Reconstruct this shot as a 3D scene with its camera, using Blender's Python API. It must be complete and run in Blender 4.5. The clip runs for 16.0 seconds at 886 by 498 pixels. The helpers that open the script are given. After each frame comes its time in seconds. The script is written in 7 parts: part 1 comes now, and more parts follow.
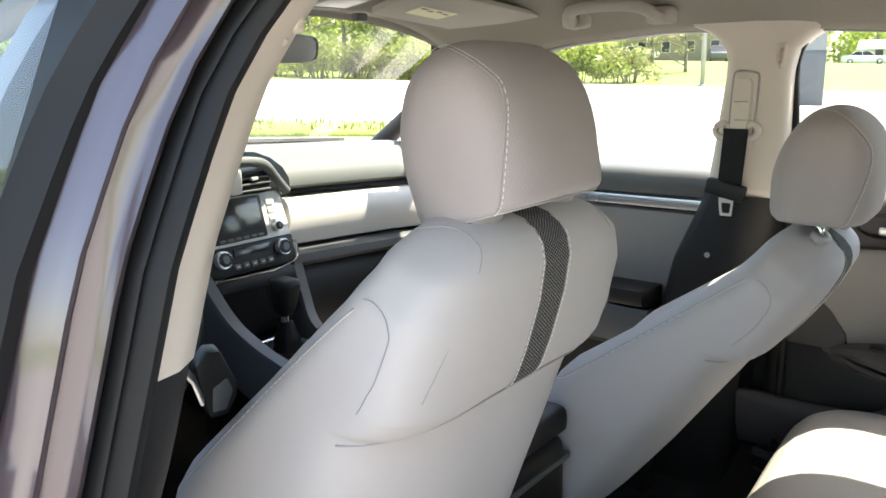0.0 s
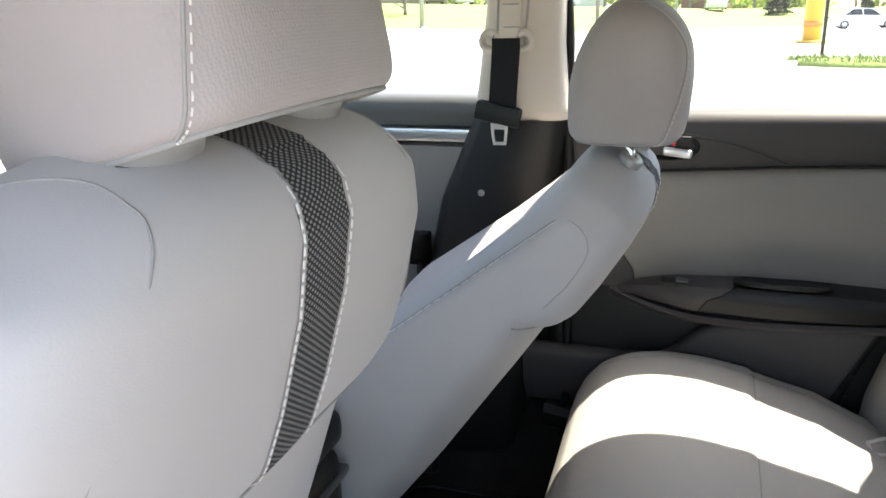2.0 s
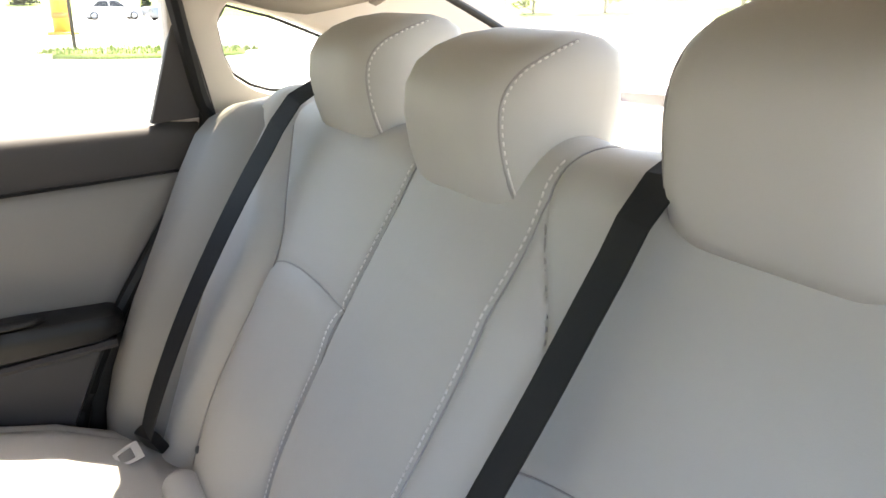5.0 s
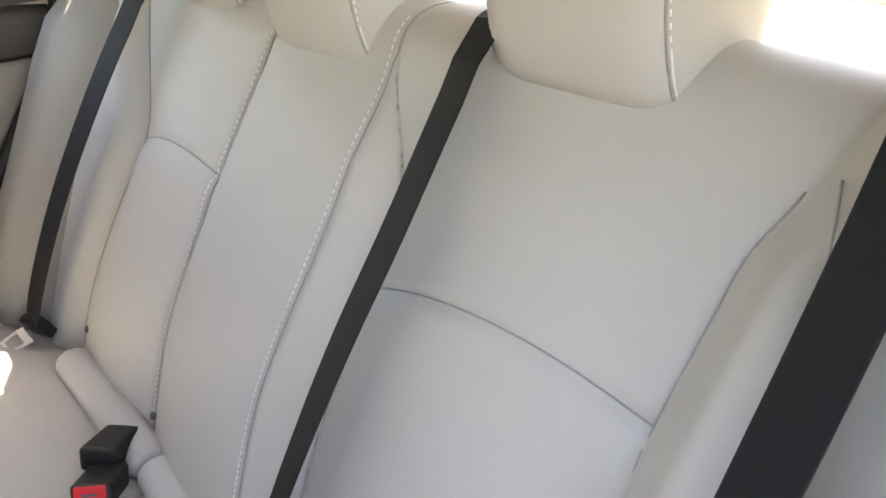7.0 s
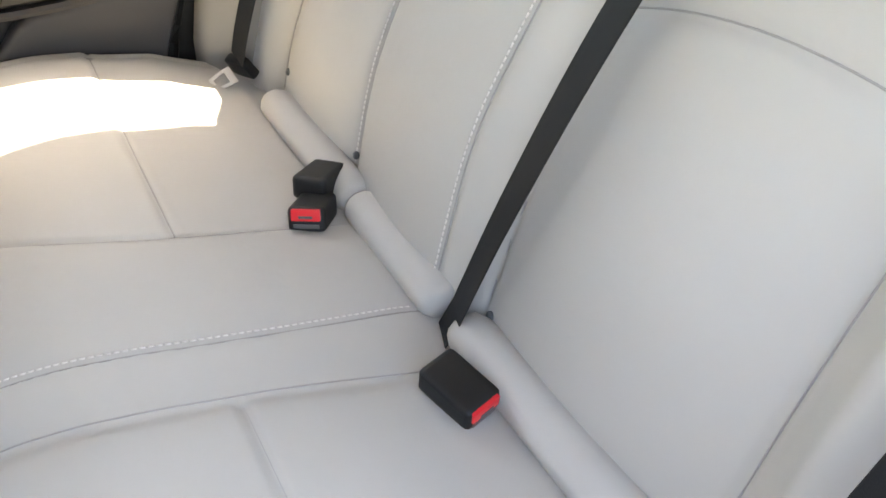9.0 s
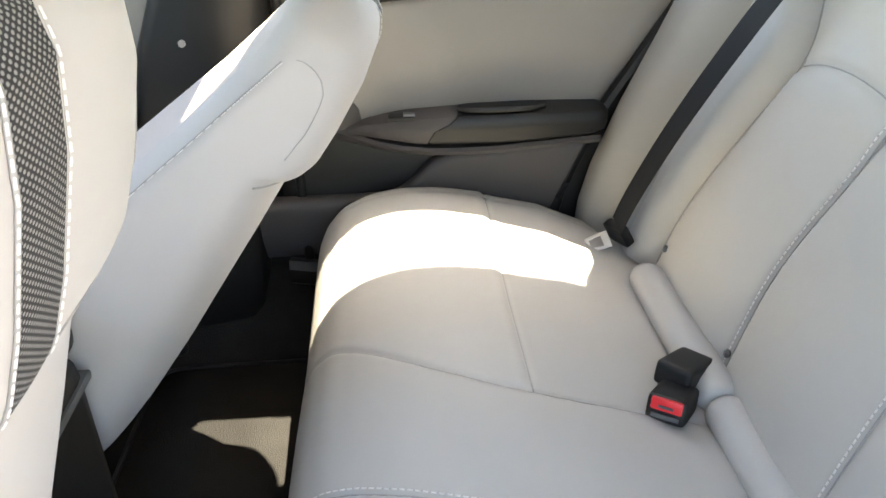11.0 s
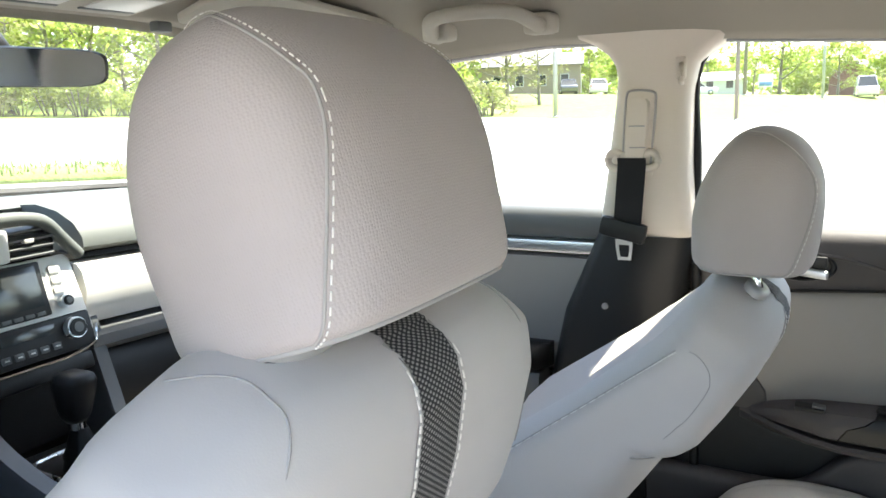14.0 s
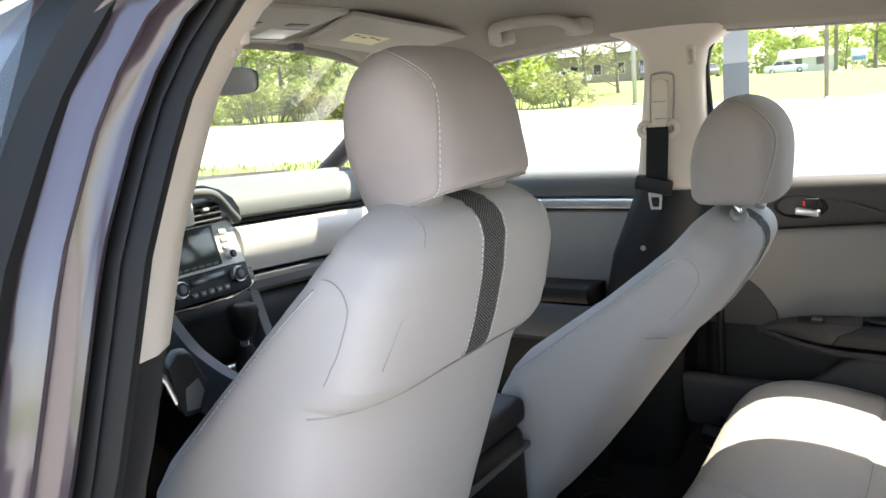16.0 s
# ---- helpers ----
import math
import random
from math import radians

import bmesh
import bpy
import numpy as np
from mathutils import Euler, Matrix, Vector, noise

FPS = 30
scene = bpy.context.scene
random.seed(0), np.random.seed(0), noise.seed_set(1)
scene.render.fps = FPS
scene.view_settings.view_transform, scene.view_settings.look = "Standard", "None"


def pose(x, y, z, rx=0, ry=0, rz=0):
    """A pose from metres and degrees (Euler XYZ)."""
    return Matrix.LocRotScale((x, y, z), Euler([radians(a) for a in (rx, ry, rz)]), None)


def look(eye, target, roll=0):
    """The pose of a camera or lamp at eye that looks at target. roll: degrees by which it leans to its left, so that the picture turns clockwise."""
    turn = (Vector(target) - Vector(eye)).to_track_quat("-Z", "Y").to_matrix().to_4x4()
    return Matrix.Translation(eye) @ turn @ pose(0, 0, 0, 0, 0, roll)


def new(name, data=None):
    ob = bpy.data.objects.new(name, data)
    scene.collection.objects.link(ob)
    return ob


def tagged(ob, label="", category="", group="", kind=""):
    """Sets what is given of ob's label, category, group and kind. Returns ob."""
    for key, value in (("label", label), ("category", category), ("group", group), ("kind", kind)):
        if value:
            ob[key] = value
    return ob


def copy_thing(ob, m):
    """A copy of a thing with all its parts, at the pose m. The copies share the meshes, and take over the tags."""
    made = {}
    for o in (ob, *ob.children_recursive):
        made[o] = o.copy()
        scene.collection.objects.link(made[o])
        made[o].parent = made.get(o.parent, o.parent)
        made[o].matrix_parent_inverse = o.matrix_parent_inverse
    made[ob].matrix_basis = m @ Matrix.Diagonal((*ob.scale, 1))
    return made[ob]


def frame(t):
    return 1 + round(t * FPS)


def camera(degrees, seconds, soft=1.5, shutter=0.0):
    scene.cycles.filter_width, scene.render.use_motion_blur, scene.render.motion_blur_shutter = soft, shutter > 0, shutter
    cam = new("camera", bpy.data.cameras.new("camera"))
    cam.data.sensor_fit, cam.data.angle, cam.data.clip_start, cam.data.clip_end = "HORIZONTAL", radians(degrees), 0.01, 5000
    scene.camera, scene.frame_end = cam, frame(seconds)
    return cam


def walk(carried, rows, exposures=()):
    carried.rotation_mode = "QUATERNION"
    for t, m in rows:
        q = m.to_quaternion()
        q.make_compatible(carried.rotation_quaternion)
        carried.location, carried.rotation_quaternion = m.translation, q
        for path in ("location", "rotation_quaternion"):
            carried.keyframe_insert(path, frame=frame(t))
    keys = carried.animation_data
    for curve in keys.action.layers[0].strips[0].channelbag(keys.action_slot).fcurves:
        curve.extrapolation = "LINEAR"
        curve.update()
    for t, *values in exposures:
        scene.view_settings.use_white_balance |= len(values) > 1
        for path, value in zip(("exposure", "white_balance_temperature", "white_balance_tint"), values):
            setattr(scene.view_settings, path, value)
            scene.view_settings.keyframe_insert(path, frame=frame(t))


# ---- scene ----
# seconds, stops, white balance in kelvin, tint
EXPOSURES = [(0.0, 2.79, 7500, 10), (1.0, 2.72, 7200, 10), (1.5, 2.76, 7200, 11), (2.0, 2.87, 7200, 12), (2.5, 3.14, 7200, 11), (3.0, 3.28, 7250, 11), (4.7, 3.40, 7700, 14), (7.0, 3.88, 8600, 18), (8.0, 4.24, 9100, 16), (10.5, 4.18, 8500, 11), (12.0, 3.54, 7400, 10), (13.0, 3.32, 7000, 10), (14.5, 2.94, 7150, 8), (15.5, 2.73, 7200, 8), (16.0, 2.72, 7300, 11)]
cam = camera(59.6, 16.0, soft=1.6)
PATH = [
    (0, (-0.946, -0.496, 1.277), (0.58, 0.719, 0.836), -1.1),
    (0.5, (-0.906, -0.429, 1.27), (0.74, 0.607, 0.801), -1.5),
    (1, (-0.801, -0.395, 1.247), (0.859, 0.604, 0.747), -3.2),
    (1.5, (-0.724, -0.362, 1.235), (0.968, 0.548, 0.678), -4.4),
    (2, (-0.66, -0.317, 1.206), (1.148, 0.306, 0.62), -1.5),
    (2.5, (-0.621, -0.313, 1.194), (1.269, 0.009, 0.623), 1.2),
    (3, (-0.596, -0.332, 1.204), (1.326, -0.346, 0.65), 1.8),
    (3.5, (-0.58, -0.392, 1.214), (1.303, -0.775, 0.661), 2.4),
    (4, (-0.578, -0.453, 1.235), (1.232, -1.084, 0.664), 2.1),
    (4.5, (-0.593, -0.487, 1.243), (1.129, -1.317, 0.655), 0.8),
    (4.7, (-0.605, -0.488, 1.247), (1.076, -1.39, 0.646), 0.6),
    (6.8, (-0.731, -0.427, 1.25), (0.657, -1.641, 0.475), -0.3),
    (7, (-0.719, -0.438, 1.235), (0.643, -1.612, 0.359), -0.1),
    (7.5, (-0.71, -0.419, 1.198), (0.564, -1.469, 0.069), -0.2),
    (8, (-0.709, -0.386, 1.166), (0.544, -1.298, -0.097), -0.1),
    (8.2, (-0.706, -0.38, 1.157), (0.551, -1.236, -0.142), -0.6),
    (10.3, (-0.619, -0.304, 1.16), (0.999, -0.687, 0.049), -4.5),
    (10.5, (-0.614, -0.292, 1.163), (1.05, -0.6, 0.098), -3.7),
    (11, (-0.612, -0.276, 1.18), (1.144, -0.374, 0.227), -1.8),
    (11.5, (-0.605, -0.269, 1.199), (1.216, -0.185, 0.377), -0.5),
    (12, (-0.602, -0.289, 1.217), (1.25, -0.04, 0.504), -0.4),
    (12.5, (-0.606, -0.319, 1.23), (1.232, 0.155, 0.597), -1.0),
    (13, (-0.634, -0.336, 1.242), (1.151, 0.393, 0.711), -1.5),
    (13.5, (-0.655, -0.343, 1.258), (1.085, 0.547, 0.837), -1.4),
    (14, (-0.677, -0.335, 1.258), (1.05, 0.606, 0.894), -2.0),
    (14.5, (-0.754, -0.361, 1.266), (0.955, 0.623, 0.929), -2.7),
    (15, (-0.863, -0.409, 1.269), (0.809, 0.635, 0.932), -3.8),
    (15.5, (-0.949, -0.474, 1.28), (0.698, 0.605, 0.929), -4.4),
    (16, (-1.005, -0.544, 1.245), (0.61, 0.578, 0.883), -5.1),
]
walk(cam, [(t, look(eye, target, roll)) for t, eye, target, roll in PATH], EXPOSURES)

# world and sun
world = bpy.data.worlds.new("world")
scene.world = world
world.use_nodes = True
wn = world.node_tree.nodes
sky = wn.new("ShaderNodeTexSky")
sky.sky_type, sky.sun_disc = "NISHITA", False
SUN_TO = Vector((0.35, -0.28, 1.0)).normalized()
sky.sun_elevation = math.asin(SUN_TO.z)
sky.sun_rotation = math.atan2(SUN_TO.x, SUN_TO.y)
sky.dust_density, sky.air_density = 1.6, 1.0
world.node_tree.links.new(sky.outputs[0], wn["Background"].inputs[0])
wn["Background"].inputs[1].default_value = 0.15
sun = new("sun", bpy.data.lights.new("sun", "SUN"))
sun.data.energy, sun.data.angle, sun.data.color = 4.2, radians(0.6), (1.0, 0.95, 0.88)
sun.matrix_world = look(SUN_TO * 30, (0, 0, 0))

# ---- building helpers ----
def part(name, bm, material, parent=None, label="", smooth=True):
    me = bpy.data.meshes.new(name)
    bm.normal_update()
    bm.to_mesh(me)
    bm.free()
    if smooth:
        me.polygons.foreach_set("use_smooth", [True] * len(me.polygons))
        if smooth is not True:
            me.set_sharp_from_angle(angle=radians(smooth))
    me.materials.append(material)
    ob = new(name, me)
    if parent is not None:
        ob.parent = parent
    return tagged(ob, label=label)


def thing(name, label, category, group="", kind="", at=(0, 0, 0)):
    ob = new(name)
    ob.empty_display_size = 0.05
    ob.matrix_world = Matrix.Translation(at) if not isinstance(at, Matrix) else at
    bpy.context.view_layer.update()
    return tagged(ob, label, category, group, kind)


def spline(pts, n):
    """n points along a smooth curve through pts (any dimension)."""
    p = np.array(pts, float)
    d = np.r_[0, np.cumsum(np.linalg.norm(np.diff(p, axis=0), axis=1) ** 0.5)]
    m = np.zeros_like(p)
    m[1:-1] = (p[2:] - p[:-2]) / (d[2:] - d[:-2])[:, None]
    m[0], m[-1] = (p[1] - p[0]) / (d[1] - d[0]), (p[-1] - p[-2]) / (d[-1] - d[-2])
    out = []
    for t in np.linspace(0, d[-1], n):
        k = min(np.searchsorted(d, t, "right") - 1, len(d) - 2)
        h = d[k + 1] - d[k]
        s = (t - d[k]) / h
        out.append((2 * s**3 - 3 * s**2 + 1) * p[k] + (s**3 - 2 * s**2 + s) * h * m[k] + (3 * s**2 - 2 * s**3) * p[k + 1] + (s**3 - s**2) * h * m[k + 1])
    return np.array(out)


def lerp(x, table):
    """Value at x from rows (x, v), smoothly eased."""
    xs, vs = [r[0] for r in table], [r[1] for r in table]
    return float(np.interp(x, xs, vs))


def rings(rows, closed=True, caps=True, bm=None):
    bm = bm or bmesh.new()
    vs = [[bm.verts.new(p) for p in row] for row in rows]
    for a, b in zip(vs, vs[1:]):
        n = len(a)
        for i in range(n if closed else n - 1):
            j = (i + 1) % n
            bm.faces.new((a[i], a[j], b[j], b[i]))
    if caps and closed:
        bm.faces.new(vs[0][::-1])
        bm.faces.new(vs[-1])
    bmesh.ops.recalc_face_normals(bm, faces=bm.faces)
    return bm


def tube(pts, radius, n=8, bm=None, flat=1.0, up=(0, 0, 1)):
    """A round (or flattened) bar along pts; radius may be a list."""
    pts = [Vector(p) for p in pts]
    rows, side = [], None
    for i, p in enumerate(pts):
        way = (pts[min(i + 1, len(pts) - 1)] - pts[max(i - 1, 0)]).normalized()
        ref = Vector(up) if abs(way.dot(Vector(up))) < 0.95 else Vector((1, 0, 0.02))
        side = way.cross(ref).normalized()
        top = side.cross(way).normalized()
        r = radius[i] if isinstance(radius, (list, tuple, np.ndarray)) else radius
        rows.append([p + side * math.cos(a) * r + top * math.sin(a) * r * flat for a in np.linspace(0, 2 * math.pi, n, endpoint=False)])
    return rings(rows, bm=bm)


def ribbon(pts, width, thick, across, bm=None):
    """A flat strap along pts; across: the direction of its width (one, or one a point)."""
    pts, rows = [Vector(p) for p in pts], []
    for i, p in enumerate(pts):
        way = (pts[min(i + 1, len(pts) - 1)] - pts[max(i - 1, 0)]).normalized()
        a = Vector(across[i]) if isinstance(across[0], (list, tuple, Vector)) else Vector(across)
        a = (a - way * a.dot(way)).normalized() * width / 2
        n = way.cross(a).normalized() * thick / 2
        rows.append([p + a + n * 0.4, p + a * 0.93 + n, p - a * 0.93 + n, p - a + n * 0.4, p - a - n * 0.4, p - a * 0.93 - n, p + a * 0.93 - n, p + a - n * 0.4])
    return rings(rows, bm=bm)


def rbox(size, at=(0, 0, 0), bevel=0.005, seg=2, turn=None, bm=None, taper=1.0):
    """A box with rounded edges; taper: the top's size over the bottom's."""
    b = bmesh.new()
    bmesh.ops.create_cube(b, size=1)
    for v in b.verts:
        k = taper if v.co.z > 0 else 1
        v.co = Vector((v.co.x * size[0] * k, v.co.y * size[1] * k, v.co.z * size[2]))
    if bevel > 0:
        bmesh.ops.bevel(b, geom=b.edges[:] + b.verts[:], offset=bevel, segments=seg, affect="EDGES", profile=0.6)
    m = Matrix.Translation(at) @ (turn.to_4x4() if turn is not None else Matrix())
    bmesh.ops.transform(b, matrix=m, verts=b.verts)
    return join(bm, b)


def cyl(radius, depth, at=(0, 0, 0), axis="z", n=24, bevel=0.002, bm=None, r2=None):
    b = bmesh.new()
    bmesh.ops.create_cone(b, cap_ends=True, segments=n, radius1=radius, radius2=radius if r2 is None else r2, depth=depth)
    if bevel:
        bmesh.ops.bevel(b, geom=[e for e in b.edges if len(e.link_faces) == 2 and any(len(f.verts) > 4 for f in e.link_faces)], offset=bevel, segments=2, affect="EDGES")
    turn = {"z": Matrix(), "x": pose(0, 0, 0, 0, 90, 0), "y": pose(0, 0, 0, 90, 0, 0)}[axis] if isinstance(axis, str) else Vector(axis).to_track_quat("Z", "Y").to_matrix().to_4x4()
    bmesh.ops.transform(b, matrix=Matrix.Translation(at) @ turn, verts=b.verts)
    return join(bm, b)


def join(bm, b):
    if bm is None:
        return b
    base = {v: bm.verts.new(v.co) for v in b.verts}
    for f in b.faces:
        bm.faces.new([base[v] for v in f.verts])
    b.free()
    return bm


def field(f, us, vs, thick=None, bm=None):
    """A sheet of points f(u, v); thick: a vector by which a back sheet is set off, or None."""
    bm = bm or bmesh.new()
    rows = [[bm.verts.new(f(u, v)) for u in us] for v in vs]
    for a, b in zip(rows, rows[1:]):
        for i in range(len(us) - 1):
            bm.faces.new((a[i], a[i + 1], b[i + 1], b[i]))
    if thick is not None:
        back = [[bm.verts.new(v.co + Vector(thick)) for v in row] for row in rows]
        for a, b in zip(back, back[1:]):
            for i in range(len(us) - 1):
                bm.faces.new((b[i], b[i + 1], a[i + 1], a[i]))
        for fr, bk in ((rows[0], back[0]), (rows[-1][::-1], back[-1][::-1]), ([r[0] for r in rows][::-1], [r[0] for r in back][::-1]), ([r[-1] for r in rows], [r[-1] for r in back])):
            for i in range(len(fr) - 1):
                bm.faces.new((fr[i + 1], fr[i], bk[i], bk[i + 1]))
    bmesh.ops.recalc_face_normals(bm, faces=bm.faces)
    return bm


def lay_out(bm, wide):
    """Texture coordinates in metres for a field that is wide points across: across and along it."""
    bm.verts.ensure_lookup_table()
    bm.verts.index_update()
    layer, run = bm.loops.layers.uv.new("UVMap"), [0.0]
    mid = [v.co for v in list(bm.verts)[wide // 2::wide]]
    for a, b in zip(mid, mid[1:]):
        run.append(run[-1] + (b - a).length)
    for f in bm.faces:
        for l in f.loops:
            l[layer].uv = (l.vert.co.x, run[l.vert.index // wide])
    return bm


def slab(outline, thick, hole=None, bevel=0.0):
    """A plate with the given 3D outline, set off by the vector thick, with at most one hole of as many points."""
    bm = bmesh.new()
    o = [bm.verts.new(p) for p in outline]
    o2 = [bm.verts.new(Vector(p) + Vector(thick)) for p in outline]
    n = len(o)
    for i in range(n):
        j = (i + 1) % n
        bm.faces.new((o[i], o2[i], o2[j], o[j]))
    if hole is None:
        bm.faces.new(o)
        bm.faces.new(o2[::-1])
    else:
        h = [bm.verts.new(p) for p in hole]
        h2 = [bm.verts.new(Vector(p) + Vector(thick)) for p in hole]
        for i in range(n):
            j = (i + 1) % n
            bm.faces.new((o[i], o[j], h[j], h[i]))
            bm.faces.new((o2[i], h2[i], h2[j], o2[j]))
            bm.faces.new((h[i], h[j], h2[j], h2[i]))
    bmesh.ops.recalc_face_normals(bm, faces=bm.faces)
    if bevel:
        bmesh.ops.bevel(bm, geom=[e for e in bm.edges if e.calc_face_angle(0) > 0.6], offset=bevel, segments=2, affect="EDGES", profile=0.6)
    return bm


def stitches(at, total, length=0.004, gap=0.0025, r=0.0007, lift=0.0006):
    """Thread dashes along the curve at(t), t in 0..1, which gives a place and a normal."""
    bm = bmesh.new()
    n = max(2, int(total / (length + gap)))
    for i in range(n):
        p, m = at(i / n)
        q, m2 = at((i + length / (length + gap)) / n)
        p, q = Vector(p) + Vector(m) * lift, Vector(q) + Vector(m2) * lift
        way = (q - p).normalized()
        s, m = way.cross(Vector(m)).normalized() * r, Vector(m).normalized() * r
        a = [bm.verts.new(c) for c in (p + s, p + m, p - s, q + s, q + m, q - s)]
        for f in ((0, 1, 4, 3), (1, 2, 5, 4), (0, 2, 1), (3, 4, 5)):
            bm.faces.new([a[k] for k in f])
    return bm

# ---- materials ----
def material(name, color, rough=0.6, metal=0.0, spread=0.06, patch=6.0, grain=400.0, bump=0.1, depth=0.0006, spec=0.5, coat=0.0, sheen=0.0, wear=0.0, each=0.0, crease=0.0):
    """A surface with blotches and fine grain at real-world size; each: the spread of lightness from object to object."""
    m = bpy.data.materials.new(name)
    m.use_nodes = True
    nt = m.node_tree
    b, ln = nt.nodes["Principled BSDF"], nt.links.new
    tc = nt.nodes.new("ShaderNodeTexCoord")
    big, small = nt.nodes.new("ShaderNodeTexNoise"), nt.nodes.new("ShaderNodeTexNoise")
    big.inputs["Scale"].default_value, big.inputs["Detail"].default_value = patch, 4
    small.inputs["Scale"].default_value, small.inputs["Detail"].default_value = grain, 2
    ln(tc.outputs["Object"], big.inputs["Vector"])
    ln(tc.outputs["Object"], small.inputs["Vector"])
    mix = nt.nodes.new("ShaderNodeMix")
    mix.data_type = "RGBA"
    c = np.array(color)
    mix.inputs[6].default_value = (*np.clip(c * (1 - spread * 2), 0, 1), 1)
    mix.inputs[7].default_value = (*np.clip(c * (1 + spread * 2), 0, 1), 1)
    ln(big.outputs["Fac"], mix.inputs[0])
    out = mix.outputs[2]
    if each:
        info, hsv = nt.nodes.new("ShaderNodeObjectInfo"), nt.nodes.new("ShaderNodeHueSaturation")
        rng = nt.nodes.new("ShaderNodeMapRange")
        rng.inputs[3].default_value, rng.inputs[4].default_value = 1 - each, 1 + each
        ln(info.outputs["Random"], rng.inputs[0])
        ln(rng.outputs[0], hsv.inputs["Value"])
        ln(out, hsv.inputs["Color"])
        out = hsv.outputs[0]
    ln(out, b.inputs["Base Color"])
    rr = nt.nodes.new("ShaderNodeMapRange")
    rr.inputs[3].default_value, rr.inputs[4].default_value = max(0, rough - 0.08 - wear), min(1, rough + 0.08 + wear)
    ln(big.outputs["Fac"], rr.inputs[0])
    ln(rr.outputs[0], b.inputs["Roughness"])
    b.inputs["Metallic"].default_value = metal
    b.inputs["Specular IOR Level"].default_value = spec
    b.inputs["Coat Weight"].default_value = coat
    b.inputs["Coat Roughness"].default_value = 0.08
    b.inputs["Sheen Weight"].default_value = sheen
    if bump:
        bp = nt.nodes.new("ShaderNodeBump")
        bp.inputs["Strength"].default_value, bp.inputs["Distance"].default_value = bump, depth
        ln(small.outputs["Fac"], bp.inputs["Height"])
        ln(bp.outputs[0], b.inputs["Normal"])
        if crease:
            fold, bc = nt.nodes.new("ShaderNodeTexNoise"), nt.nodes.new("ShaderNodeBump")
            fold.inputs["Scale"].default_value, fold.inputs["Detail"].default_value, fold.inputs["Distortion"].default_value = 16.0, 3, 0.6
            ln(tc.outputs["Object"], fold.inputs["Vector"])
            bc.inputs["Strength"].default_value, bc.inputs["Distance"].default_value = crease, 0.006
            ln(fold.outputs["Fac"], bc.inputs["Height"])
            ln(bc.outputs[0], bp.inputs["Normal"])
    return m


def woven(name, color, dark, pitch, rough=0.85, strength=0.4, lo=0.22, hi=0.40, wide=1.35):
    """Coarse mesh cloth: a staggered lattice of pale knots laid along the strip's own length."""
    m = material(name, color, rough, spread=0.05, patch=30, bump=0, spec=0.3)
    nt = m.node_tree
    b, ln = nt.nodes["Principled BSDF"], nt.links.new
    tc, skew, vo = nt.nodes.new("ShaderNodeTexCoord"), nt.nodes.new("ShaderNodeMapping"), nt.nodes.new("ShaderNodeTexVoronoi")
    skew.inputs["Rotation"].default_value = (0, 0, radians(45))
    squash = nt.nodes.new("ShaderNodeMapping")
    squash.inputs["Scale"].default_value = (1 / wide, 1, 1)
    vo.voronoi_dimensions, vo.feature = "2D", "F1"
    vo.inputs["Scale"].default_value, vo.inputs["Randomness"].default_value = 1 / pitch, 0.0
    ln(tc.outputs["UV"], squash.inputs["Vector"])
    ln(squash.outputs[0], skew.inputs["Vector"])
    ln(skew.outputs[0], vo.inputs["Vector"])
    rg = nt.nodes.new("ShaderNodeMapRange")
    rg.inputs[1].default_value, rg.inputs[2].default_value = lo, hi
    ln(vo.outputs["Distance"], rg.inputs[0])
    old = b.inputs["Base Color"].links[0].from_socket
    mix = nt.nodes.new("ShaderNodeMix")
    mix.data_type = "RGBA"
    ln(rg.outputs[0], mix.inputs[0])
    ln(old, mix.inputs[6])
    mix.inputs[7].default_value = (*dark, 1)
    ln(mix.outputs[2], b.inputs["Base Color"])
    bp = nt.nodes.new("ShaderNodeBump")
    bp.invert = True
    bp.inputs["Strength"].default_value, bp.inputs["Distance"].default_value = strength, pitch * 0.4
    ln(rg.outputs[0], bp.inputs["Height"])
    ln(bp.outputs[0], b.inputs["Normal"])
    return m


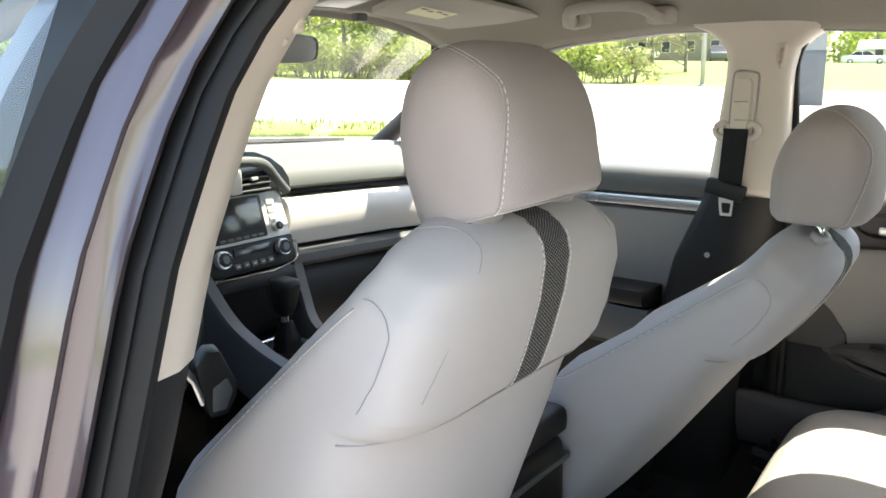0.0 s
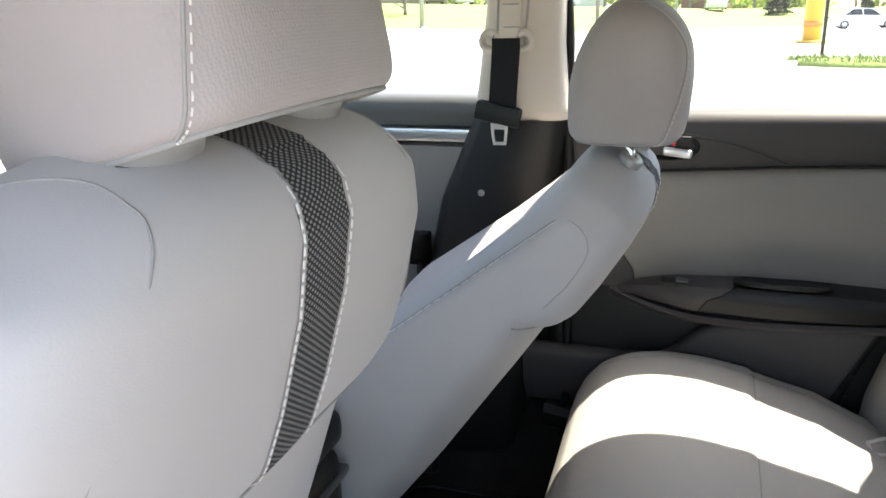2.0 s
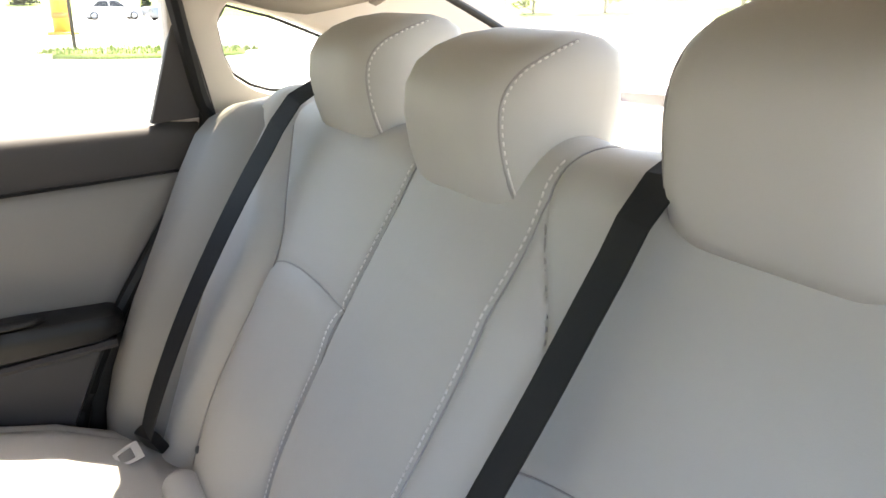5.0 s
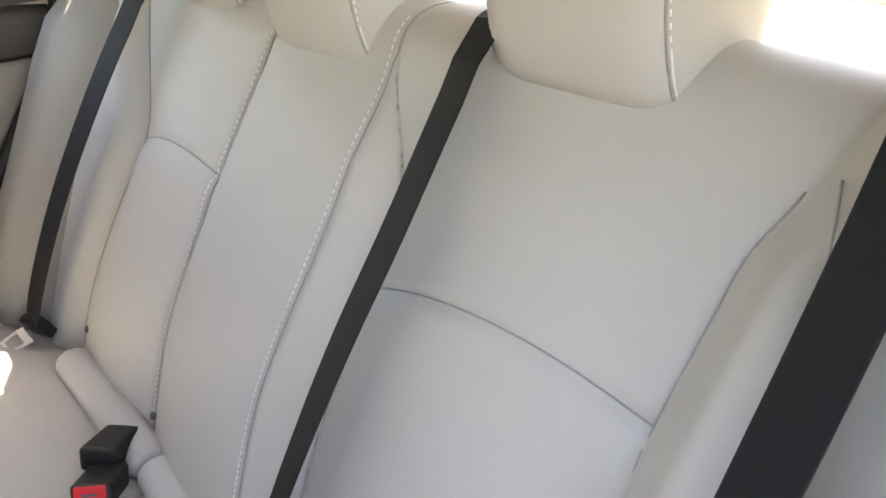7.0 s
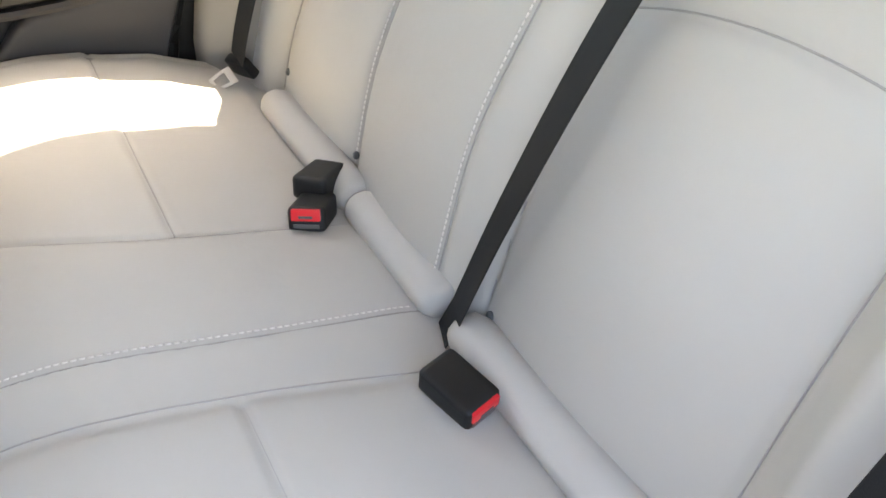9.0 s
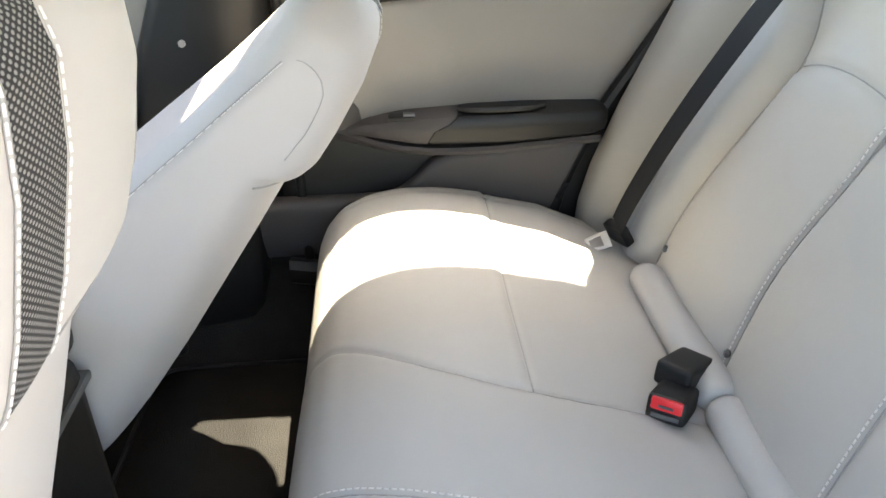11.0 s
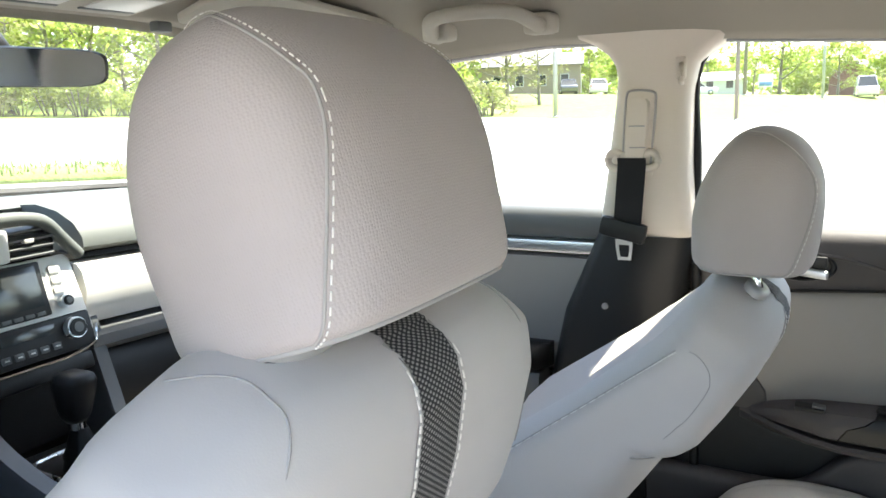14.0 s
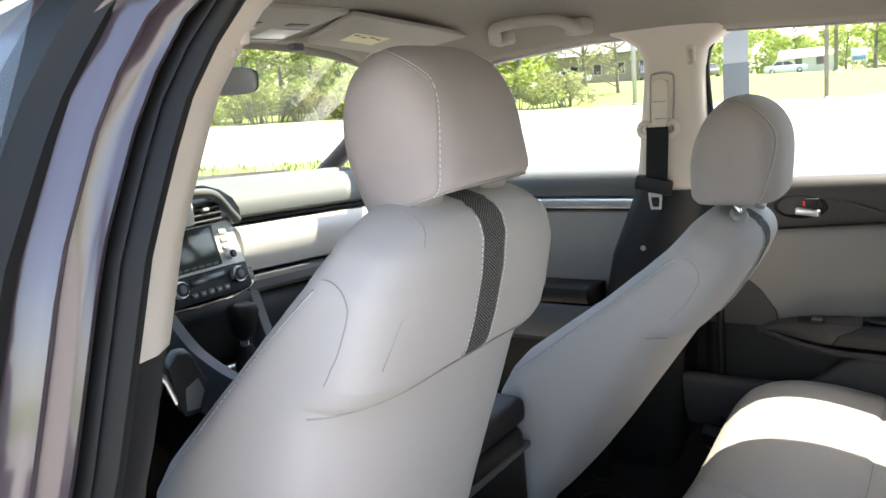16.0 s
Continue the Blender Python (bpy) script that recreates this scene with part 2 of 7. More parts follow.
def glass(name, tint=(0.74, 0.78, 0.765), mirror=0.025, veil=0.012):
    m = bpy.data.materials.new(name)
    m.use_nodes = True
    nt = m.node_tree
    nt.nodes.remove(nt.nodes["Principled BSDF"])
    t, g, mix = nt.nodes.new("ShaderNodeBsdfTransparent"), nt.nodes.new("ShaderNodeBsdfGlossy"), nt.nodes.new("ShaderNodeMixShader")
    t.inputs[0].default_value = (*tint, 1)
    g.inputs["Roughness"].default_value = 0.01
    f, p, r = nt.nodes.new("ShaderNodeLayerWeight"), nt.nodes.new("ShaderNodeMath"), nt.nodes.new("ShaderNodeMapRange")
    f.inputs[0].default_value = 0.5
    p.operation, p.inputs[1].default_value = "POWER", 5.0
    r.inputs[3].default_value, r.inputs[4].default_value = mirror, 0.5
    nt.links.new(f.outputs["Facing"], p.inputs[0])
    nt.links.new(p.outputs[0], r.inputs[0])
    nt.links.new(r.outputs[0], mix.inputs[0])
    nt.links.new(t.outputs[0], mix.inputs[1])
    nt.links.new(g.outputs[0], mix.inputs[2])
    # a thin pale translucent film, added to lay a haze over the view outside
    d, film = nt.nodes.new("ShaderNodeBsdfTranslucent"), nt.nodes.new("ShaderNodeMixShader")
    d.inputs[0].default_value = (0.8, 0.8, 0.76, 1)
    film.inputs[0].default_value = veil
    nt.links.new(mix.outputs[0], film.inputs[1])
    nt.links.new(d.outputs[0], film.inputs[2])
    nt.links.new(film.outputs[0], nt.nodes["Material Output"].inputs[0])
    return m


CLOTH = material("seat_cloth", (0.37, 0.325, 0.316), 0.85, spread=0.05, patch=10, grain=1500, bump=0.35, depth=0.0005, sheen=0.12, spec=0.3)
nt = CLOTH.node_tree
vo, bp = nt.nodes.new("ShaderNodeTexVoronoi"), [n for n in nt.nodes if n.bl_idname == "ShaderNodeBump"][0]
vo.inputs["Scale"].default_value, vo.inputs["Randomness"].default_value = 600, 0.4
nt.links.new([n for n in nt.nodes if n.bl_idname == "ShaderNodeTexCoord"][0].outputs["Object"], vo.inputs["Vector"])
bp.invert, bp.inputs["Strength"].default_value, bp.inputs["Distance"].default_value = True, 0.40, 0.0006
nt.links.new(vo.outputs["Distance"], bp.inputs["Height"])
CLOTH_SMOOTH = material("seat_cloth_smooth", (0.452, 0.420, 0.407), 0.75, spread=0.03, patch=7, grain=900, bump=0.10, sheen=0.1, spec=0.35, crease=0.10)
VINYL = material("rear_seat_cover", (0.44, 0.422, 0.392), 0.56, spread=0.04, patch=5, grain=700, bump=0.10, spec=0.4, crease=0.13)
MESH = woven("black_mesh", (0.25, 0.238, 0.232), (0.028, 0.027, 0.028), 0.0026)
THREAD = material("thread", (0.68, 0.65, 0.62), 0.8, grain=2000, bump=0)
SEAM = material("seam_cloth", (0.32, 0.302, 0.292), 0.85, bump=0)
BEIGE = material("beige_trim", (0.60, 0.53, 0.46), 0.62, spread=0.02, grain=900, bump=0.12, depth=0.0003)
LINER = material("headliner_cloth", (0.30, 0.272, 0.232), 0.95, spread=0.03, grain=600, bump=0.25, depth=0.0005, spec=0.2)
BLACK = material("black_plastic", (0.0075, 0.0075, 0.0080), 0.5, spec=0.35, spread=0.1, grain=1200, bump=0.15, depth=0.0003)
RUBBER = material("black_rubber", (0.007, 0.007, 0.0075), 0.55, spec=0.3, spread=0.1, grain=500, bump=0.08)
CHARCOAL = material("charcoal_trim", (0.052, 0.047, 0.047), 0.6, spec=0.35, spread=0.04, grain=1100, bump=0.2, depth=0.0004)
DARKGREY = material("dark_grey_plastic", (0.082, 0.087, 0.091), 0.45, spread=0.05, grain=1100, bump=0.2, depth=0.0004)
PANEL = material("door_insert", (0.220, 0.203, 0.190), 0.6, spread=0.03, grain=800, bump=0.08)
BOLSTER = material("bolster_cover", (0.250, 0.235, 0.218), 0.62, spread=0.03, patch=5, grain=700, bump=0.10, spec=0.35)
PAD = material("dash_pad", (0.088, 0.095, 0.091), 0.6, spec=0.35, spread=0.04, grain=900, bump=0.2, depth=0.0004)
SATIN = material("satin_trim", (0.55, 0.54, 0.51), 0.35, spread=0.03, grain=900, bump=0.02)
SILVER = material("silver_trim", (0.62, 0.64, 0.66), 0.28, metal=0.8, spread=0.02, bump=0)
CHROME = material("chrome", (0.80, 0.80, 0.80), 0.12, metal=1.0, spread=0.02, bump=0)
STEEL = material("steel", (0.66, 0.65, 0.63), 0.3, metal=0.45, spread=0.03, bump=0)
WEBBING = material("belt_webbing", (0.010, 0.011, 0.013), 0.7, spec=0.2, spread=0.08, patch=20, grain=900, bump=0.5, depth=0.0006)
RED = material("red_plastic", (0.75, 0.02, 0.03), 0.35, spread=0.04, bump=0)
CARPET = material("carpet", (0.020, 0.019, 0.018), 0.95, spread=0.25, patch=12, grain=500, bump=0.8, depth=0.003, spec=0.1)
PAINT = material("plum_paint", (0.072, 0.054, 0.064), 0.30, metal=0.3, spread=0.03, patch=3, grain=2500, bump=0.03, coat=1.0)
GUIDE = material("grey_plastic", (0.33, 0.315, 0.31), 0.35, spread=0.03, bump=0.05)
SCREEN = material("dark_screen", (0.03, 0.034, 0.036), 0.15, spread=0.05, bump=0)
MIRROR = material("mirror", (0.85, 0.86, 0.86), 0.02, metal=1.0, spread=0.0, bump=0)
PANE = glass("window_glass")

# ---- the car's shell ----
def pillar_x(z):
    return lerp(z, [(0.3, 0.665), (0.9, 0.648), (1.03, 0.636), (1.15, 0.617), (1.25, 0.596), (1.36, 0.553), (1.42, 0.50)])


def rail_z(y):
    """Height of the roof rail's lower edge."""
    return lerp(y, [(-1.06, 1.235), (-0.96, 1.215), (-0.90, 1.222), (-0.78, 1.255), (-0.60, 1.300), (-0.40, 1.325), (-0.10, 1.345), (0.15, 1.350), (0.35, 1.335), (0.55, 1.300), (0.62, 1.285)])


def rail_x(y):
    return lerp(y, [(-1.06, 0.555), (-0.78, 0.590), (-0.40, 0.575), (0.20, 0.570), (0.62, 0.540)])


def shell():
    # floor, tunnel and sills in one carpeted tub
    def tub(x, y):
        z = 0.275 + 0.14 * math.exp(-((x / 0.13) ** 4)) + max(0, abs(x) - 0.60) * 1.4
        z += 0.35 * max(0, y - 0.95) + max(0, min(1, (-0.20 - y) / 0.03)) * 0.06
        return (x, y, z)
    tagged(part("floor", field(tub, np.linspace(-0.74, 0.74, 61), np.linspace(-1.3, 1.45, 84), (0, 0, -0.06)), CARPET), "dark grey carpeted car floor with a centre tunnel", "floor", kind="structure")

    def liner(u, y):
        mid = lerp(y, [(-1.06, 1.315), (-0.85, 1.372), (-0.5, 1.412), (-0.1, 1.430), (0.25, 1.436), (0.42, 1.428), (0.55, 1.408), (0.63, 1.396)])
        x = u * (rail_x(y) + 0.004)
        k = abs(u) ** 3.6
        return (x, y, mid - (mid - rail_z(y)) * k)
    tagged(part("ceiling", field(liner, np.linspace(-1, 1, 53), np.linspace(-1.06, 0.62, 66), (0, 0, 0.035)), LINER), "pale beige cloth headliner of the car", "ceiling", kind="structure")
    # roof skin and rails over the doors, on both sides
    for s in (-1, 1):
        rows = []
        for y in np.linspace(-0.765, 0.70, 40):
            x, z = rail_x(y) + (0.05 if s < 0 else 0), rail_z(y) + (0.02 if s < 0 else 0)
            rows.append([(s * (x - 0.010), y, z + 0.014), (s * (x + 0.004), y, z + 0.002), (s * (x + 0.030), y, z - 0.003), (s * (x + 0.060), y, z - 0.002), (s * (x + 0.072), y, z + 0.012), (s * (x + 0.06), y, z + 0.05), (s * (x - 0.02), y, z + 0.085)])
        tagged(part("roof_rail", rings(rows), RUBBER), "black seal along the roof rail over the doors", "trim", kind="structure")
    def roof(u, y):
        mid = lerp(y, [(-1.20, 1.36), (-0.5, 1.475), (-0.1, 1.49), (0.3, 1.485), (0.66, 1.445)])
        x = u * 0.66
        return (x, y, mid - 0.085 * abs(u) ** 3.2)
    tagged(part("roof", field(roof, np.linspace(-1, 1, 30), np.linspace(-1.10, 0.66, 40), (0, 0, 0.01)), PAINT), "plum metallic painted car roof", "car roof", kind="structure")
    # front bulkhead, rear shelf and boot wall
    tagged(part("bulkhead", rbox((1.45, 0.05, 0.85), (0, 1.42, 0.65), 0.01), BLACK), "black bulkhead behind the dashboard", "wall", kind="structure")
    def shelf(x, y):
        return (x, y, 1.035 + 0.01 * math.cos(x * 2))
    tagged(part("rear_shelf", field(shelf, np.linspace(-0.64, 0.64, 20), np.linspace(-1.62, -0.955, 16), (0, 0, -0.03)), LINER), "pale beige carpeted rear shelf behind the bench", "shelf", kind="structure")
    tagged(part("boot_wall", rbox((1.40, 0.03, 0.75), (0, -1.05, 0.62), 0.0), BLACK), "black panel behind the rear bench", "wall", kind="structure")
    # boot lid and bonnet close the body outside
    tagged(part("boot_lid", field(lambda x, y: (x, y, 1.02 - 0.05 * (abs(x) / 0.8) ** 3 - 0.03 * (y + 1.6) ** 2), np.linspace(-0.8, 0.8, 14), np.linspace(-2.05, -1.60, 8), (0, 0, -0.03)), PAINT), "plum metallic boot lid", "boot lid", kind="structure")
    tagged(part("bonnet", field(lambda x, y: (x, y, 1.005 - 0.10 * (abs(x) / 0.8) ** 3 - 0.16 * (y - 1.45) ** 1.5), np.linspace(-0.8, 0.8, 18), np.linspace(1.45, 2.35, 12), (0, 0, -0.03)), PAINT), "plum metallic bonnet beyond the windscreen", "bonnet", kind="structure")


shell()


def cpillar_x(y, z):
    return 0.708 - 0.40 * max(0, z - 1.04) - 0.10 * max(0, -0.80 - y)


def rear_pillars():
    outer = [(-0.735, 1.045), (-0.760, 1.11), (-0.758, 1.19), (-0.752, 1.268), (-0.86, 1.262), (-0.95, 1.235), (-1.03, 1.245), (-1.15, 1.30), (-1.30, 1.265), (-1.62, 1.06), (-1.30, 1.035), (-1.10, 1.035), (-0.96, 1.035), (-0.85, 1.035)]
    hole = [(-0.902, 1.092), (-0.868, 1.115), (-0.850, 1.15), (-0.836, 1.205), (-0.852, 1.236), (-0.93, 1.216), (-1.00, 1.190), (-1.06, 1.166), (-1.13, 1.128), (-1.165, 1.095), (-1.16, 1.080), (-1.09, 1.076), (-1.00, 1.076), (-0.94, 1.080)]
    for s in (1, -1):
        o = [(s * cpillar_x(y, z), y, z) for y, z in outer]
        h = [(s * cpillar_x(y, z), y, z) for y, z in hole]
        bm = slab(o, (s * 0.055, 0, 0.0), h, bevel=0.012)
        tagged(part("rear_pillar_trim", bm, BEIGE, smooth=50), "beige plastic trim of the rear pillar round a small window", "pillar trim", kind="structure")
        pts = [Vector((s * (cpillar_x(y, z) + 0.052), y, z)) for y, z in hole]
        c = sum(pts, Vector()) / len(pts)
        inner = [c + (p - c) * 0.93 for p in pts]
        part("window_seal", tube(inner + [inner[0]], 0.0028, 6), RUBBER, tagged(part("quarter_window", slab([c + (p - c) * 1.02 for p in pts], (s * 0.004, 0, 0)), PANE), "small tinted quarter window", "window", kind="structure"))


rear_pillars()


def pane(name, label, corners, n=10, bow=0.0):
    a, b, c, d = [Vector(p) for p in corners]
    nrm = (b - a).cross(d - a).normalized()
    def f(u, v):
        p = (a * (1 - u) + b * u) * (1 - v) + (d * (1 - u) + c * u) * v
        return p + nrm * bow * (1 - (2 * u - 1) ** 2)
    ob = part(name, field(f, np.linspace(0, 1, n), np.linspace(0, 1, n)), PANE)
    return tagged(ob, label, "window", kind="structure")


pane("windscreen", "clear laminated windscreen", [(-0.62, 0.66, 1.405), (0.62, 0.66, 1.405), (0.78, 1.40, 1.055), (-0.78, 1.40, 1.055)], bow=-0.03)
pane("rear_window", "clear rear window", [(-0.52, -1.12, 1.325), (0.52, -1.12, 1.325), (0.60, -1.64, 1.04), (-0.60, -1.64, 1.04)], bow=0.04)
# black frit and frame round the windscreen
tagged(part("windscreen_header", tube([(x, 0.635 + 0.03 * (1 - (x / 0.6) ** 2), 1.410 - 0.10 * (abs(x) / 0.6) ** 2.8) for x in np.linspace(-0.60, 0.60, 24)], 0.018, 8), LINER), "beige header over the windscreen", "trim", kind="structure")
tagged(part("rear_header", tube([(x, -1.07 - 0.03 * (1 - (x / 0.56) ** 2), 1.318 - 0.075 * (abs(x) / 0.56) ** 3) for x in np.linspace(-0.56, 0.56, 24)], 0.016, 8), LINER), "beige header over the rear window", "trim", kind="structure")
for s in (-1, 1):
    pts = spline([(s * 0.570, 0.60, 1.315), (s * 0.665, 0.80, 1.240), (s * 0.760, 1.00, 1.145), (s * 0.80, 1.13, 1.075), (s * 0.82, 1.22, 1.02)], 16)
    tagged(part("front_pillar_trim", tube(pts, [0.024 + 0.0008 * i for i in range(16)], 12, flat=0.8), CHARCOAL), "dark trim of the windscreen pillar", "pillar trim", kind="structure")
    pts = spline([(s * 0.53, -1.10, 1.285), (s * 0.565, -1.30, 1.20), (s * 0.60, -1.62, 1.04)], 10)
    tagged(part("window_seal", tube(pts, 0.007, 6), RUBBER), "thin black seal at the rear window's edge", "trim", kind="structure")


def floor_mats():
    for nm, x0, x1, label in (("floor_mat", 0.15, 0.60, "dark grey carpet mat behind the passenger seat"), ("floor_mat", -0.60, -0.15, "dark grey carpet mat behind the driver seat")):
        ob = thing(nm, label, "floor mat", group="floor mats", at=((x0 + x1) / 2, 0.0, 0.29))
        w = (x1 - x0) / 2
        ring = [(math.copysign(abs(math.cos(a)) ** 0.22, math.cos(a)) * w, math.copysign(abs(math.sin(a)) ** 0.22, math.sin(a)) * 0.20) for a in np.linspace(0, 2 * math.pi, 48, endpoint=False)]
        part("mat", rings([[(x, y, z) for x, y in ring] for z in (-0.012, 0.008)]), CARPET, ob)
        part("bound_edge", tube([(x, y, 0.008) for x, y in ring + ring[:1]], 0.005, 6), RUBBER, ob, "black bound edge")


floor_mats()

# ---- doors and pillars ----
def mover(ob):
    """A function that adds parts, given in world places, under ob."""
    inv = Matrix.Translation(-ob.matrix_world.translation)

    def add(nm, bm, mat, parent=None, label="", smooth=40):
        bmesh.ops.transform(bm, matrix=inv, verts=bm.verts)
        return part(nm, bm, mat, parent or ob, label, smooth)
    return add


def seam_z(y):
    """Line between the upper trim and the insert of the rear door."""
    return lerp(y, [(-0.80, 0.965), (-0.43, 0.948), (-0.10, 0.925)])


def door_end(z):
    """The rear end of the rear door's trim, cut back over the wheel."""
    return lerp(z, [(0.30, -0.48), (0.60, -0.57), (0.735, -0.640), (0.84, -0.708), (0.95, -0.780), (1.05, -0.808)])


def sheet(x_of, z0, z1, y0, y1, nz, ny, back=0.02):
    """A trim sheet of a door between two heights (functions of y) and two ends (functions of z)."""
    def f(u, v):
        y = y0 + (-0.80 - y0) * u
        for _ in range(3):
            z = z0(y) + (z1(y) - z0(y)) * v
            y = y0 + (y1(z) - y0) * u
        return Vector((x_of(y, z, u, v), y, z))
    return field(f, np.linspace(0, 1, ny), np.linspace(0, 1, nz), (back, 0, 0))


def rear_door():
    ob = thing("rear_door", "closed rear car door with charcoal upper trim and grey insert", "car door", group="doors", at=(0.70, -0.45, 0.30))
    add = mover(ob)
    add("door_skin", slab([(0.755, -0.04, 0.28), (0.755, -0.04, 1.02), (0.755, -0.84, 1.035), (0.755, -0.80, 0.95), (0.755, -0.58, 0.60), (0.755, -0.50, 0.28)], (0.10, 0, 0)), PAINT)
    # upper trim with a rolled sill
    prof = [(0.0, 0.0), (-0.007, 0.03), (-0.009, 0.06), (-0.006, 0.080), (0.002, 0.092), (0.014, 0.098), (0.035, 0.100), (0.055, 0.098), (0.055, 0.0)]
    rows = []
    for y in np.linspace(-0.055, -0.805, 30):
        z0 = seam_z(y) + 0.003
        k = (lerp(y, [(-0.80, 1.047), (-0.10, 1.036)]) - z0) / 0.1
        rows.append([(0.700 + dx, y, z0 + dz * k) for dx, dz in prof])
    upper = add("upper_trim", rings(rows), CHARCOAL, label="charcoal plastic upper door trim")
    # crease that sweeps back from the handle
    pts = spline([(0.690, -0.20, 1.000), (0.688, -0.30, 0.998), (0.689, -0.37, 0.982), (0.692, -0.44, 0.956), (0.699, -0.462, 0.948)], 20)
    add("crease", tube([p + np.array((0.0025, 0, 0)) for p in pts], [0.0045 - 0.00018 * i for i in range(20)], 8), CHARCOAL, upper)
    add("trim_gap", tube([(0.6955, y, seam_z(y) + 0.001) for y in np.linspace(-0.06, -0.785, 24)], 0.0028, 6), RUBBER, upper, "black gap line")
    # padded grey insert
    add("insert", sheet(lambda y, z, u, v: 0.712 - 0.016 * (math.sin(math.pi * min(1, max(0, v))) ** 0.5) * min(1, (1 - u) * 14 + 0.2) + 0.004 * math.exp(-((y + 0.39 - 0.5 * (z - 0.80)) / 0.012) ** 2), lambda y: 0.715, lambda y: seam_z(y), -0.06, door_end, 18, 50), PANEL, label="grey padded door insert", smooth=True)
    # dark kick section ahead of the insert
    pts = [(-0.055, 0.86), (-0.10, 0.853), (-0.14, 0.835), (-0.18, 0.80), (-0.21, 0.755), (-0.215, 0.72), (-0.055, 0.72)]
    add("corner_trim", slab([(0.6925, y, z) for y, z in pts], (0.03, 0, 0), bevel=0.004), CHARCOAL)
    # lower trim with the pocket
    lower = add("lower_trim", sheet(lambda y, z, u, v: 0.712 - 0.012 * math.sin(math.pi * v), lambda y: 0.29, lambda y: 0.74, -0.06, door_end, 16, 30), BLACK, label="black lower door trim", smooth=True)
    rows = []
    for y in np.linspace(-0.06, -0.55, 22):
        zt = lerp(y, [(-0.56, 0.40), (-0.30, 0.43), (-0.06, 0.47)])
        rows.append([(0.700, y, zt - 0.06), (0.655, y, zt - 0.03), (0.650, y, zt), (0.660, y, zt + 0.014), (0.675, y, zt + 0.010), (0.700, y, zt)])
    add("lower_lip", rings(rows), BLACK, lower)
    # lower panel: its upper edge runs under the armrest and sweeps down into the pocket's lip
    edge = spline([(-0.015, 0.600), (-0.05, 0.600), (-0.15, 0.599), (-0.24, 0.600), (-0.275, 0.609), (-0.305, 0.634), (-0.332, 0.661), (-0.362, 0.676), (-0.40, 0.681), (-0.50, 0.687), (-0.62, 0.693)], 60)
    rows = []
    for y, zc in edge:
        prof = [(0.702, zc - 0.004), (0.684, zc + 0.001), (0.672, zc - 0.001), (0.666, zc - 0.007), (0.664, zc - 0.016), (0.667, 0.57), (0.676, 0.52), (0.702, 0.47)]
        rows.append([(x, max(y, door_end(z) + 0.010), z) for x, z in prof])
    add("lower_panel", rings(rows), CHARCOAL, label="charcoal lower door panel with a pocket lip", smooth=50)
    # armrest: a plastic fore part with the window switch, a padded rear part with a pull cup
    def arm(y0, y1, mat, nm, label, ny, ztop, out, zlow):
        rows = []
        for k, y in enumerate(np.linspace(y0, y1, ny)):
            o, t, l = lerp(y, out), lerp(y, ztop), lerp(y, zlow)
            # the joint between the two parts slants forwards towards the bottom
            w = max(0, 1 - abs(y + 0.356) / 0.10)
            ys = [y + w * d for d in (-0.026, -0.026, -0.022, -0.008, 0.018, 0.030, 0.030, 0.030)]
            ring = [(0.0, t), (0.55, t + 0.002), (0.90, t - 0.003), (1.0, t - 0.014), (0.985, (t + l) / 2), (0.93, l + 0.006), (0.80, l), (0.0, l)]
            rows.append([(0.702 - o * q, yy, z) for yy, (q, z) in zip(ys, ring)])
        return add(nm, rings(rows), mat, label=label)
    tops = [(-0.645, 0.742), (-0.632, 0.752), (-0.50, 0.757), (-0.38, 0.756), (-0.28, 0.750), (-0.22, 0.738), (-0.185, 0.724)]
    outs = [(-0.645, 0.030), (-0.638, 0.055), (-0.62, 0.066), (-0.50, 0.070), (-0.33, 0.066), (-0.25, 0.050), (-0.20, 0.024), (-0.180, 0.008)]
    lows = [(-0.645, 0.716), (-0.60, 0.706), (-0.45, 0.700), (-0.33, 0.704), (-0.24, 0.712), (-0.185, 0.716)]
    arm(-0.182, -0.355, CHARCOAL, "armrest_front", "dark grey plastic armrest end with a switch", 22, tops, outs, lows)
    pad = arm(-0.357, -0.645, BLACK, "armrest_pad", "black padded armrest", 30, tops, [(y, o * 1.03) for y, o in outs], lows)
    # ledge under the armrest
    rows = []
    for y in np.linspace(-0.17, -0.628, 30):
        o = lerp(y, [(-0.63, 0.052), (-0.40, 0.056), (-0.28, 0.046), (-0.21, 0.020), (-0.17, 0.004)])
        z = lerp(y, [(-0.63, 0.706), (-0.45, 0.696), (-0.33, 0.696), (-0.24, 0.706), (-0.17, 0.724)])
        rows.append([(0.70, y, z), (0.70 - o, y, z - 0.001), (0.70 - o - 0.004, y, z - 0.007), (0.70 - o, y, z - 0.014), (0.70 - o * 0.6, y, z - 0.021), (0.70, y, z - 0.024)])
    add("armrest_ledge", rings(rows), CHARCOAL)
    add("pull_cup", slab([(0.684 - dx, y, 0.7605) for y, dx in ((-0.385, 0.026), (-0.40, 0.032), (-0.45, 0.036), (-0.50, 0.036), (-0.522, 0.026), (-0.515, 0.012), (-0.45, 0.006), (-0.40, 0.010))], (0, 0, -0.010), bevel=0.002), RUBBER, pad, "dark recessed pull cup")
    rim = spline([(0.684 - dx, y, 0.7605) for y, dx in ((-0.380, 0.024), (-0.40, 0.036), (-0.45, 0.041), (-0.505, 0.040), (-0.528, 0.028))], 14)
    add("cup_rim", tube(rim, 0.0045, 8), BLACK, pad)
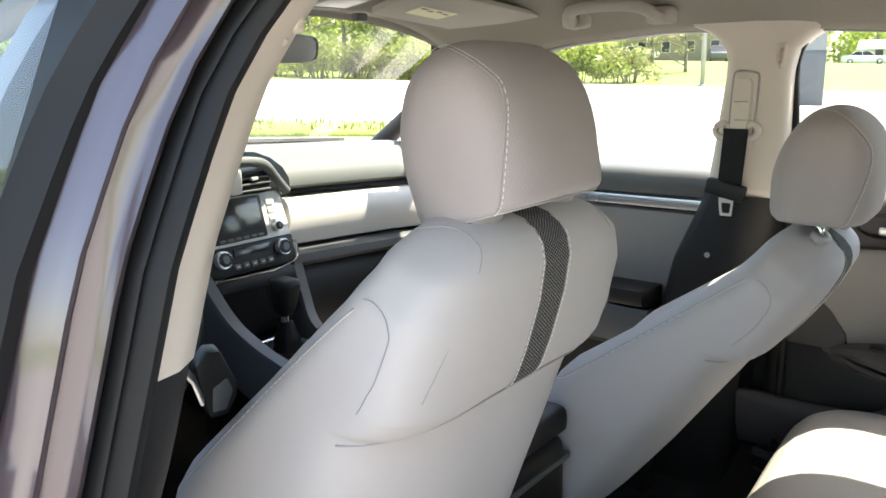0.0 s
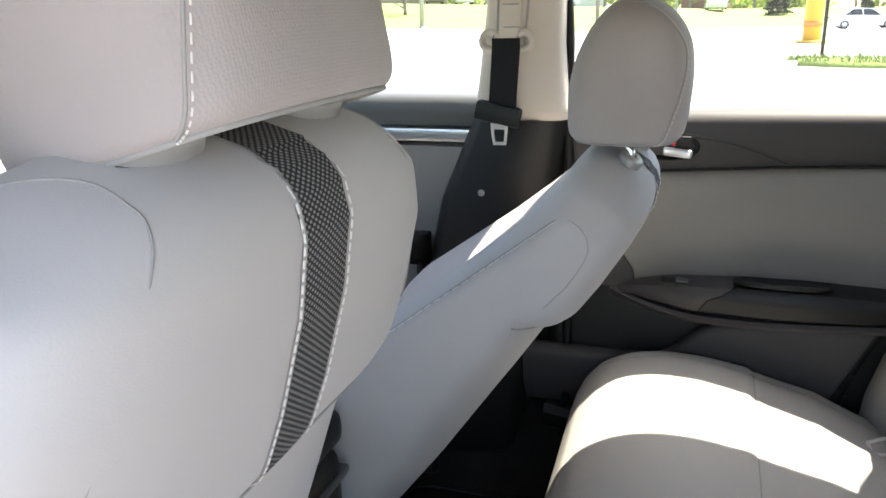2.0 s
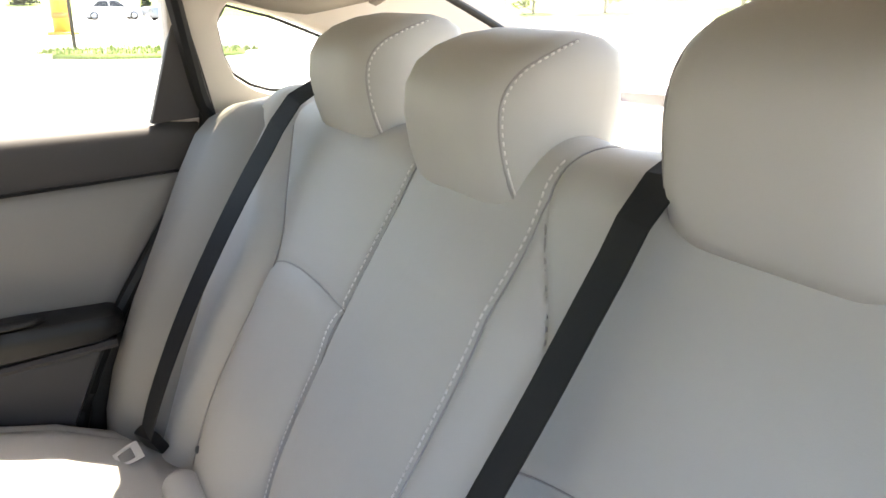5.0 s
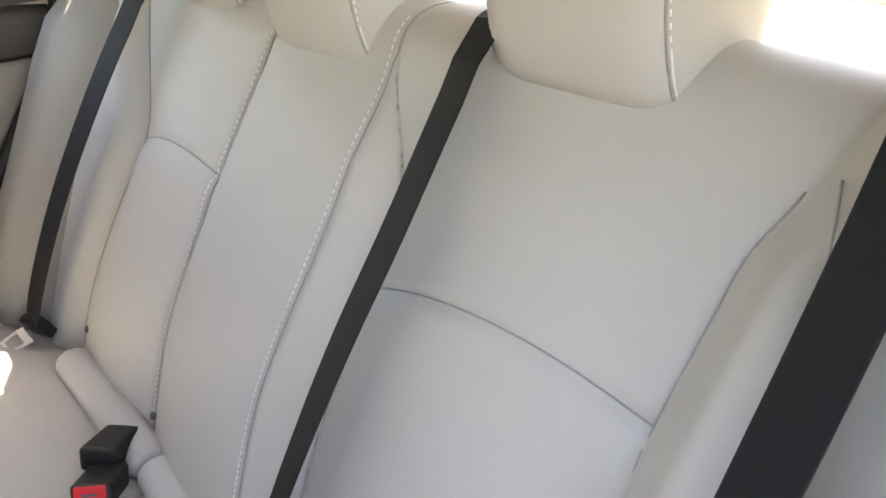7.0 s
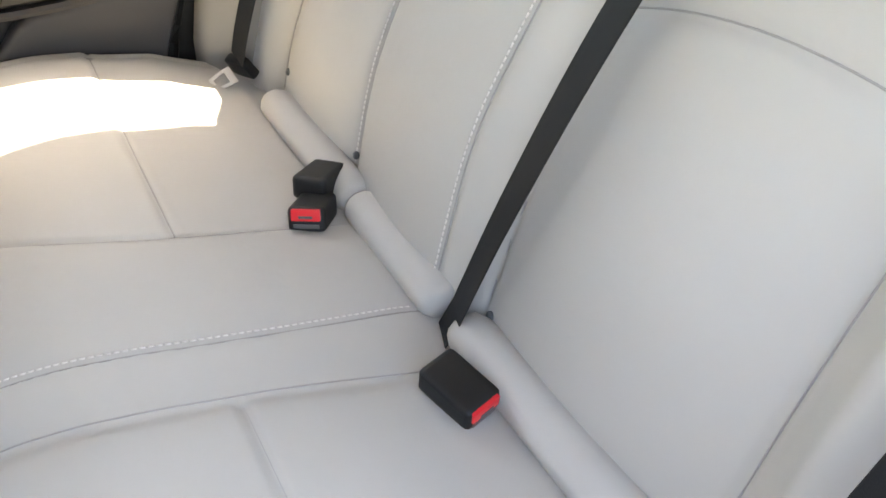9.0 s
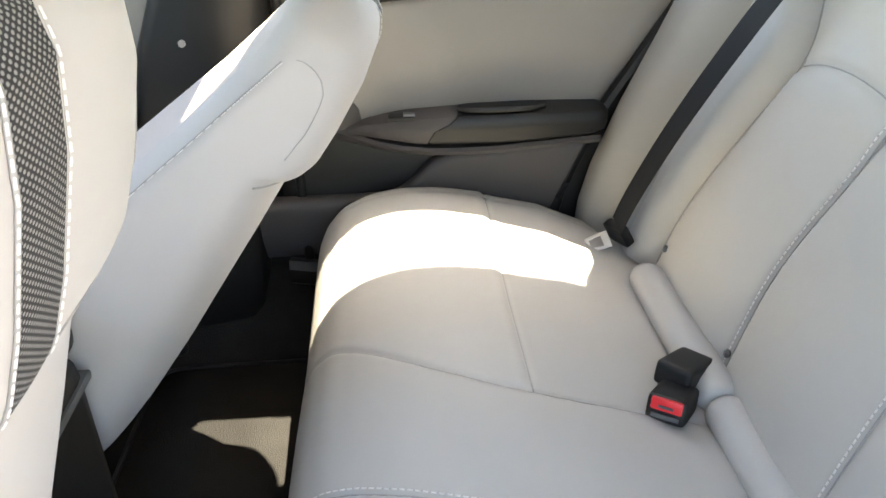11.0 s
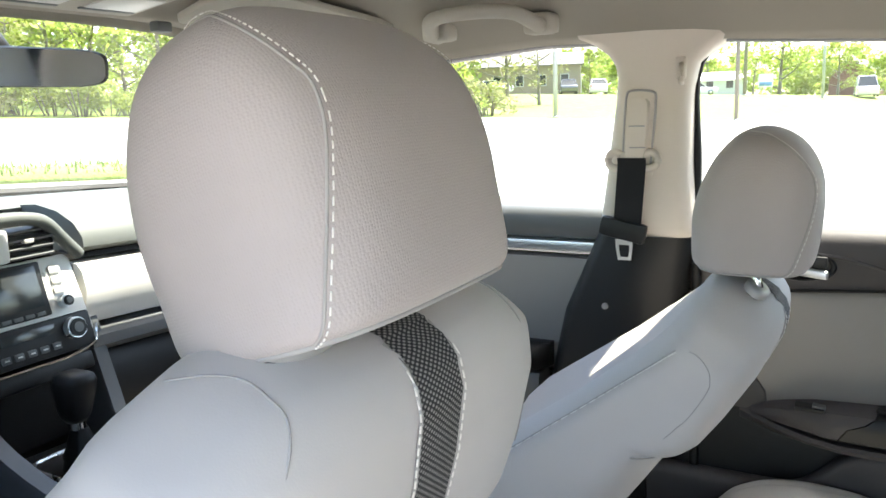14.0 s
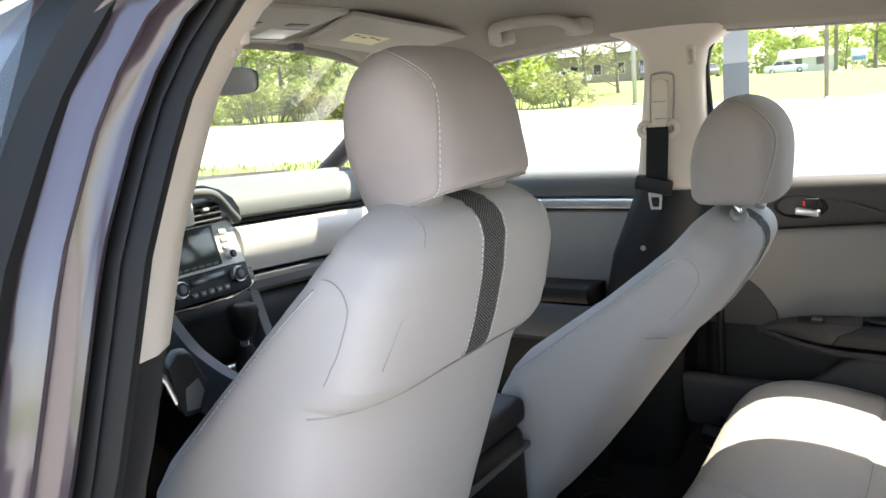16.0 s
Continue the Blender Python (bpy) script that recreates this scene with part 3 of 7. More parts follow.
    sw = add("switch_plate", rbox((0.022, 0.046, 0.006), (0.655, -0.283, 0.752), 0.002, turn=pose(0, 0, 0, 2, -6, 0)), RUBBER, label="black window switch recess")
    add("window_switch", rbox((0.013, 0.020, 0.006), (0.654, -0.296, 0.7555), 0.002, turn=pose(0, 0, 0, 8, -6, 0)), DARKGREY, sw)
    # inner handle
    def hy(y):
        return -0.258 + (y + 0.275) * 0.78
    def hz(z):
        return 0.980 + (z - 0.972) * 0.78
    bowl = rings([[Vector((0.690 + d, -0.258 + 0.048 * k * math.cos(a), 0.980 + 0.024 * k * math.sin(a))) for a in np.linspace(0, 2 * math.pi, 28, endpoint=False)] for k, d in ((1.10, 0.004), (1.0, -0.004), (0.9, 0.002), (0.55, 0.016))])
    hb = add("handle_bowl", bowl, BLACK, label="black oval handle recess", smooth=True)
    add("handle_lever", rbox((0.011, 0.048, 0.015), (0.682, hy(-0.296), hz(0.960)), 0.005, 3, turn=pose(0, 0, 0, 6, 0, -4)), SILVER, hb, "bright silver handle lever")
    add("lock_tab", rbox((0.010, 0.028, 0.018), (0.683, hy(-0.306), hz(0.984)), 0.004), BLACK, hb)
    add("lock_mark", rbox((0.003, 0.005, 0.010), (0.6775, hy(-0.288), hz(0.982)), 0.001), RED, hb, "red lock mark")
    # window frame: rear sash panel and seals
    add("sash_panel", slab([(0.690, -0.728, 1.045), (0.690, -0.835, 1.052), (0.662, -0.812, 1.13), (0.636, -0.784, 1.225), (0.640, -0.768, 1.215), (0.660, -0.750, 1.14)], (0.018, 0, 0), bevel=0.003), CHARCOAL, label="black window corner panel")
    pts = spline([(0.690, -0.52, 0.40), (0.690, -0.575, 0.60), (0.690, -0.641, 0.734), (0.692, -0.712, 0.842), (0.692, -0.785, 0.952), (0.690, -0.818, 1.04), (0.672, -0.802, 1.11), (0.640, -0.778, 1.20), (0.612, -0.762, 1.255)], 36)
    add("door_seal", tube(pts, 0.013, 8), RUBBER)
    g = pane("rear_side_window", "clear rear side window", [(0.722, -0.06, 1.035), (0.722, -0.80, 1.045), (0.628, -0.76, 1.27), (0.610, -0.10, 1.345)])
    return ob


rear_door()


def front_door():
    ob = thing("front_door", "closed front passenger door with a silver strip", "car door", group="doors", at=(0.70, 0.5, 0.30))
    add = mover(ob)
    add("door_skin", rbox((0.10, 1.20, 0.76), (0.805, 0.66, 0.65), 0.02), PAINT)
    def run(prof, mat, nm, label="", parent=None):
        rows = []
        for y in np.linspace(0.06, 1.24, 26):
            dz = -0.03 * max(0, y - 0.5)
            rows.append([(0.706 + dx, y, z + dz) for dx, z in prof])
        return add(nm, rings(rows), mat, parent, label)
    run([(0.0, 1.004), (-0.008, 1.02), (-0.010, 1.04), (-0.004, 1.054), (0.01, 1.062), (0.05, 1.064), (0.05, 1.004)], DARKGREY, "upper_trim", "dark grey upper door trim")
    run([(0.01, 0.972), (-0.006, 0.976), (-0.010, 0.986), (-0.008, 0.998), (0.01, 1.002)], SILVER, "trim_strip", "silver trim strip")
    run([(0.004, 0.74), (-0.006, 0.78), (-0.008, 0.88), (-0.002, 0.965), (0.03, 0.970), (0.03, 0.74)], PANEL, "insert", "grey padded door insert")
    run([(0.0, 0.30), (-0.010, 0.40), (-0.012, 0.60), (-0.004, 0.735), (0.03, 0.738), (0.03, 0.30)], BLACK, "lower_trim")
    rows = []
    for y in np.linspace(0.175, 0.62, 24):
        k = min(1, (y - 0.165) / 0.03) ** 0.5
        rows.append([(0.70, y, 0.800), (0.70 - 0.05 * k, y, 0.802), (0.70 - 0.068 * k, y, 0.792), (0.70 - 0.072 * k, y, 0.775), (0.70 - 0.066 * k, y, 0.757), (0.70, y, 0.752)])
    add("armrest", rings(rows), BLACK, label="black padded armrest")
    rows = []
    for y in np.linspace(0.185, 0.62, 20):
        rows.append([(0.70, y, 0.750), (0.645, y, 0.748), (0.640, y, 0.738), (0.650, y, 0.66), (0.70, y, 0.63)])
    add("armrest_base", rings(rows), DARKGREY)
    pane("front_side_window", "clear front side window", [(0.725, 1.10, 1.03), (0.725, 0.03, 1.055), (0.605, -0.02, 1.35), (0.575, 0.55, 1.315)])
    return ob


front_door()


def right_pillar():
    zs = np.linspace(1.026, 1.40, 22)
    rows = []
    for z in zs:
        f = lerp(z, [(1.02, 0.064), (1.20, 0.033), (1.29, 0.016), (1.32, 0.018), (1.345, 0.045), (1.36, 0.10), (1.40, 0.14)])
        r = lerp(z, [(1.02, -0.086), (1.15, -0.080), (1.27, -0.082), (1.31, -0.092), (1.335, -0.122), (1.36, -0.17), (1.40, -0.20)])
        x = pillar_x(z)
        rows.append([(x + 0.06, f + 0.012, z), (x + 0.022, f + 0.008, z), (x + 0.008, f, z), (x, f - 0.016, z), (x - 0.004, (f + r) / 2, z), (x, r + 0.016, z), (x + 0.008, r, z), (x + 0.022, r - 0.008, z), (x + 0.06, r - 0.012, z)])
    tagged(part("pillar_trim_upper", rings(rows), BEIGE), "beige plastic upper trim of the centre pillar", "pillar trim", kind="structure")
    rows = []
    for z in np.linspace(0.30, 1.026, 20):
        f = lerp(z, [(0.3, 0.26), (0.71, 0.172), (0.87, 0.137), (1.03, 0.066)])
        r = lerp(z, [(0.3, 0.0), (0.71, -0.03), (0.87, -0.066), (1.03, -0.092)])
        x = pillar_x(z) + 0.004
        rows.append([(x + 0.09, f + 0.02, z), (x + 0.03, f + 0.008, z), (x + 0.008, f - 0.006, z), (x, f - 0.02, z), (x - 0.003, f - 0.05, z), (x - 0.010, f - 0.065, z), (x - 0.012, (f + r) / 2 - 0.01, z), (x - 0.004, r + 0.025, z), (x + 0.012, r + 0.006, z), (x + 0.05, r - 0.004, z), (x + 0.09, r - 0.006, z)])
    tagged(part("pillar_trim_lower", rings(rows), BLACK, smooth=35), "black plastic lower trim of the centre pillar", "pillar trim", kind="structure")
    for a, b in ((-0.096, -0.094),):
        pts = spline([(0.69, a + 0.10 * (a > 0), 0.40), (0.685, a + 0.06 * (a > 0), 0.87), (0.672, a + 0.004, 1.03), (0.655, (a + b) / 2, 1.15), (0.630, b, 1.29), (0.600, b + (0.04 if a > 0 else -0.03), 1.345)], 24)
        tagged(part("door_seal", tube([p + np.array((0.006, 0.002, 0)) for p in pts], 0.009, 8), RUBBER), "black rubber door seal beside the pillar", "trim", kind="structure")


right_pillar()
# black jambs that close the gaps between pillar and doors
tagged(part("door_jamb", rbox((0.08, 0.20, 0.76), (0.775, -0.03, 0.66), 0.01), RUBBER), "black door jamb at the centre pillar", "jamb", kind="structure")
end = [(-0.47, 0.28), (-0.555, 0.60), (-0.632, 0.735), (-0.700, 0.84), (-0.772, 0.95), (-0.805, 1.036), (-1.0, 1.036), (-1.0, 0.28)]
for s in (-1, 1):
    tagged(part("wheel_house", slab([(s * 0.695, y, z) for y, z in end], (s * 0.06, 0, 0)), BLACK, smooth=False), "black inner panel behind the rear doorway", "panel", kind="structure")
    # the body behind the rear doors
    rows = []
    for y, z0, z1 in ((-0.815, 0.30, 1.035), (-0.90, 0.30, 1.05), (-1.2, 0.30, 1.06), (-1.7, 0.30, 1.05), (-2.15, 0.35, 1.0)):
        rows.append([(s * 0.72, y, z1 - 0.01), (s * 0.745, y, z1), (s * 0.79, y, z1 - 0.05), (s * 0.85, y, z1 - 0.25), (s * 0.85, y, z0 + 0.1), (s * 0.80, y, z0), (s * 0.72, y, z0)])
    tagged(part("rear_wing", rings(rows), PAINT, smooth=40), "plum metallic rear wing of the car", "car body", kind="structure")


def post_x(z):
    """How far out the driver's side pillar stands, where its trim meets the seal."""
    return lerp(z, [(0.3, 0.79), (0.9, 0.757), (1.0, 0.742), (1.08, 0.720), (1.172, 0.695), (1.24, 0.666), (1.308, 0.633), (1.40, 0.575)])


def fit_to_view(x, y, z):
    """Scales the driver's side pillar outline 1.13 times away from a camera position, fitting its view."""
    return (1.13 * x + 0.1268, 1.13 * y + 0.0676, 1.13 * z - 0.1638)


def coat_hook(at):
    ob = thing("coat_hook", "small beige coat hook on the centre pillar", "hook", at=at)
    part("hook_base", rbox((0.012, 0.016, 0.034), (0, 0, 0), 0.004), BEIGE, ob)
    part("hook_tip", tube([(-0.004, -0.002, 0.006), (-0.016, -0.004, -0.004), (-0.018, -0.004, -0.018), (-0.012, -0.004, -0.024)], 0.004, 8), BEIGE, ob)


coat_hook((0.572, -0.082, 1.303))
coat_hook((-0.552, -0.046, 1.325))


def left_pillar():
    """The driver's side centre pillar, seen from the open rear doorway: trim, seals and painted flange."""
    def foot(z):
        x = -post_x(z)
        return x, lerp(z, [(0.3, -0.02), (0.87, -0.050), (1.03, -0.080), (1.15, -0.090), (1.27, -0.100), (1.33, -0.125), (1.37, -0.19), (1.40, -0.27)])

    def sweep(profile, z0, z1, mat, name, label, n=34):
        rows = []
        for z in np.linspace(z0, z1, n):
            x, y = foot(z)
            rows.append([fit_to_view(x - dx, y + dy, z) for dx, dy in profile])
        return tagged(part(name, rings(rows), mat, smooth=50), label, "pillar", kind="structure")
    inner = [(-0.060, 0.16), (-0.062, 0.075), (-0.055, 0.040), (-0.040, 0.016), (-0.020, 0.002), (0.0, -0.002), (0.004, 0.006), (0.004, 0.16)]
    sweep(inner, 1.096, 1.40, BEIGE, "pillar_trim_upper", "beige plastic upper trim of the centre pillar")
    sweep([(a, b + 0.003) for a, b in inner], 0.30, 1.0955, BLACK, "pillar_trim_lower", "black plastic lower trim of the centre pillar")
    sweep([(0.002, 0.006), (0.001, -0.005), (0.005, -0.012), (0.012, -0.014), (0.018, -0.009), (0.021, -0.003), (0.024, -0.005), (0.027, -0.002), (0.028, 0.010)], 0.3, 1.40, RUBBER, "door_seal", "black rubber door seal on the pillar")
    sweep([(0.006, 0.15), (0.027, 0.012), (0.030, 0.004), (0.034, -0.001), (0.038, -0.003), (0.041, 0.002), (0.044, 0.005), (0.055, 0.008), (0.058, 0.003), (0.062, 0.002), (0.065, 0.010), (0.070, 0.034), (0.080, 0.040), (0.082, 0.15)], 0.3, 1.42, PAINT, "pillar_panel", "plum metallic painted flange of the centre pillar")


left_pillar()


def driver_door():
    ob = thing("driver_door", "closed plum metallic driver door with a black window frame", "car door", group="doors", at=(-0.80, 0.5, 0.30))
    add = mover(ob)
    rows = []
    for y in np.linspace(0.045, 1.15, 20):
        rows.append([(-0.70, y, 0.30), (-0.70, y, 1.03), (-0.76, y, 1.045), (-0.815, y, 1.02), (-0.84, y, 0.95), (-0.86, y, 0.75), (-0.85, y, 0.45), (-0.82, y, 0.30)])
    add("door_skin", rings(rows), PAINT)
    rows = []
    for z in np.linspace(1.02, 1.40, 16):
        x = -post_x(z) - lerp(z, [(1.0, 0.084), (1.3, 0.074)])
        y = lerp(z, [(1.02, -0.034), (1.15, -0.044), (1.27, -0.056), (1.33, -0.08), (1.40, -0.15)])
        rows.append([fit_to_view(*p) for p in ((x + 0.008, y - 0.014, z), (x - 0.001, y - 0.015, z), (x - 0.009, y - 0.005, z), (x - 0.017, y + 0.002, z), (x - 0.017, y + 0.050, z), (x + 0.006, y + 0.055, z))])
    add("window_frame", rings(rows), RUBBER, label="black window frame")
    pane("driver_window", "clear driver side window", [(-0.815, 0.03, 1.03), (-0.82, 1.10, 1.03), (-0.64, 0.55, 1.31), (-0.690, -0.01, 1.36)])
    return ob


driver_door()


def open_door():
    """The driver's side rear door, swung open beside the doorway."""
    ob = thing("rear_door", "open rear car door with charcoal trim beside the doorway", "car door", group="doors", at=Matrix.Translation((-0.90, 0.0, 0.30)) @ pose(0, 0, 0, 0, 0, -66))
    part("door_skin", slab([(-0.06, 0.0, 0.0), (-0.06, 0.0, 0.72), (-0.06, -0.80, 0.735), (-0.06, -0.76, 0.65), (-0.06, -0.56, 0.30), (-0.06, -0.50, 0.0)], (0.05, 0, 0)), PAINT, ob, smooth=False)
    part("inner_trim", slab([(-0.008, -0.02, 0.02), (-0.008, -0.02, 0.70), (-0.008, -0.77, 0.72), (-0.008, -0.73, 0.64), (-0.008, -0.54, 0.30), (-0.008, -0.48, 0.02)], (0.05, 0, 0), bevel=0.01), CHARCOAL, ob, "charcoal inner trim")
    rim = spline([(-0.03, -0.02, 0.72), (0.02, -0.04, 0.88), (0.07, -0.10, 1.03), (0.075, -0.35, 1.02), (0.05, -0.60, 0.96), (0.0, -0.78, 0.80), (-0.02, -0.80, 0.73)], 40)
    part("window_frame", tube(rim, 0.018, 8), RUBBER, ob, "black window frame")
    part("armrest", rbox((0.07, 0.40, 0.06), (0.07, -0.34, 0.45), 0.02), BLACK, ob)


open_door()

# ---- dashboard and console ----
def dashboard():
    ob = thing("dashboard", "charcoal dashboard with a pale satin trim panel and centre stack", "dashboard", at=(0, 0.9, 0.60))
    add = mover(ob)

    def run(prof, x0, x1, mat, nm, label="", n=30, bend=0.05, smooth=40, parent=None):
        """A profile of (y, z) carried across the car; the ends bend back towards the doors."""
        rows = []
        for x in np.linspace(x0, x1, n):
            k = bend * (abs(x) / 0.68) ** 3
            rows.append([(x, y - k * (1 if y < 1.1 else 0.2), z - 0.045 * max(0, x - 0.15)) for y, z in prof])
        return add(nm, rings(rows), mat, parent, label, smooth)

    # shelf under the windscreen, then the padded brow
    run([(1.42, 1.04), (1.38, 1.085), (1.30, 1.104), (1.18, 1.114), (1.05, 1.122), (0.99, 1.121), (0.97, 1.108), (1.0, 1.04), (1.3, 0.98)], -0.69, 0.69, PAD, "top_pad", "grey soft dashboard top", 40)
    run([(1.02, 1.10), (0.975, 1.112), (0.93, 1.114), (0.875, 1.104), (0.835, 1.085), (0.816, 1.062), (0.815, 1.045), (0.83, 1.036), (0.92, 1.03)], 0.165, 0.69, PAD, "brow", "grey soft passenger brow", 30)
    run([(1.02, 1.10), (0.96, 1.125), (0.90, 1.135), (0.80, 1.13), (0.74, 1.11), (0.735, 1.08), (0.80, 1.03), (0.92, 1.03)], -0.69, -0.12, PAD, "cluster_hood", "grey soft instrument hood", 24)
    run([(0.88, 1.036), (0.832, 1.034), (0.826, 1.026), (0.88, 1.020)], 0.15, 0.69, BLACK, "gap_strip", "black shadow gap")
    add("cowl_line", tube([(x, 1.345 - 0.10 * (abs(x) / 0.7) ** 3, 1.113 - 0.050 * max(0, x - 0.15)) for x in np.linspace(-0.69, 0.74, 36)], 0.0105, 6), RUBBER, label="black windscreen edge")
    # pale satin panel facing the cabin
    run([(0.88, 1.022), (0.818, 1.018), (0.806, 1.004), (0.800, 0.975), (0.806, 0.940), (0.818, 0.914), (0.85, 0.905), (0.90, 0.91)], 0.150, 0.69, SATIN, "trim_panel", "pale satin passenger trim panel")
    run([(0.88, 0.905), (0.815, 0.902), (0.800, 0.892), (0.798, 0.874), (0.82, 0.860), (0.90, 0.86)], 0.150, 0.69, DARKGREY, "lower_edge")
    run([(0.92, 0.862), (0.84, 0.856), (0.815, 0.82), (0.82, 0.72), (0.86, 0.62), (0.95, 0.56), (1.1, 0.56), (1.1, 0.86)], 0.165, 0.69, BLACK, "glovebox", "black glovebox lid")
    run([(0.92, 1.03), (0.80, 1.03), (0.78, 0.98), (0.80, 0.80), (0.86, 0.62), (0.95, 0.52), (1.1, 0.52), (1.1, 1.03)], -0.69, -0.13, BLACK, "driver_panel")
    # centre stack
    cx = 0.025
    tilt = pose(0, 0, 0, -14, 0, 0)
    def on(x, y, z):
        """A place on the stack's face: across, out of it (towards the cabin), up."""
        p = tilt @ Vector((x, -y, z))
        return Vector((cx, 0.795, 0.965)) + p
    rot = tilt.to_3x3()
    def box(nm, size, at, mat, bevel=0.003, label="", parent=None, smooth=40):
        return add(nm, rbox((size[0], size[2], size[1]), on(*at), bevel, turn=rot), mat, parent, label, smooth)
    outline = [(-0.112, 0.078), (0.100, 0.078), (0.108, 0.070), (0.118, -0.050), (0.112, -0.066), (0.070, -0.076), (-0.075, -0.076), (-0.118, -0.066), (-0.124, -0.05), (-0.120, 0.070)]
    stack = add("stack_face", slab([on(x, 0.0, z) for x, z in outline], rot @ Vector((0, 0.10, 0)), bevel=0.004), SATIN, label="grey satin centre stack")
    scr = box("screen_frame", (0.132, 0.088, 0.006), (-0.015, 0.002, 0.030), BLACK, 0.003, "black screen surround", stack)
    box("screen", (0.112, 0.066, 0.002), (-0.015, 0.0058, 0.036), SCREEN, 0.0008, "dark display glass", scr)
    for i in range(6):
        box("screen_button", (0.015, 0.006, 0.004), (-0.063 + i * 0.0190, 0.005, -0.0085), DARKGREY, 0.001, "", scr)
    for i in range(3):
        box("side_button", (0.020, 0.012, 0.004), (0.075, 0.002, 0.056 - i * 0.017), SATIN, 0.002, "", stack)
    for i in range(2):
        box("side_button", (0.020, 0.012, 0.004), (-0.098, 0.002, 0.045 - i * 0.018), SATIN, 0.002, "", stack)
    nrm = rot @ Vector((0, -1, 0))
    def knob(nm, x, z, r, depth, label):
        k = add(nm, cyl(r, depth, on(x, depth / 2, z), nrm, 28, 0.002, r2=r * 0.92), SILVER, stack, label)
        add("knob_cap", cyl(r * 0.80, 0.003, on(x, depth + 0.0008, z), nrm, 24, 0.001), BLACK, k)
        add("knob_hub", cyl(r * 0.45, 0.002, on(x, depth + 0.003, z), nrm, 16, 0.0005), DARKGREY, k)
    knob("audio_knob", 0.076, 0.002, 0.011, 0.016, "small chrome rimmed knob")
    knob("audio_knob", -0.098, 0.006, 0.010, 0.014, "small chrome rimmed knob")
    for x in (0.078, -0.075):
        knob("climate_knob", x, -0.044, 0.0185, 0.018, "chrome rimmed climate knob")
    panel = box("climate_panel", (0.225, 0.060, 0.008), (0.0, 0.001, -0.050), BLACK, 0.006, "black climate panel", stack)
    box("climate_display", (0.090, 0.016, 0.003), (0.0, 0.006, -0.036), SCREEN, 0.001, "", panel)
    for i in range(5):
        box("climate_button", (0.015, 0.011, 0.004), (-0.042 + i * 0.021, 0.006, -0.064), DARKGREY, 0.002, "", panel)
        box("button_mark", (0.007, 0.002, 0.0012), (-0.042 + i * 0.021, 0.0085, -0.064), SATIN, 0.0, "", panel)
    line = spline([on(-0.124, 0.006, -0.050), on(-0.112, 0.006, -0.078), on(-0.060, 0.006, -0.086), on(0.0, 0.006, -0.0865), on(0.060, 0.006, -0.086), on(0.108, 0.006, -0.075), on(0.120, 0.006, -0.046)], 40)
    add("chrome_line", tube(line, 0.0022, 6), CHROME, panel, "thin chrome outline")
    box("lower_bezel", (0.20, 0.030, 0.05), (0.0, -0.018, -0.100), BLACK, 0.008, "", stack)
    # vents over the stack
    vent = add("vent_housing", rbox((0.215, 0.08, 0.062), (cx - 0.02, 0.850, 1.073), 0.014), BLACK, label="black vent housing")
    for sx in (-0.052, 0.052):
        for i in range(4):
            add("vent_slat", rbox((0.084, 0.020, 0.0035), (cx - 0.020 + sx, 0.805, 1.052 + i * 0.0135), 0.001, turn=pose(0, 0, 0, 18, 0, 0)), DARKGREY, vent)
        add("vent_tab", rbox((0.016, 0.010, 0.007), (cx - 0.020 + sx, 0.798, 1.074), 0.002), SATIN, vent)
    add("vent_divider", rbox((0.030, 0.030, 0.052), (cx - 0.020, 0.800, 1.072), 0.007), SATIN, vent, "pale vent divider")
    hood = spline([(-0.125, 0.80, 1.045), (-0.118, 0.797, 1.085), (-0.09, 0.795, 1.108), (0.0, 0.795, 1.112), (0.060, 0.797, 1.108), (0.092, 0.800, 1.096), (0.128, 0.806, 1.058), (0.150, 0.81, 1.036)], 40)
    add("vent_hood", tube(hood, 0.011, 10), PAD, vent, "grey rounded vent hood")
    return ob


dashboard()


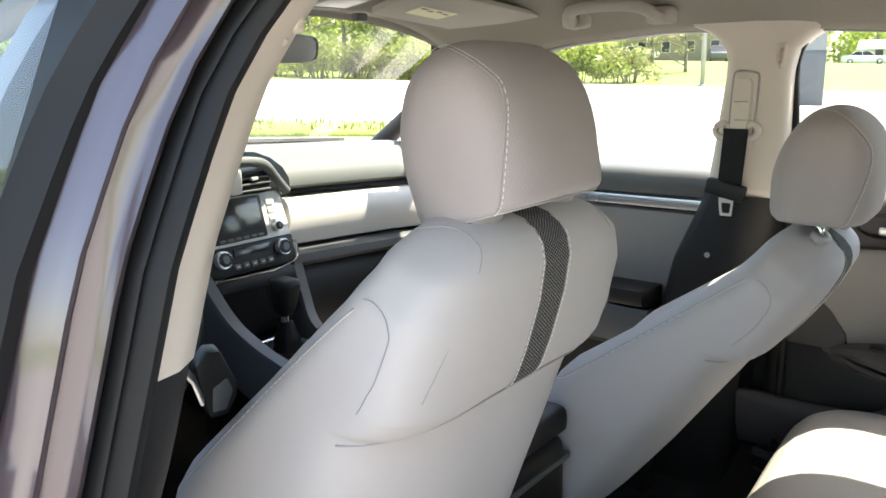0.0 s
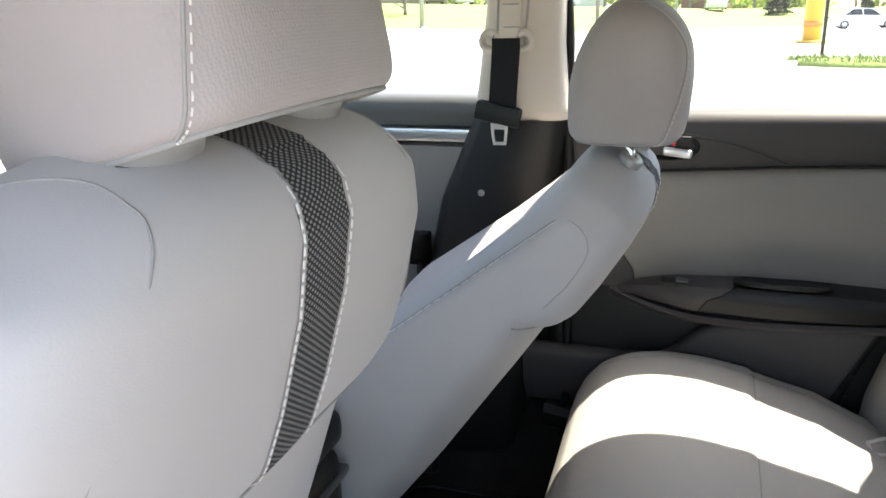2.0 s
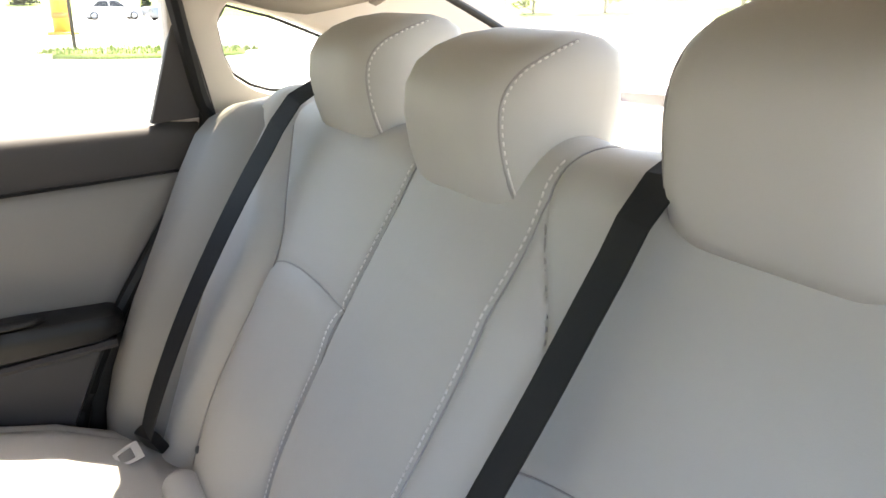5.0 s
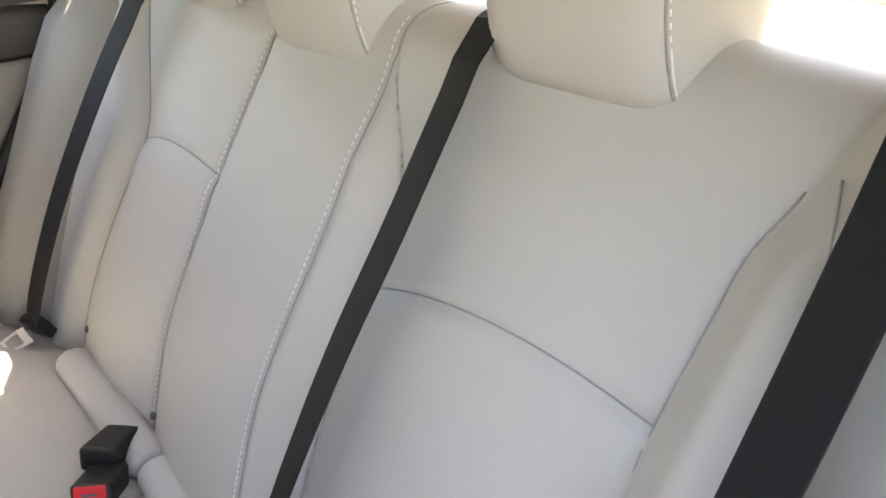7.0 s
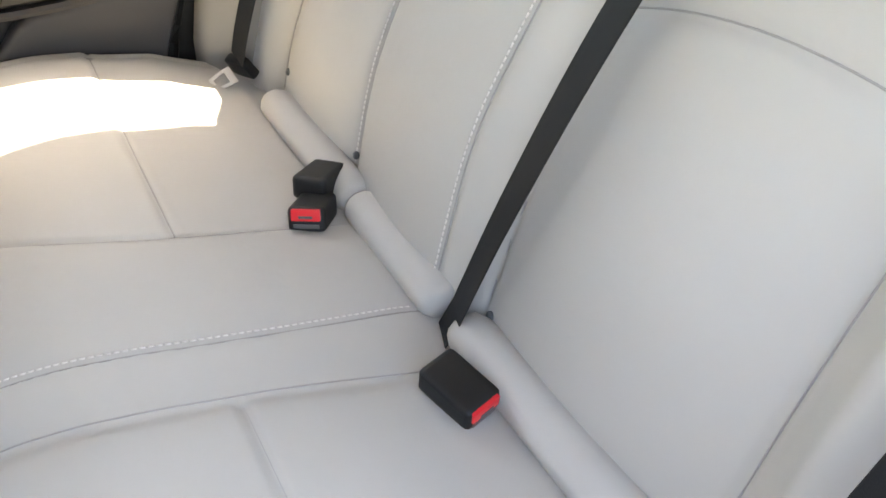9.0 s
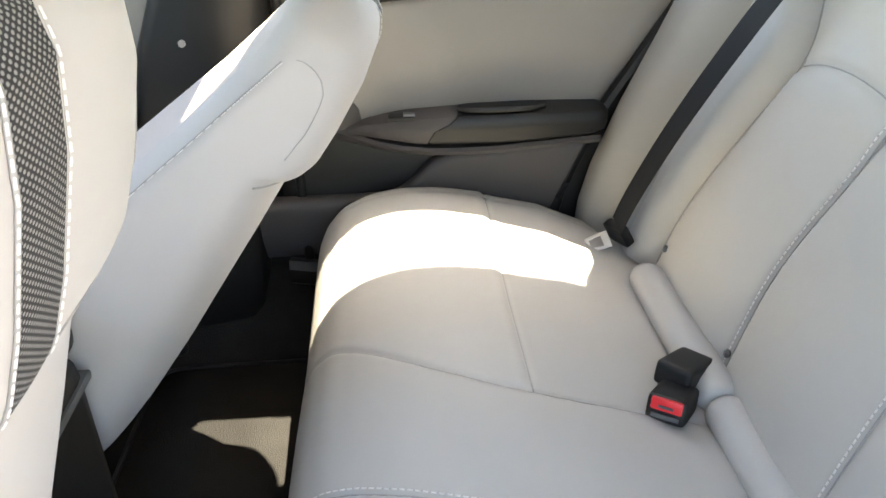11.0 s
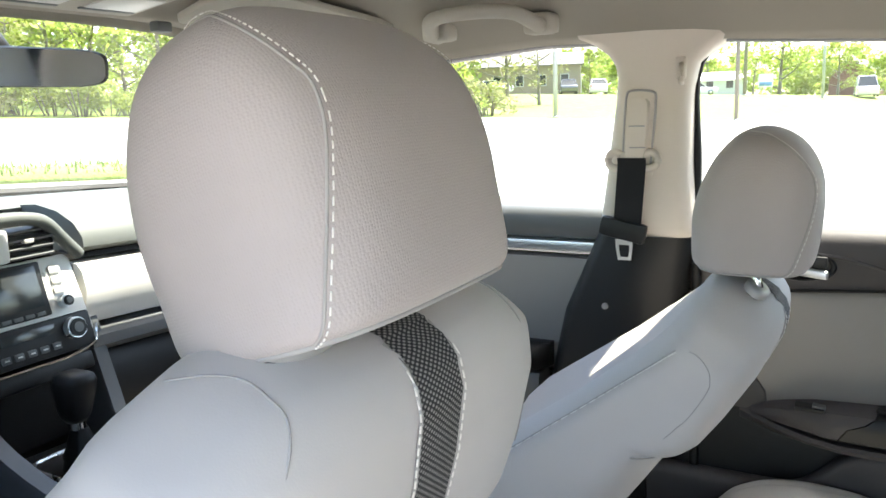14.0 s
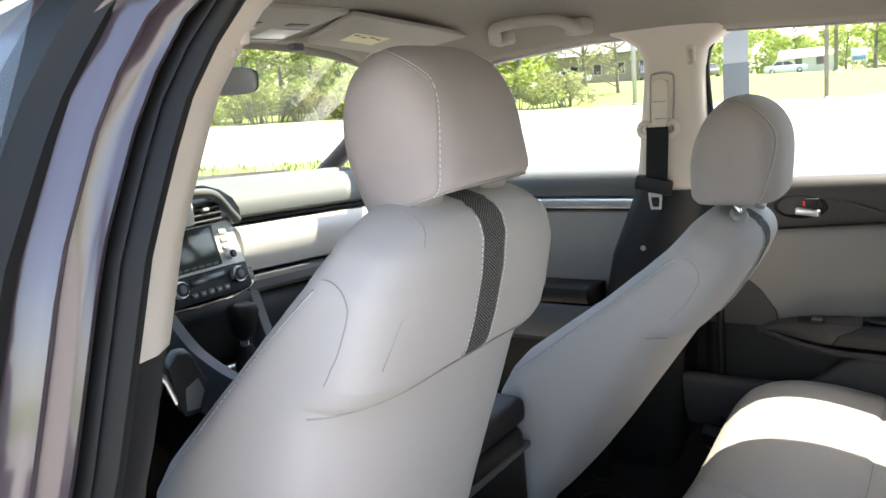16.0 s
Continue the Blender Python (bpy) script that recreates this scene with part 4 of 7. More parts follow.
def console():
    ob = thing("centre_console", "dark grey centre console with an automatic shifter", "console", at=(0.025, 0.6, 0.41))
    add = mover(ob)
    cx = 0.030
    # two arms that run from the stack's sides down along the console
    for sx, pts in ((1, [(0.150, 0.835, 1.02), (0.158, 0.822, 0.95), (0.163, 0.808, 0.88), (0.165, 0.785, 0.80), (0.158, 0.755, 0.750), (0.150, 0.70, 0.728), (0.140, 0.55, 0.715), (0.135, 0.36, 0.68)]),
                    (-1, [(-0.108, 0.815, 1.02), (-0.110, 0.795, 0.96), (-0.108, 0.750, 0.895), (-0.104, 0.690, 0.830), (-0.100, 0.630, 0.795), (-0.098, 0.56, 0.772), (-0.095, 0.45, 0.745), (-0.090, 0.36, 0.70)])):
        p = spline(pts, 36)
        rows = []
        for i, q in enumerate(p):
            w = 0.017
            way = (Vector(p[min(i + 1, 35)]) - Vector(p[max(i - 1, 0)])).normalized()
            out = Vector((1, 0, 0)).cross(way).normalized()
            if out.z < 0:
                out = -out
            c = Vector(q)
            rows.append([c + Vector((-w, 0, 0)) - out * 0.10, c + Vector((-w, 0, 0)) - out * 0.004, c + Vector((-w * 0.7, 0, 0)) + out * 0.005, c + Vector((w * 0.7, 0, 0)) + out * 0.005, c + Vector((w, 0, 0)) - out * 0.004, c + Vector((w, 0, 0)) - out * 0.10])
        add("side_arm", rings(rows), DARKGREY, label="dark grey console arm")
    add("console_body", rbox((0.215, 0.52, 0.30), (cx, 0.60, 0.53), 0.02), BLACK, label="black console body")
    top = add("console_top", slab([(cx - 0.105, 0.84, 0.720), (cx + 0.115, 0.84, 0.712), (cx + 0.100, 0.30, 0.690), (cx - 0.105, 0.30, 0.712)], (0, 0, -0.02), bevel=0.003), DARKGREY, label="dark grey console top")
    add("cubby", rbox((0.19, 0.10, 0.14), (cx, 0.875, 0.80), 0.01), BLACK, label="black open cubby")
    # shifter
    gate = add("shift_gate", rbox((0.100, 0.170, 0.008), (cx + 0.012, 0.690, 0.724), 0.004), BLACK, top, "black shift gate")
    add("gate_rim", tube([(cx + 0.012 + 0.052 * c, 0.690 + 0.088 * s, 0.729) for c, s in [(math.copysign(abs(math.cos(a)) ** 0.4, math.cos(a)), math.copysign(abs(math.sin(a)) ** 0.4, math.sin(a))) for a in np.linspace(0, 2 * math.pi, 48)]], 0.0035, 6), SILVER, gate, "silver gate rim")
    boot = rings([[Vector((cx + 0.010 + 0.030 * k * math.cos(a) * (1 + 0.08 * math.sin(5 * a)), 0.705 + 0.034 * k * math.sin(a), z)) for a in np.linspace(0, 2 * math.pi, 24, endpoint=False)] for z, k in ((0.727, 1.0), (0.742, 0.86), (0.750, 0.90), (0.764, 0.66), (0.772, 0.62), (0.790, 0.40))])
    add("shift_boot", boot, RUBBER, gate, "black folded shift boot")
    add("shift_collar", cyl(0.013, 0.016, (cx + 0.006, 0.704, 0.797), "z", 20, 0.003), CHROME, gate, "chrome collar")
    knob = rings([[Vector((cx + 0.004 + hw * math.copysign(abs(math.cos(a)) ** 0.7, math.cos(a)), 0.702 + dy + hd * math.copysign(abs(math.sin(a)) ** 0.7, math.sin(a)), z)) for a in np.linspace(0, 2 * math.pi, 28, endpoint=False)] for z, hw, hd, dy in ((0.803, 0.013, 0.014, 0), (0.812, 0.019, 0.021, 0), (0.830, 0.023, 0.026, -0.002), (0.852, 0.026, 0.030, -0.005), (0.868, 0.027, 0.032, -0.007), (0.878, 0.023, 0.029, -0.008), (0.883, 0.013, 0.018, -0.008))])
    add("shift_knob", knob, BLACK, gate, "black leather shift knob", True)
    add("shift_button", rbox((0.004, 0.014, 0.020), (cx + 0.030, 0.700, 0.842), 0.002), DARKGREY, gate)
    arm = add("armrest_box", rbox((0.200, 0.33, 0.36), (cx, 0.262, 0.50), 0.028, 3), BLACK, label="black console armrest box")
    add("armrest_lid", rbox((0.206, 0.335, 0.050), (cx, 0.262, 0.706), 0.020, 3), BLACK, arm, "black padded armrest lid")
    add("box_ridge", rbox((0.208, 0.338, 0.012), (cx, 0.262, 0.640), 0.004), DARKGREY, arm)
    # tray with silver edges behind the shifter, armrest box further back
    add("tray", rbox((0.110, 0.130, 0.010), (cx + 0.010, 0.525, 0.712), 0.004), BLACK, top, "black tray")
    for sx in (-1, 1):
        add("tray_edge", tube([(cx + 0.010 + sx * 0.058, 0.46, 0.716), (cx + 0.010 + sx * 0.060, 0.595, 0.722)], 0.0045, 8), SILVER, top, "silver tray edge")
    add("tray_bar", rbox((0.11, 0.014, 0.008), (cx + 0.01, 0.600, 0.722), 0.003), SILVER, top, "silver cross bar")
    return ob


console()


def steering_wheel():
    ob = thing("steering_wheel", "black leather steering wheel", "steering wheel", at=(-0.425, 0.60, 0.94))
    turn = pose(0, 0, 0, 65, 0, 0)
    def add(nm, bm, mat, label=""):
        bmesh.ops.transform(bm, matrix=turn, verts=bm.verts)
        return part(nm, bm, mat, ob, label)
    add("rim", tube([(0.176 * math.cos(a), 0.176 * math.sin(a), 0) for a in np.linspace(0, 2 * math.pi, 64)], 0.0165, 14), BLACK, "black leather rim")
    add("hub", rings([[Vector((r * math.copysign(abs(math.cos(a)) ** 0.7, math.cos(a)), r * 0.85 * math.sin(a), z)) for a in np.linspace(0, 2 * math.pi, 32, endpoint=False)] for r, z in ((0.06, -0.05), (0.085, -0.01), (0.085, 0.012), (0.07, 0.022), (0.03, 0.026))]), BLACK, "black hub")
    for a in (0, 180, 250, 290):
        c, s = math.cos(radians(a)), math.sin(radians(a))
        add("spoke", tube([(0.06 * c, 0.06 * s, 0.0), (0.175 * c, 0.175 * s, 0.0)], 0.016, 10, flat=0.6), DARKGREY)
    part("column", cyl(0.045, 0.22, (0, 0.12, -0.05), (0, 0.9, -0.42), 20), BLACK, ob)
    return ob


steering_wheel()


def mirror():
    ob = thing("rear_view_mirror", "black rear-view mirror hung from the windscreen", "mirror", at=(0.025, 0.70, 1.331))
    yaw = pose(0, 0, 0, 8, 0, -11)
    def shape(k, y):
        return [Vector((0.118 * k * math.copysign(abs(math.cos(a)) ** 0.35, math.cos(a)), y, 0.0275 * k * math.copysign(abs(math.sin(a)) ** 0.5, math.sin(a)))) for a in np.linspace(0, 2 * math.pi, 40, endpoint=False)]
    bm = rings([shape(0.94, -0.008), shape(1.0, -0.004), shape(1.0, 0.006), shape(0.93, 0.020), shape(0.7, 0.030)])
    bmesh.ops.transform(bm, matrix=yaw, verts=bm.verts)
    part("housing", bm, BLACK, ob, "black plastic housing", 40)
    bm = rings([shape(0.93, -0.0095), shape(0.93, -0.0085)])
    bmesh.ops.transform(bm, matrix=yaw, verts=bm.verts)
    part("mirror_glass", bm, MIRROR, ob, "silvered mirror glass", 40)
    part("stem", tube([(-0.01, 0.02, 0.01), (-0.02, 0.035, 0.04), (-0.03, 0.05, 0.066)], 0.013, 10), BLACK, ob)
    return ob


mirror()


def overhead():
    # sun visor of the passenger, folded up, with a pale label
    ob = thing("sun_visor", "beige folded sun visor with a pale warning label", "sun visor", at=(0.30, 0.46, 1.392))
    add = mover(ob)
    quad = [Vector(p) for p in ((0.103, 0.371, 1.416), (0.455, 0.352, 1.385), (0.445, 0.555, 1.366), (0.185, 0.575, 1.393))]
    def on(u, v, d=0.0):
        return (quad[0] * (1 - u) + quad[1] * u) * (1 - v) + (quad[3] * (1 - u) + quad[2] * u) * v + Vector((0, 0, -d))
    add("visor_board", slab([on(*q) for q in ((0, 0.06), (0.02, 0.0), (0.5, 0.0), (0.97, 0.0), (1, 0.08), (1, 0.9), (0.96, 1), (0.5, 1), (0.03, 1), (0, 0.93))], (0, 0.002, 0.011), bevel=0.004), VISOR, label="beige padded board")
    lab = add("warning_label", field(lambda u, v: on(u, v, 0.0012), np.linspace(0.20, 0.52, 6), np.linspace(0.42, 0.72, 4)), LABEL, None, "pale yellow warning label", False)
    for i in range(4):
        add("text_bar", field(lambda u, v: on(u, v, 0.0020), np.linspace(0.22 + 0.07 * i, 0.27 + 0.07 * i, 3), np.linspace(0.46 + 0.03 * (i % 2), 0.50 + 0.03 * (i % 2), 2)), DARKGREY, lab, "", False)
    add("visor_clip", rbox((0.030, 0.018, 0.016), (0.165, 0.582, 1.386), 0.005), DARKGREY, label="dark visor clip")
    # map light console ahead of the mirror
    ob = thing("overhead_console", "beige overhead console with map lights", "overhead console", at=(-0.01, 0.48, 1.411))
    rot = pose(0, 0, 0, -8, 0, 0)
    def add(nm, size, at, mat, bevel, label="", parent=None):
        bm = rbox(size, at, bevel)
        bmesh.ops.transform(bm, matrix=rot, verts=bm.verts)
        return part(nm, bm, mat, parent or ob, label, 40)
    add("console_shell", (0.23, 0.20, 0.020), (0, 0, 0.006), VISOR, 0.008, "beige plastic shell")
    for sx in (-0.058, 0.058):
        add("map_light", (0.080, 0.060, 0.005), (sx, 0.035, -0.004), SATIN, 0.002, "frosted map light lens")
        add("light_groove", (0.085, 0.006, 0.004), (sx, 0.072, -0.004), DARKGREY, 0.001)
        add("light_button", (0.05, 0.014, 0.004), (sx, -0.02, -0.004), DARKGREY, 0.001)
    # grab handle over the passenger's door
    ob = thing("grab_handle", "beige plastic grab handle at the roof rail", "grab handle", at=(0.462, 0.196, 1.374))
    p = 0.80 * spline([(0.030, -0.115, -0.002), (0.012, -0.116, -0.006), (-0.026, -0.108, 0.004), (-0.062, -0.080, 0.020), (-0.070, 0.0, 0.025), (-0.062, 0.080, 0.020), (-0.026, 0.108, 0.004), (0.012, 0.116, -0.008), (0.030, 0.115, -0.004)], 36)
    part("handle_bar", tube(p, 0.0135, 12, flat=0.8), VISOR, ob)
    for y in (-0.088, 0.088):
        part("handle_mount", rbox((0.040, 0.050, 0.032), (0.012, y, 0.002), 0.010), VISOR, ob)


VISOR = material("visor_cloth", (0.44, 0.41, 0.355), 0.85, spread=0.03, grain=700, bump=0.15, depth=0.0004, spec=0.25)
LABEL = material("pale_label", (0.75, 0.70, 0.42), 0.6, bump=0)
overhead()

# ---- outer body: wings, bumpers and wheels ----
def outer_body():
    for s in (-1, 1):
        rows = []
        for y, z1, x1 in ((1.27, 1.0, 0.85), (1.5, 0.985, 0.86), (1.9, 0.93, 0.85), (2.2, 0.87, 0.82), (2.42, 0.80, 0.74)):
            rows.append([(s * 0.70, y, z1 - 0.005), (s * (x1 - 0.08), y, z1), (s * (x1 - 0.03), y, z1 - 0.05), (s * x1, y, z1 - 0.22), (s * x1, y, 0.42), (s * (x1 - 0.05), y, 0.30), (s * 0.66, y, 0.30)])
        tagged(part("front_wing", rings(rows), PAINT, smooth=40), "plum metallic front wing of the car", "car body", kind="structure")
        tagged(part("door_sill", rbox((0.16, 1.95, 0.14), (s * 0.76, 0.28, 0.26), 0.03), PAINT), "plum metallic sill under the doors", "car body", kind="structure")
        for y in (1.80, -1.30):
            ob = thing("car_wheel", "black tyre on a silver five-spoke rim", "wheel", group="car wheels", at=(s * 0.775, y, 0.32))
            t = part("tyre", cyl(0.32, 0.21, (0, 0, 0), "x", 36, 0.04), RUBBER, ob, "black tyre")
            part("rim", cyl(0.215, 0.03, (s * 0.10, 0, 0), "x", 28, 0.008), DARKGREY, ob, "dark rim dish")
            for k in range(5):
                a = k * 2 * math.pi / 5
                part("spoke", tube([(s * 0.118, 0.03 * math.cos(a), 0.03 * math.sin(a)), (s * 0.114, 0.20 * math.cos(a), 0.20 * math.sin(a))], [0.028, 0.020], 8, flat=0.5), SILVER, ob)
            part("hub_cap", cyl(0.045, 0.02, (s * 0.120, 0, 0), "x", 20, 0.006), SILVER, ob)
    for y, w, nm, lb in ((2.45, 1.50, "front_bumper", "plum metallic front bumper"), (-2.18, 1.62, "rear_bumper", "plum metallic rear bumper")):
        tagged(part(nm, rbox((w, 0.20, 0.50), (0, y, 0.55), 0.06, 3), PAINT), lb, "bumper", kind="structure")
    tagged(part("grille", rbox((0.95, 0.04, 0.16), (0, 2.56, 0.62), 0.02), BLACK), "black grille between the headlights", "grille", kind="structure")
    for s in (-1, 1):
        tagged(part("headlight", rbox((0.34, 0.08, 0.12), (s * 0.55, 2.53, 0.72), 0.03), SATIN), "clear headlight at the front corner", "headlight", kind="structure")
        tagged(part("tail_light", rbox((0.26, 0.06, 0.16), (s * 0.68, -2.27, 0.80), 0.03), RED), "red tail light at the rear corner", "tail light", kind="structure")
    tagged(part("boot_panel", rbox((1.50, 0.04, 0.30), (0, -2.12, 0.90), 0.02), PAINT), "plum metallic boot panel", "boot lid", kind="structure")


outer_body()

# ---- front seats ----
UP, FW = Vector((0, -0.559, 0.829)), Vector((0, 0.829, 0.559))
# along the backrest from its top: rear face, front face, half width
REAR = [(-0.72, 0.0), (-0.66, -0.022), (-0.60, -0.030), (-0.50, -0.036), (-0.30, -0.039), (-0.200, -0.039), (-0.189, -0.041), (-0.183, -0.050), (-0.176, -0.054), (-0.165, -0.056), (-0.13, -0.058), (-0.07, -0.057), (-0.03, -0.051), (-0.013, -0.042), (-0.004, -0.030), (0.000, -0.010)]
# front face of the leaned-back seat; the upright one is deeper towards its foot by WEDGE
FRONT = [(-0.72, 0.05), (-0.66, 0.100), (-0.62, 0.130), (-0.56, 0.160), (-0.50, 0.178), (-0.44, 0.180), (-0.389, 0.170), (-0.30, 0.135), (-0.21, 0.100), (-0.136, 0.077), (-0.09, 0.065), (-0.065, 0.061), (-0.040, 0.058), (-0.016, 0.051), (-0.004, 0.038), (0.000, 0.020)]
HALF = [(-0.72, 0.19), (-0.66, 0.200), (-0.55, 0.212), (-0.40, 0.218), (-0.28, 0.218), (-0.195, 0.212), (-0.12, 0.205), (-0.07, 0.193), (-0.035, 0.170), (-0.020, 0.145), (-0.009, 0.124), (-0.003, 0.104), (0.000, 0.085)]
# how square the front half and the rear half of the section are
SQUARE = [(-0.72, 0.42), (-0.16, 0.42), (-0.08, 0.54), (0.0, 0.62)]
SQUARE_REAR = [(-0.72, 0.72), (-0.225, 0.72), (-0.195, 0.64), (-0.165, 0.47), (-0.08, 0.54), (0.0, 0.62)]


def seat_depth(al, wedge, x=0.19):
    """Rear and front face at a height; the step across the rear dips towards the sides."""
    step = 0.009 - 0.021 * min(1, (x / 0.19) ** 2)
    return lerp(al - step * max(0, 1 - abs(al + 0.185) / 0.12), REAR), lerp(al, FRONT) + wedge * max(0, -al - 0.05)


def back_point(al, deg, out=0.0, wedge=0.0):
    """The backrest's skin in the seat's frame: al along its height, deg round it (0 at its right, 90 at the front, 270 at the rear)."""
    c, s = math.cos(radians(deg)), math.sin(radians(deg))
    h, e = lerp(al, HALF), lerp(al, SQUARE if s > 0 else SQUARE_REAR)
    x = h * math.copysign(abs(c) ** e, c)
    r, f = seat_depth(al, wedge, x)
    half = (f - r) / 2
    d = half * math.copysign(abs(s) ** e, s)
    p = Vector((x, 0, 0)) + FW * ((r + f) / 2 + d) + UP * al
    if out:
        n = Vector((math.copysign(abs(x / h) ** 2.2, x), 0, 0)) / h + FW * math.copysign(abs(d / half) ** 2.2, d) / half
        p += n.normalized() * out
    if s > 0:
        p -= FW * 0.045 * max(0, 1 - (x / (h * 0.72)) ** 2) * min(1, max(0, (-al - 0.05) / 0.15)) * s
    return p


def side_deg(al, depth, wedge):
    """Where round the backrest's left side its skin lies at the given depth."""
    r, f = seat_depth(al, wedge)
    q = max(-1, min(1, (depth - (r + f) / 2) / ((f - r) / 2)))
    e = lerp(al, SQUARE if q > 0 else SQUARE_REAR)
    return 180 - math.degrees(math.asin(math.copysign(abs(q) ** (1 / e), q)))


def headrest_ring(z, ylo, yhi, hw, n=96, e=0.55):
    rows = []
    for a in np.linspace(0, 2 * math.pi, n, endpoint=False):
        c, s = math.cos(a), math.sin(a)
        x = hw * math.copysign(abs(c) ** e, c)
        # the front bows outwards, the rear stays flatter
        y = (ylo + yhi) / 2 + (yhi - ylo) / 2 * math.copysign(abs(s) ** (0.7 if s > 0 else e), s)
        rows.append(Vector((x, y, z)))
    return rows


HEADS = [(0.017, -0.034, 0.060, 0.080), (0.0145, -0.047, 0.074, 0.093), (0.018, -0.054, 0.081, 0.099), (0.027, -0.058, 0.085, 0.101), (0.050, -0.061, 0.086, 0.102), (0.080, -0.063, 0.085, 0.105), (0.110, -0.062, 0.078, 0.106), (0.132, -0.057, 0.069, 0.103), (0.150, -0.048, 0.059, 0.097), (0.164, -0.037, 0.048, 0.087), (0.174, -0.025, 0.038, 0.073), (0.181, -0.011, 0.027, 0.054), (0.185, 0.003, 0.014, 0.024)]

HEAD = [tuple(r) for r in spline(HEADS, 49)]


def head_point(t, side, deg, out=0.0):
    """The headrest's skin: t from its bottom (0) to its top (1)."""
    k = t * (len(HEAD) - 1)
    i = min(int(k), len(HEAD) - 2)
    z, lo, hi, hw = [a + (b - a) * (k - i) for a, b in zip(HEAD[i], HEAD[i + 1])]
    c, s = math.cos(radians(deg)), math.sin(radians(deg))
    x = hw * math.copysign(abs(c) ** 0.55, c)
    y = (lo + hi) / 2 + (hi - lo) / 2 * math.copysign(abs(s) ** (0.7 if s > 0 else 0.55), s)
    n = Vector((x / hw, (y - (lo + hi) / 2) / ((hi - lo) / 2), max(0, z - 0.13) * 14)).normalized()
    return Vector((x * side, y, z)) + Vector((n.x * side, n.y, n.z)) * out, Vector((n.x * side, n.y, n.z))


def front_seat(name, label, cx, gy, gz, lean, base_y, k=1.0, drop=0.0, wedge=0.0, plain=False):
    """A bucket seat; (cx, gy, gz): the middle between its headrest posts, lean: degrees by which the backrest is set upright."""
    ob = thing(name, label, "car seat", group="front seats", at=(cx, gy, 0.30))
    tilt = pose(0, 0, gz - 0.30, -lean, 0, 0) @ Matrix.Scale(k, 4)

    def add(nm, bm, mat, parent=None, label="", smooth=True, still=False):
        o = part(nm, bm, mat, parent or ob, label, smooth)
        if not still and parent is None:
            o.matrix_basis = tilt
        return o

    def skin(al, deg, out=0.0):
        return back_point(al, deg, out, wedge)

    def seam(path, owner, point, thread=0.0, r=0.0008):
        """A sewn line through rows of the skin's coordinates, with thread dashes beside it."""
        p = spline(path, 90)
        raw = [point(*q, 0.0) for q in p]
        pts = [sum(raw[max(0, i - 8):i + 9], Vector()) / len(raw[max(0, i - 8):i + 9]) for i in range(len(raw))]
        ups = [(point(*q, 0.002) - point(*q, 0.0)).normalized() for q in p]
        add("seam", tube([a + b * 0.0015 for a, b in zip(pts, ups)], r, 6), SEAM, owner, "dark sewn seam")
        if thread:
            run = sum((b - a).length for a, b in zip(pts, pts[1:]))
            def at(t):
                f = min(t, 0.999) * (len(pts) - 1)
                i = int(f)
                way = (pts[i + 1] - pts[i]).normalized()
                return pts[i].lerp(pts[i + 1], f - i) + way.cross(ups[i]) * thread, ups[i]
            add("stitching", stitches(at, run, 0.0040, 0.0020, 0.0009, 0.0018), THREAD, owner, "pale stitching")

    als = list(np.linspace(-0.72, -0.24, 20)) + list(np.linspace(-0.225, -0.150, 31)) + list(np.linspace(-0.145, -0.016, 24)) + [-0.011, -0.007, -0.004, -0.001, 0.000]
    degs = np.linspace(0, 360, 128, endpoint=False)
    back = add("backrest", rings([[skin(al, d) for d in degs] for al in als]), CLOTH_SMOOTH, label="pale grey cloth backrest")
    # centre strip of black mesh down the rear of the top
    w0, top, shift = 0.0225, -0.002, -0.008
    add("mesh_strip", lay_out(field(lambda u, v: skin(min(v, top), 270, 0.0019) + FW * max(0, v - top) + UP * min(0.0026, max(0, v - top)) + Vector((u + shift, 0, 0)) - FW * 0.0006 * math.cos(u / w0 * 1.5), np.linspace(-w0, w0, 9), np.r_[np.linspace(-0.176, -0.03, 24), np.linspace(-0.027, top, 12), top + 0.003, top + 0.012, top + 0.03]), 9), MESH, back, "black mesh strip with grey knots")
    for sx in (-1, 1):
        at = lambda t, sx=sx: (skin(-0.176 + (top + 0.171) * t, 270, 0.0014) + Vector((shift + sx * (w0 + 0.0028), 0, 0)), -FW)
        add("stitching", stitches(at, 0.195, 0.0046, 0.0024, 0.0008, 0.0008), THREAD, back, "pale stitching")
        add("seam", tube([skin(a, 270, 0.0012) + Vector((shift + sx * (w0 + 0.0005), 0, 0)) for a in np.linspace(-0.176, top, 24)], 0.0012, 6), SEAM, back, "dark sewn seam")
        m = lambda d: d if sx < 0 else 180 - d
        if not plain:
            seam([(-0.016, m(150)), (-0.009, m(164)), (-0.004, m(181)), (-0.006, m(198)), (-0.009, m(214)), (-0.016, m(220.5)), (-0.030, m(228)), (-0.060, m(231)), (-0.097, m(229)), (-0.14, m(226)), (-0.165, m(224))], back, skin, r=0.0006)
        edge = [(al, m(side_deg(al, 0.031 + 0.345 * (-0.065 - al) + wedge * max(0, -al - 0.05) - 0.010 * (wedge > 0), wedge))) for al in (-0.60, -0.50, -0.42, -0.35, -0.27, -0.19, -0.13, -0.095, -0.068)]
        seam(edge, back, skin, thread=0.0022 * -sx)
        seam([(-0.068, m(170)), (-0.066, m(179)), (-0.079, m(184.5)), (-0.090, m(188)), (-0.135, m(190.5)), (-0.175, m(190)), (-0.214, m(190))], back, skin, r=0.0005)
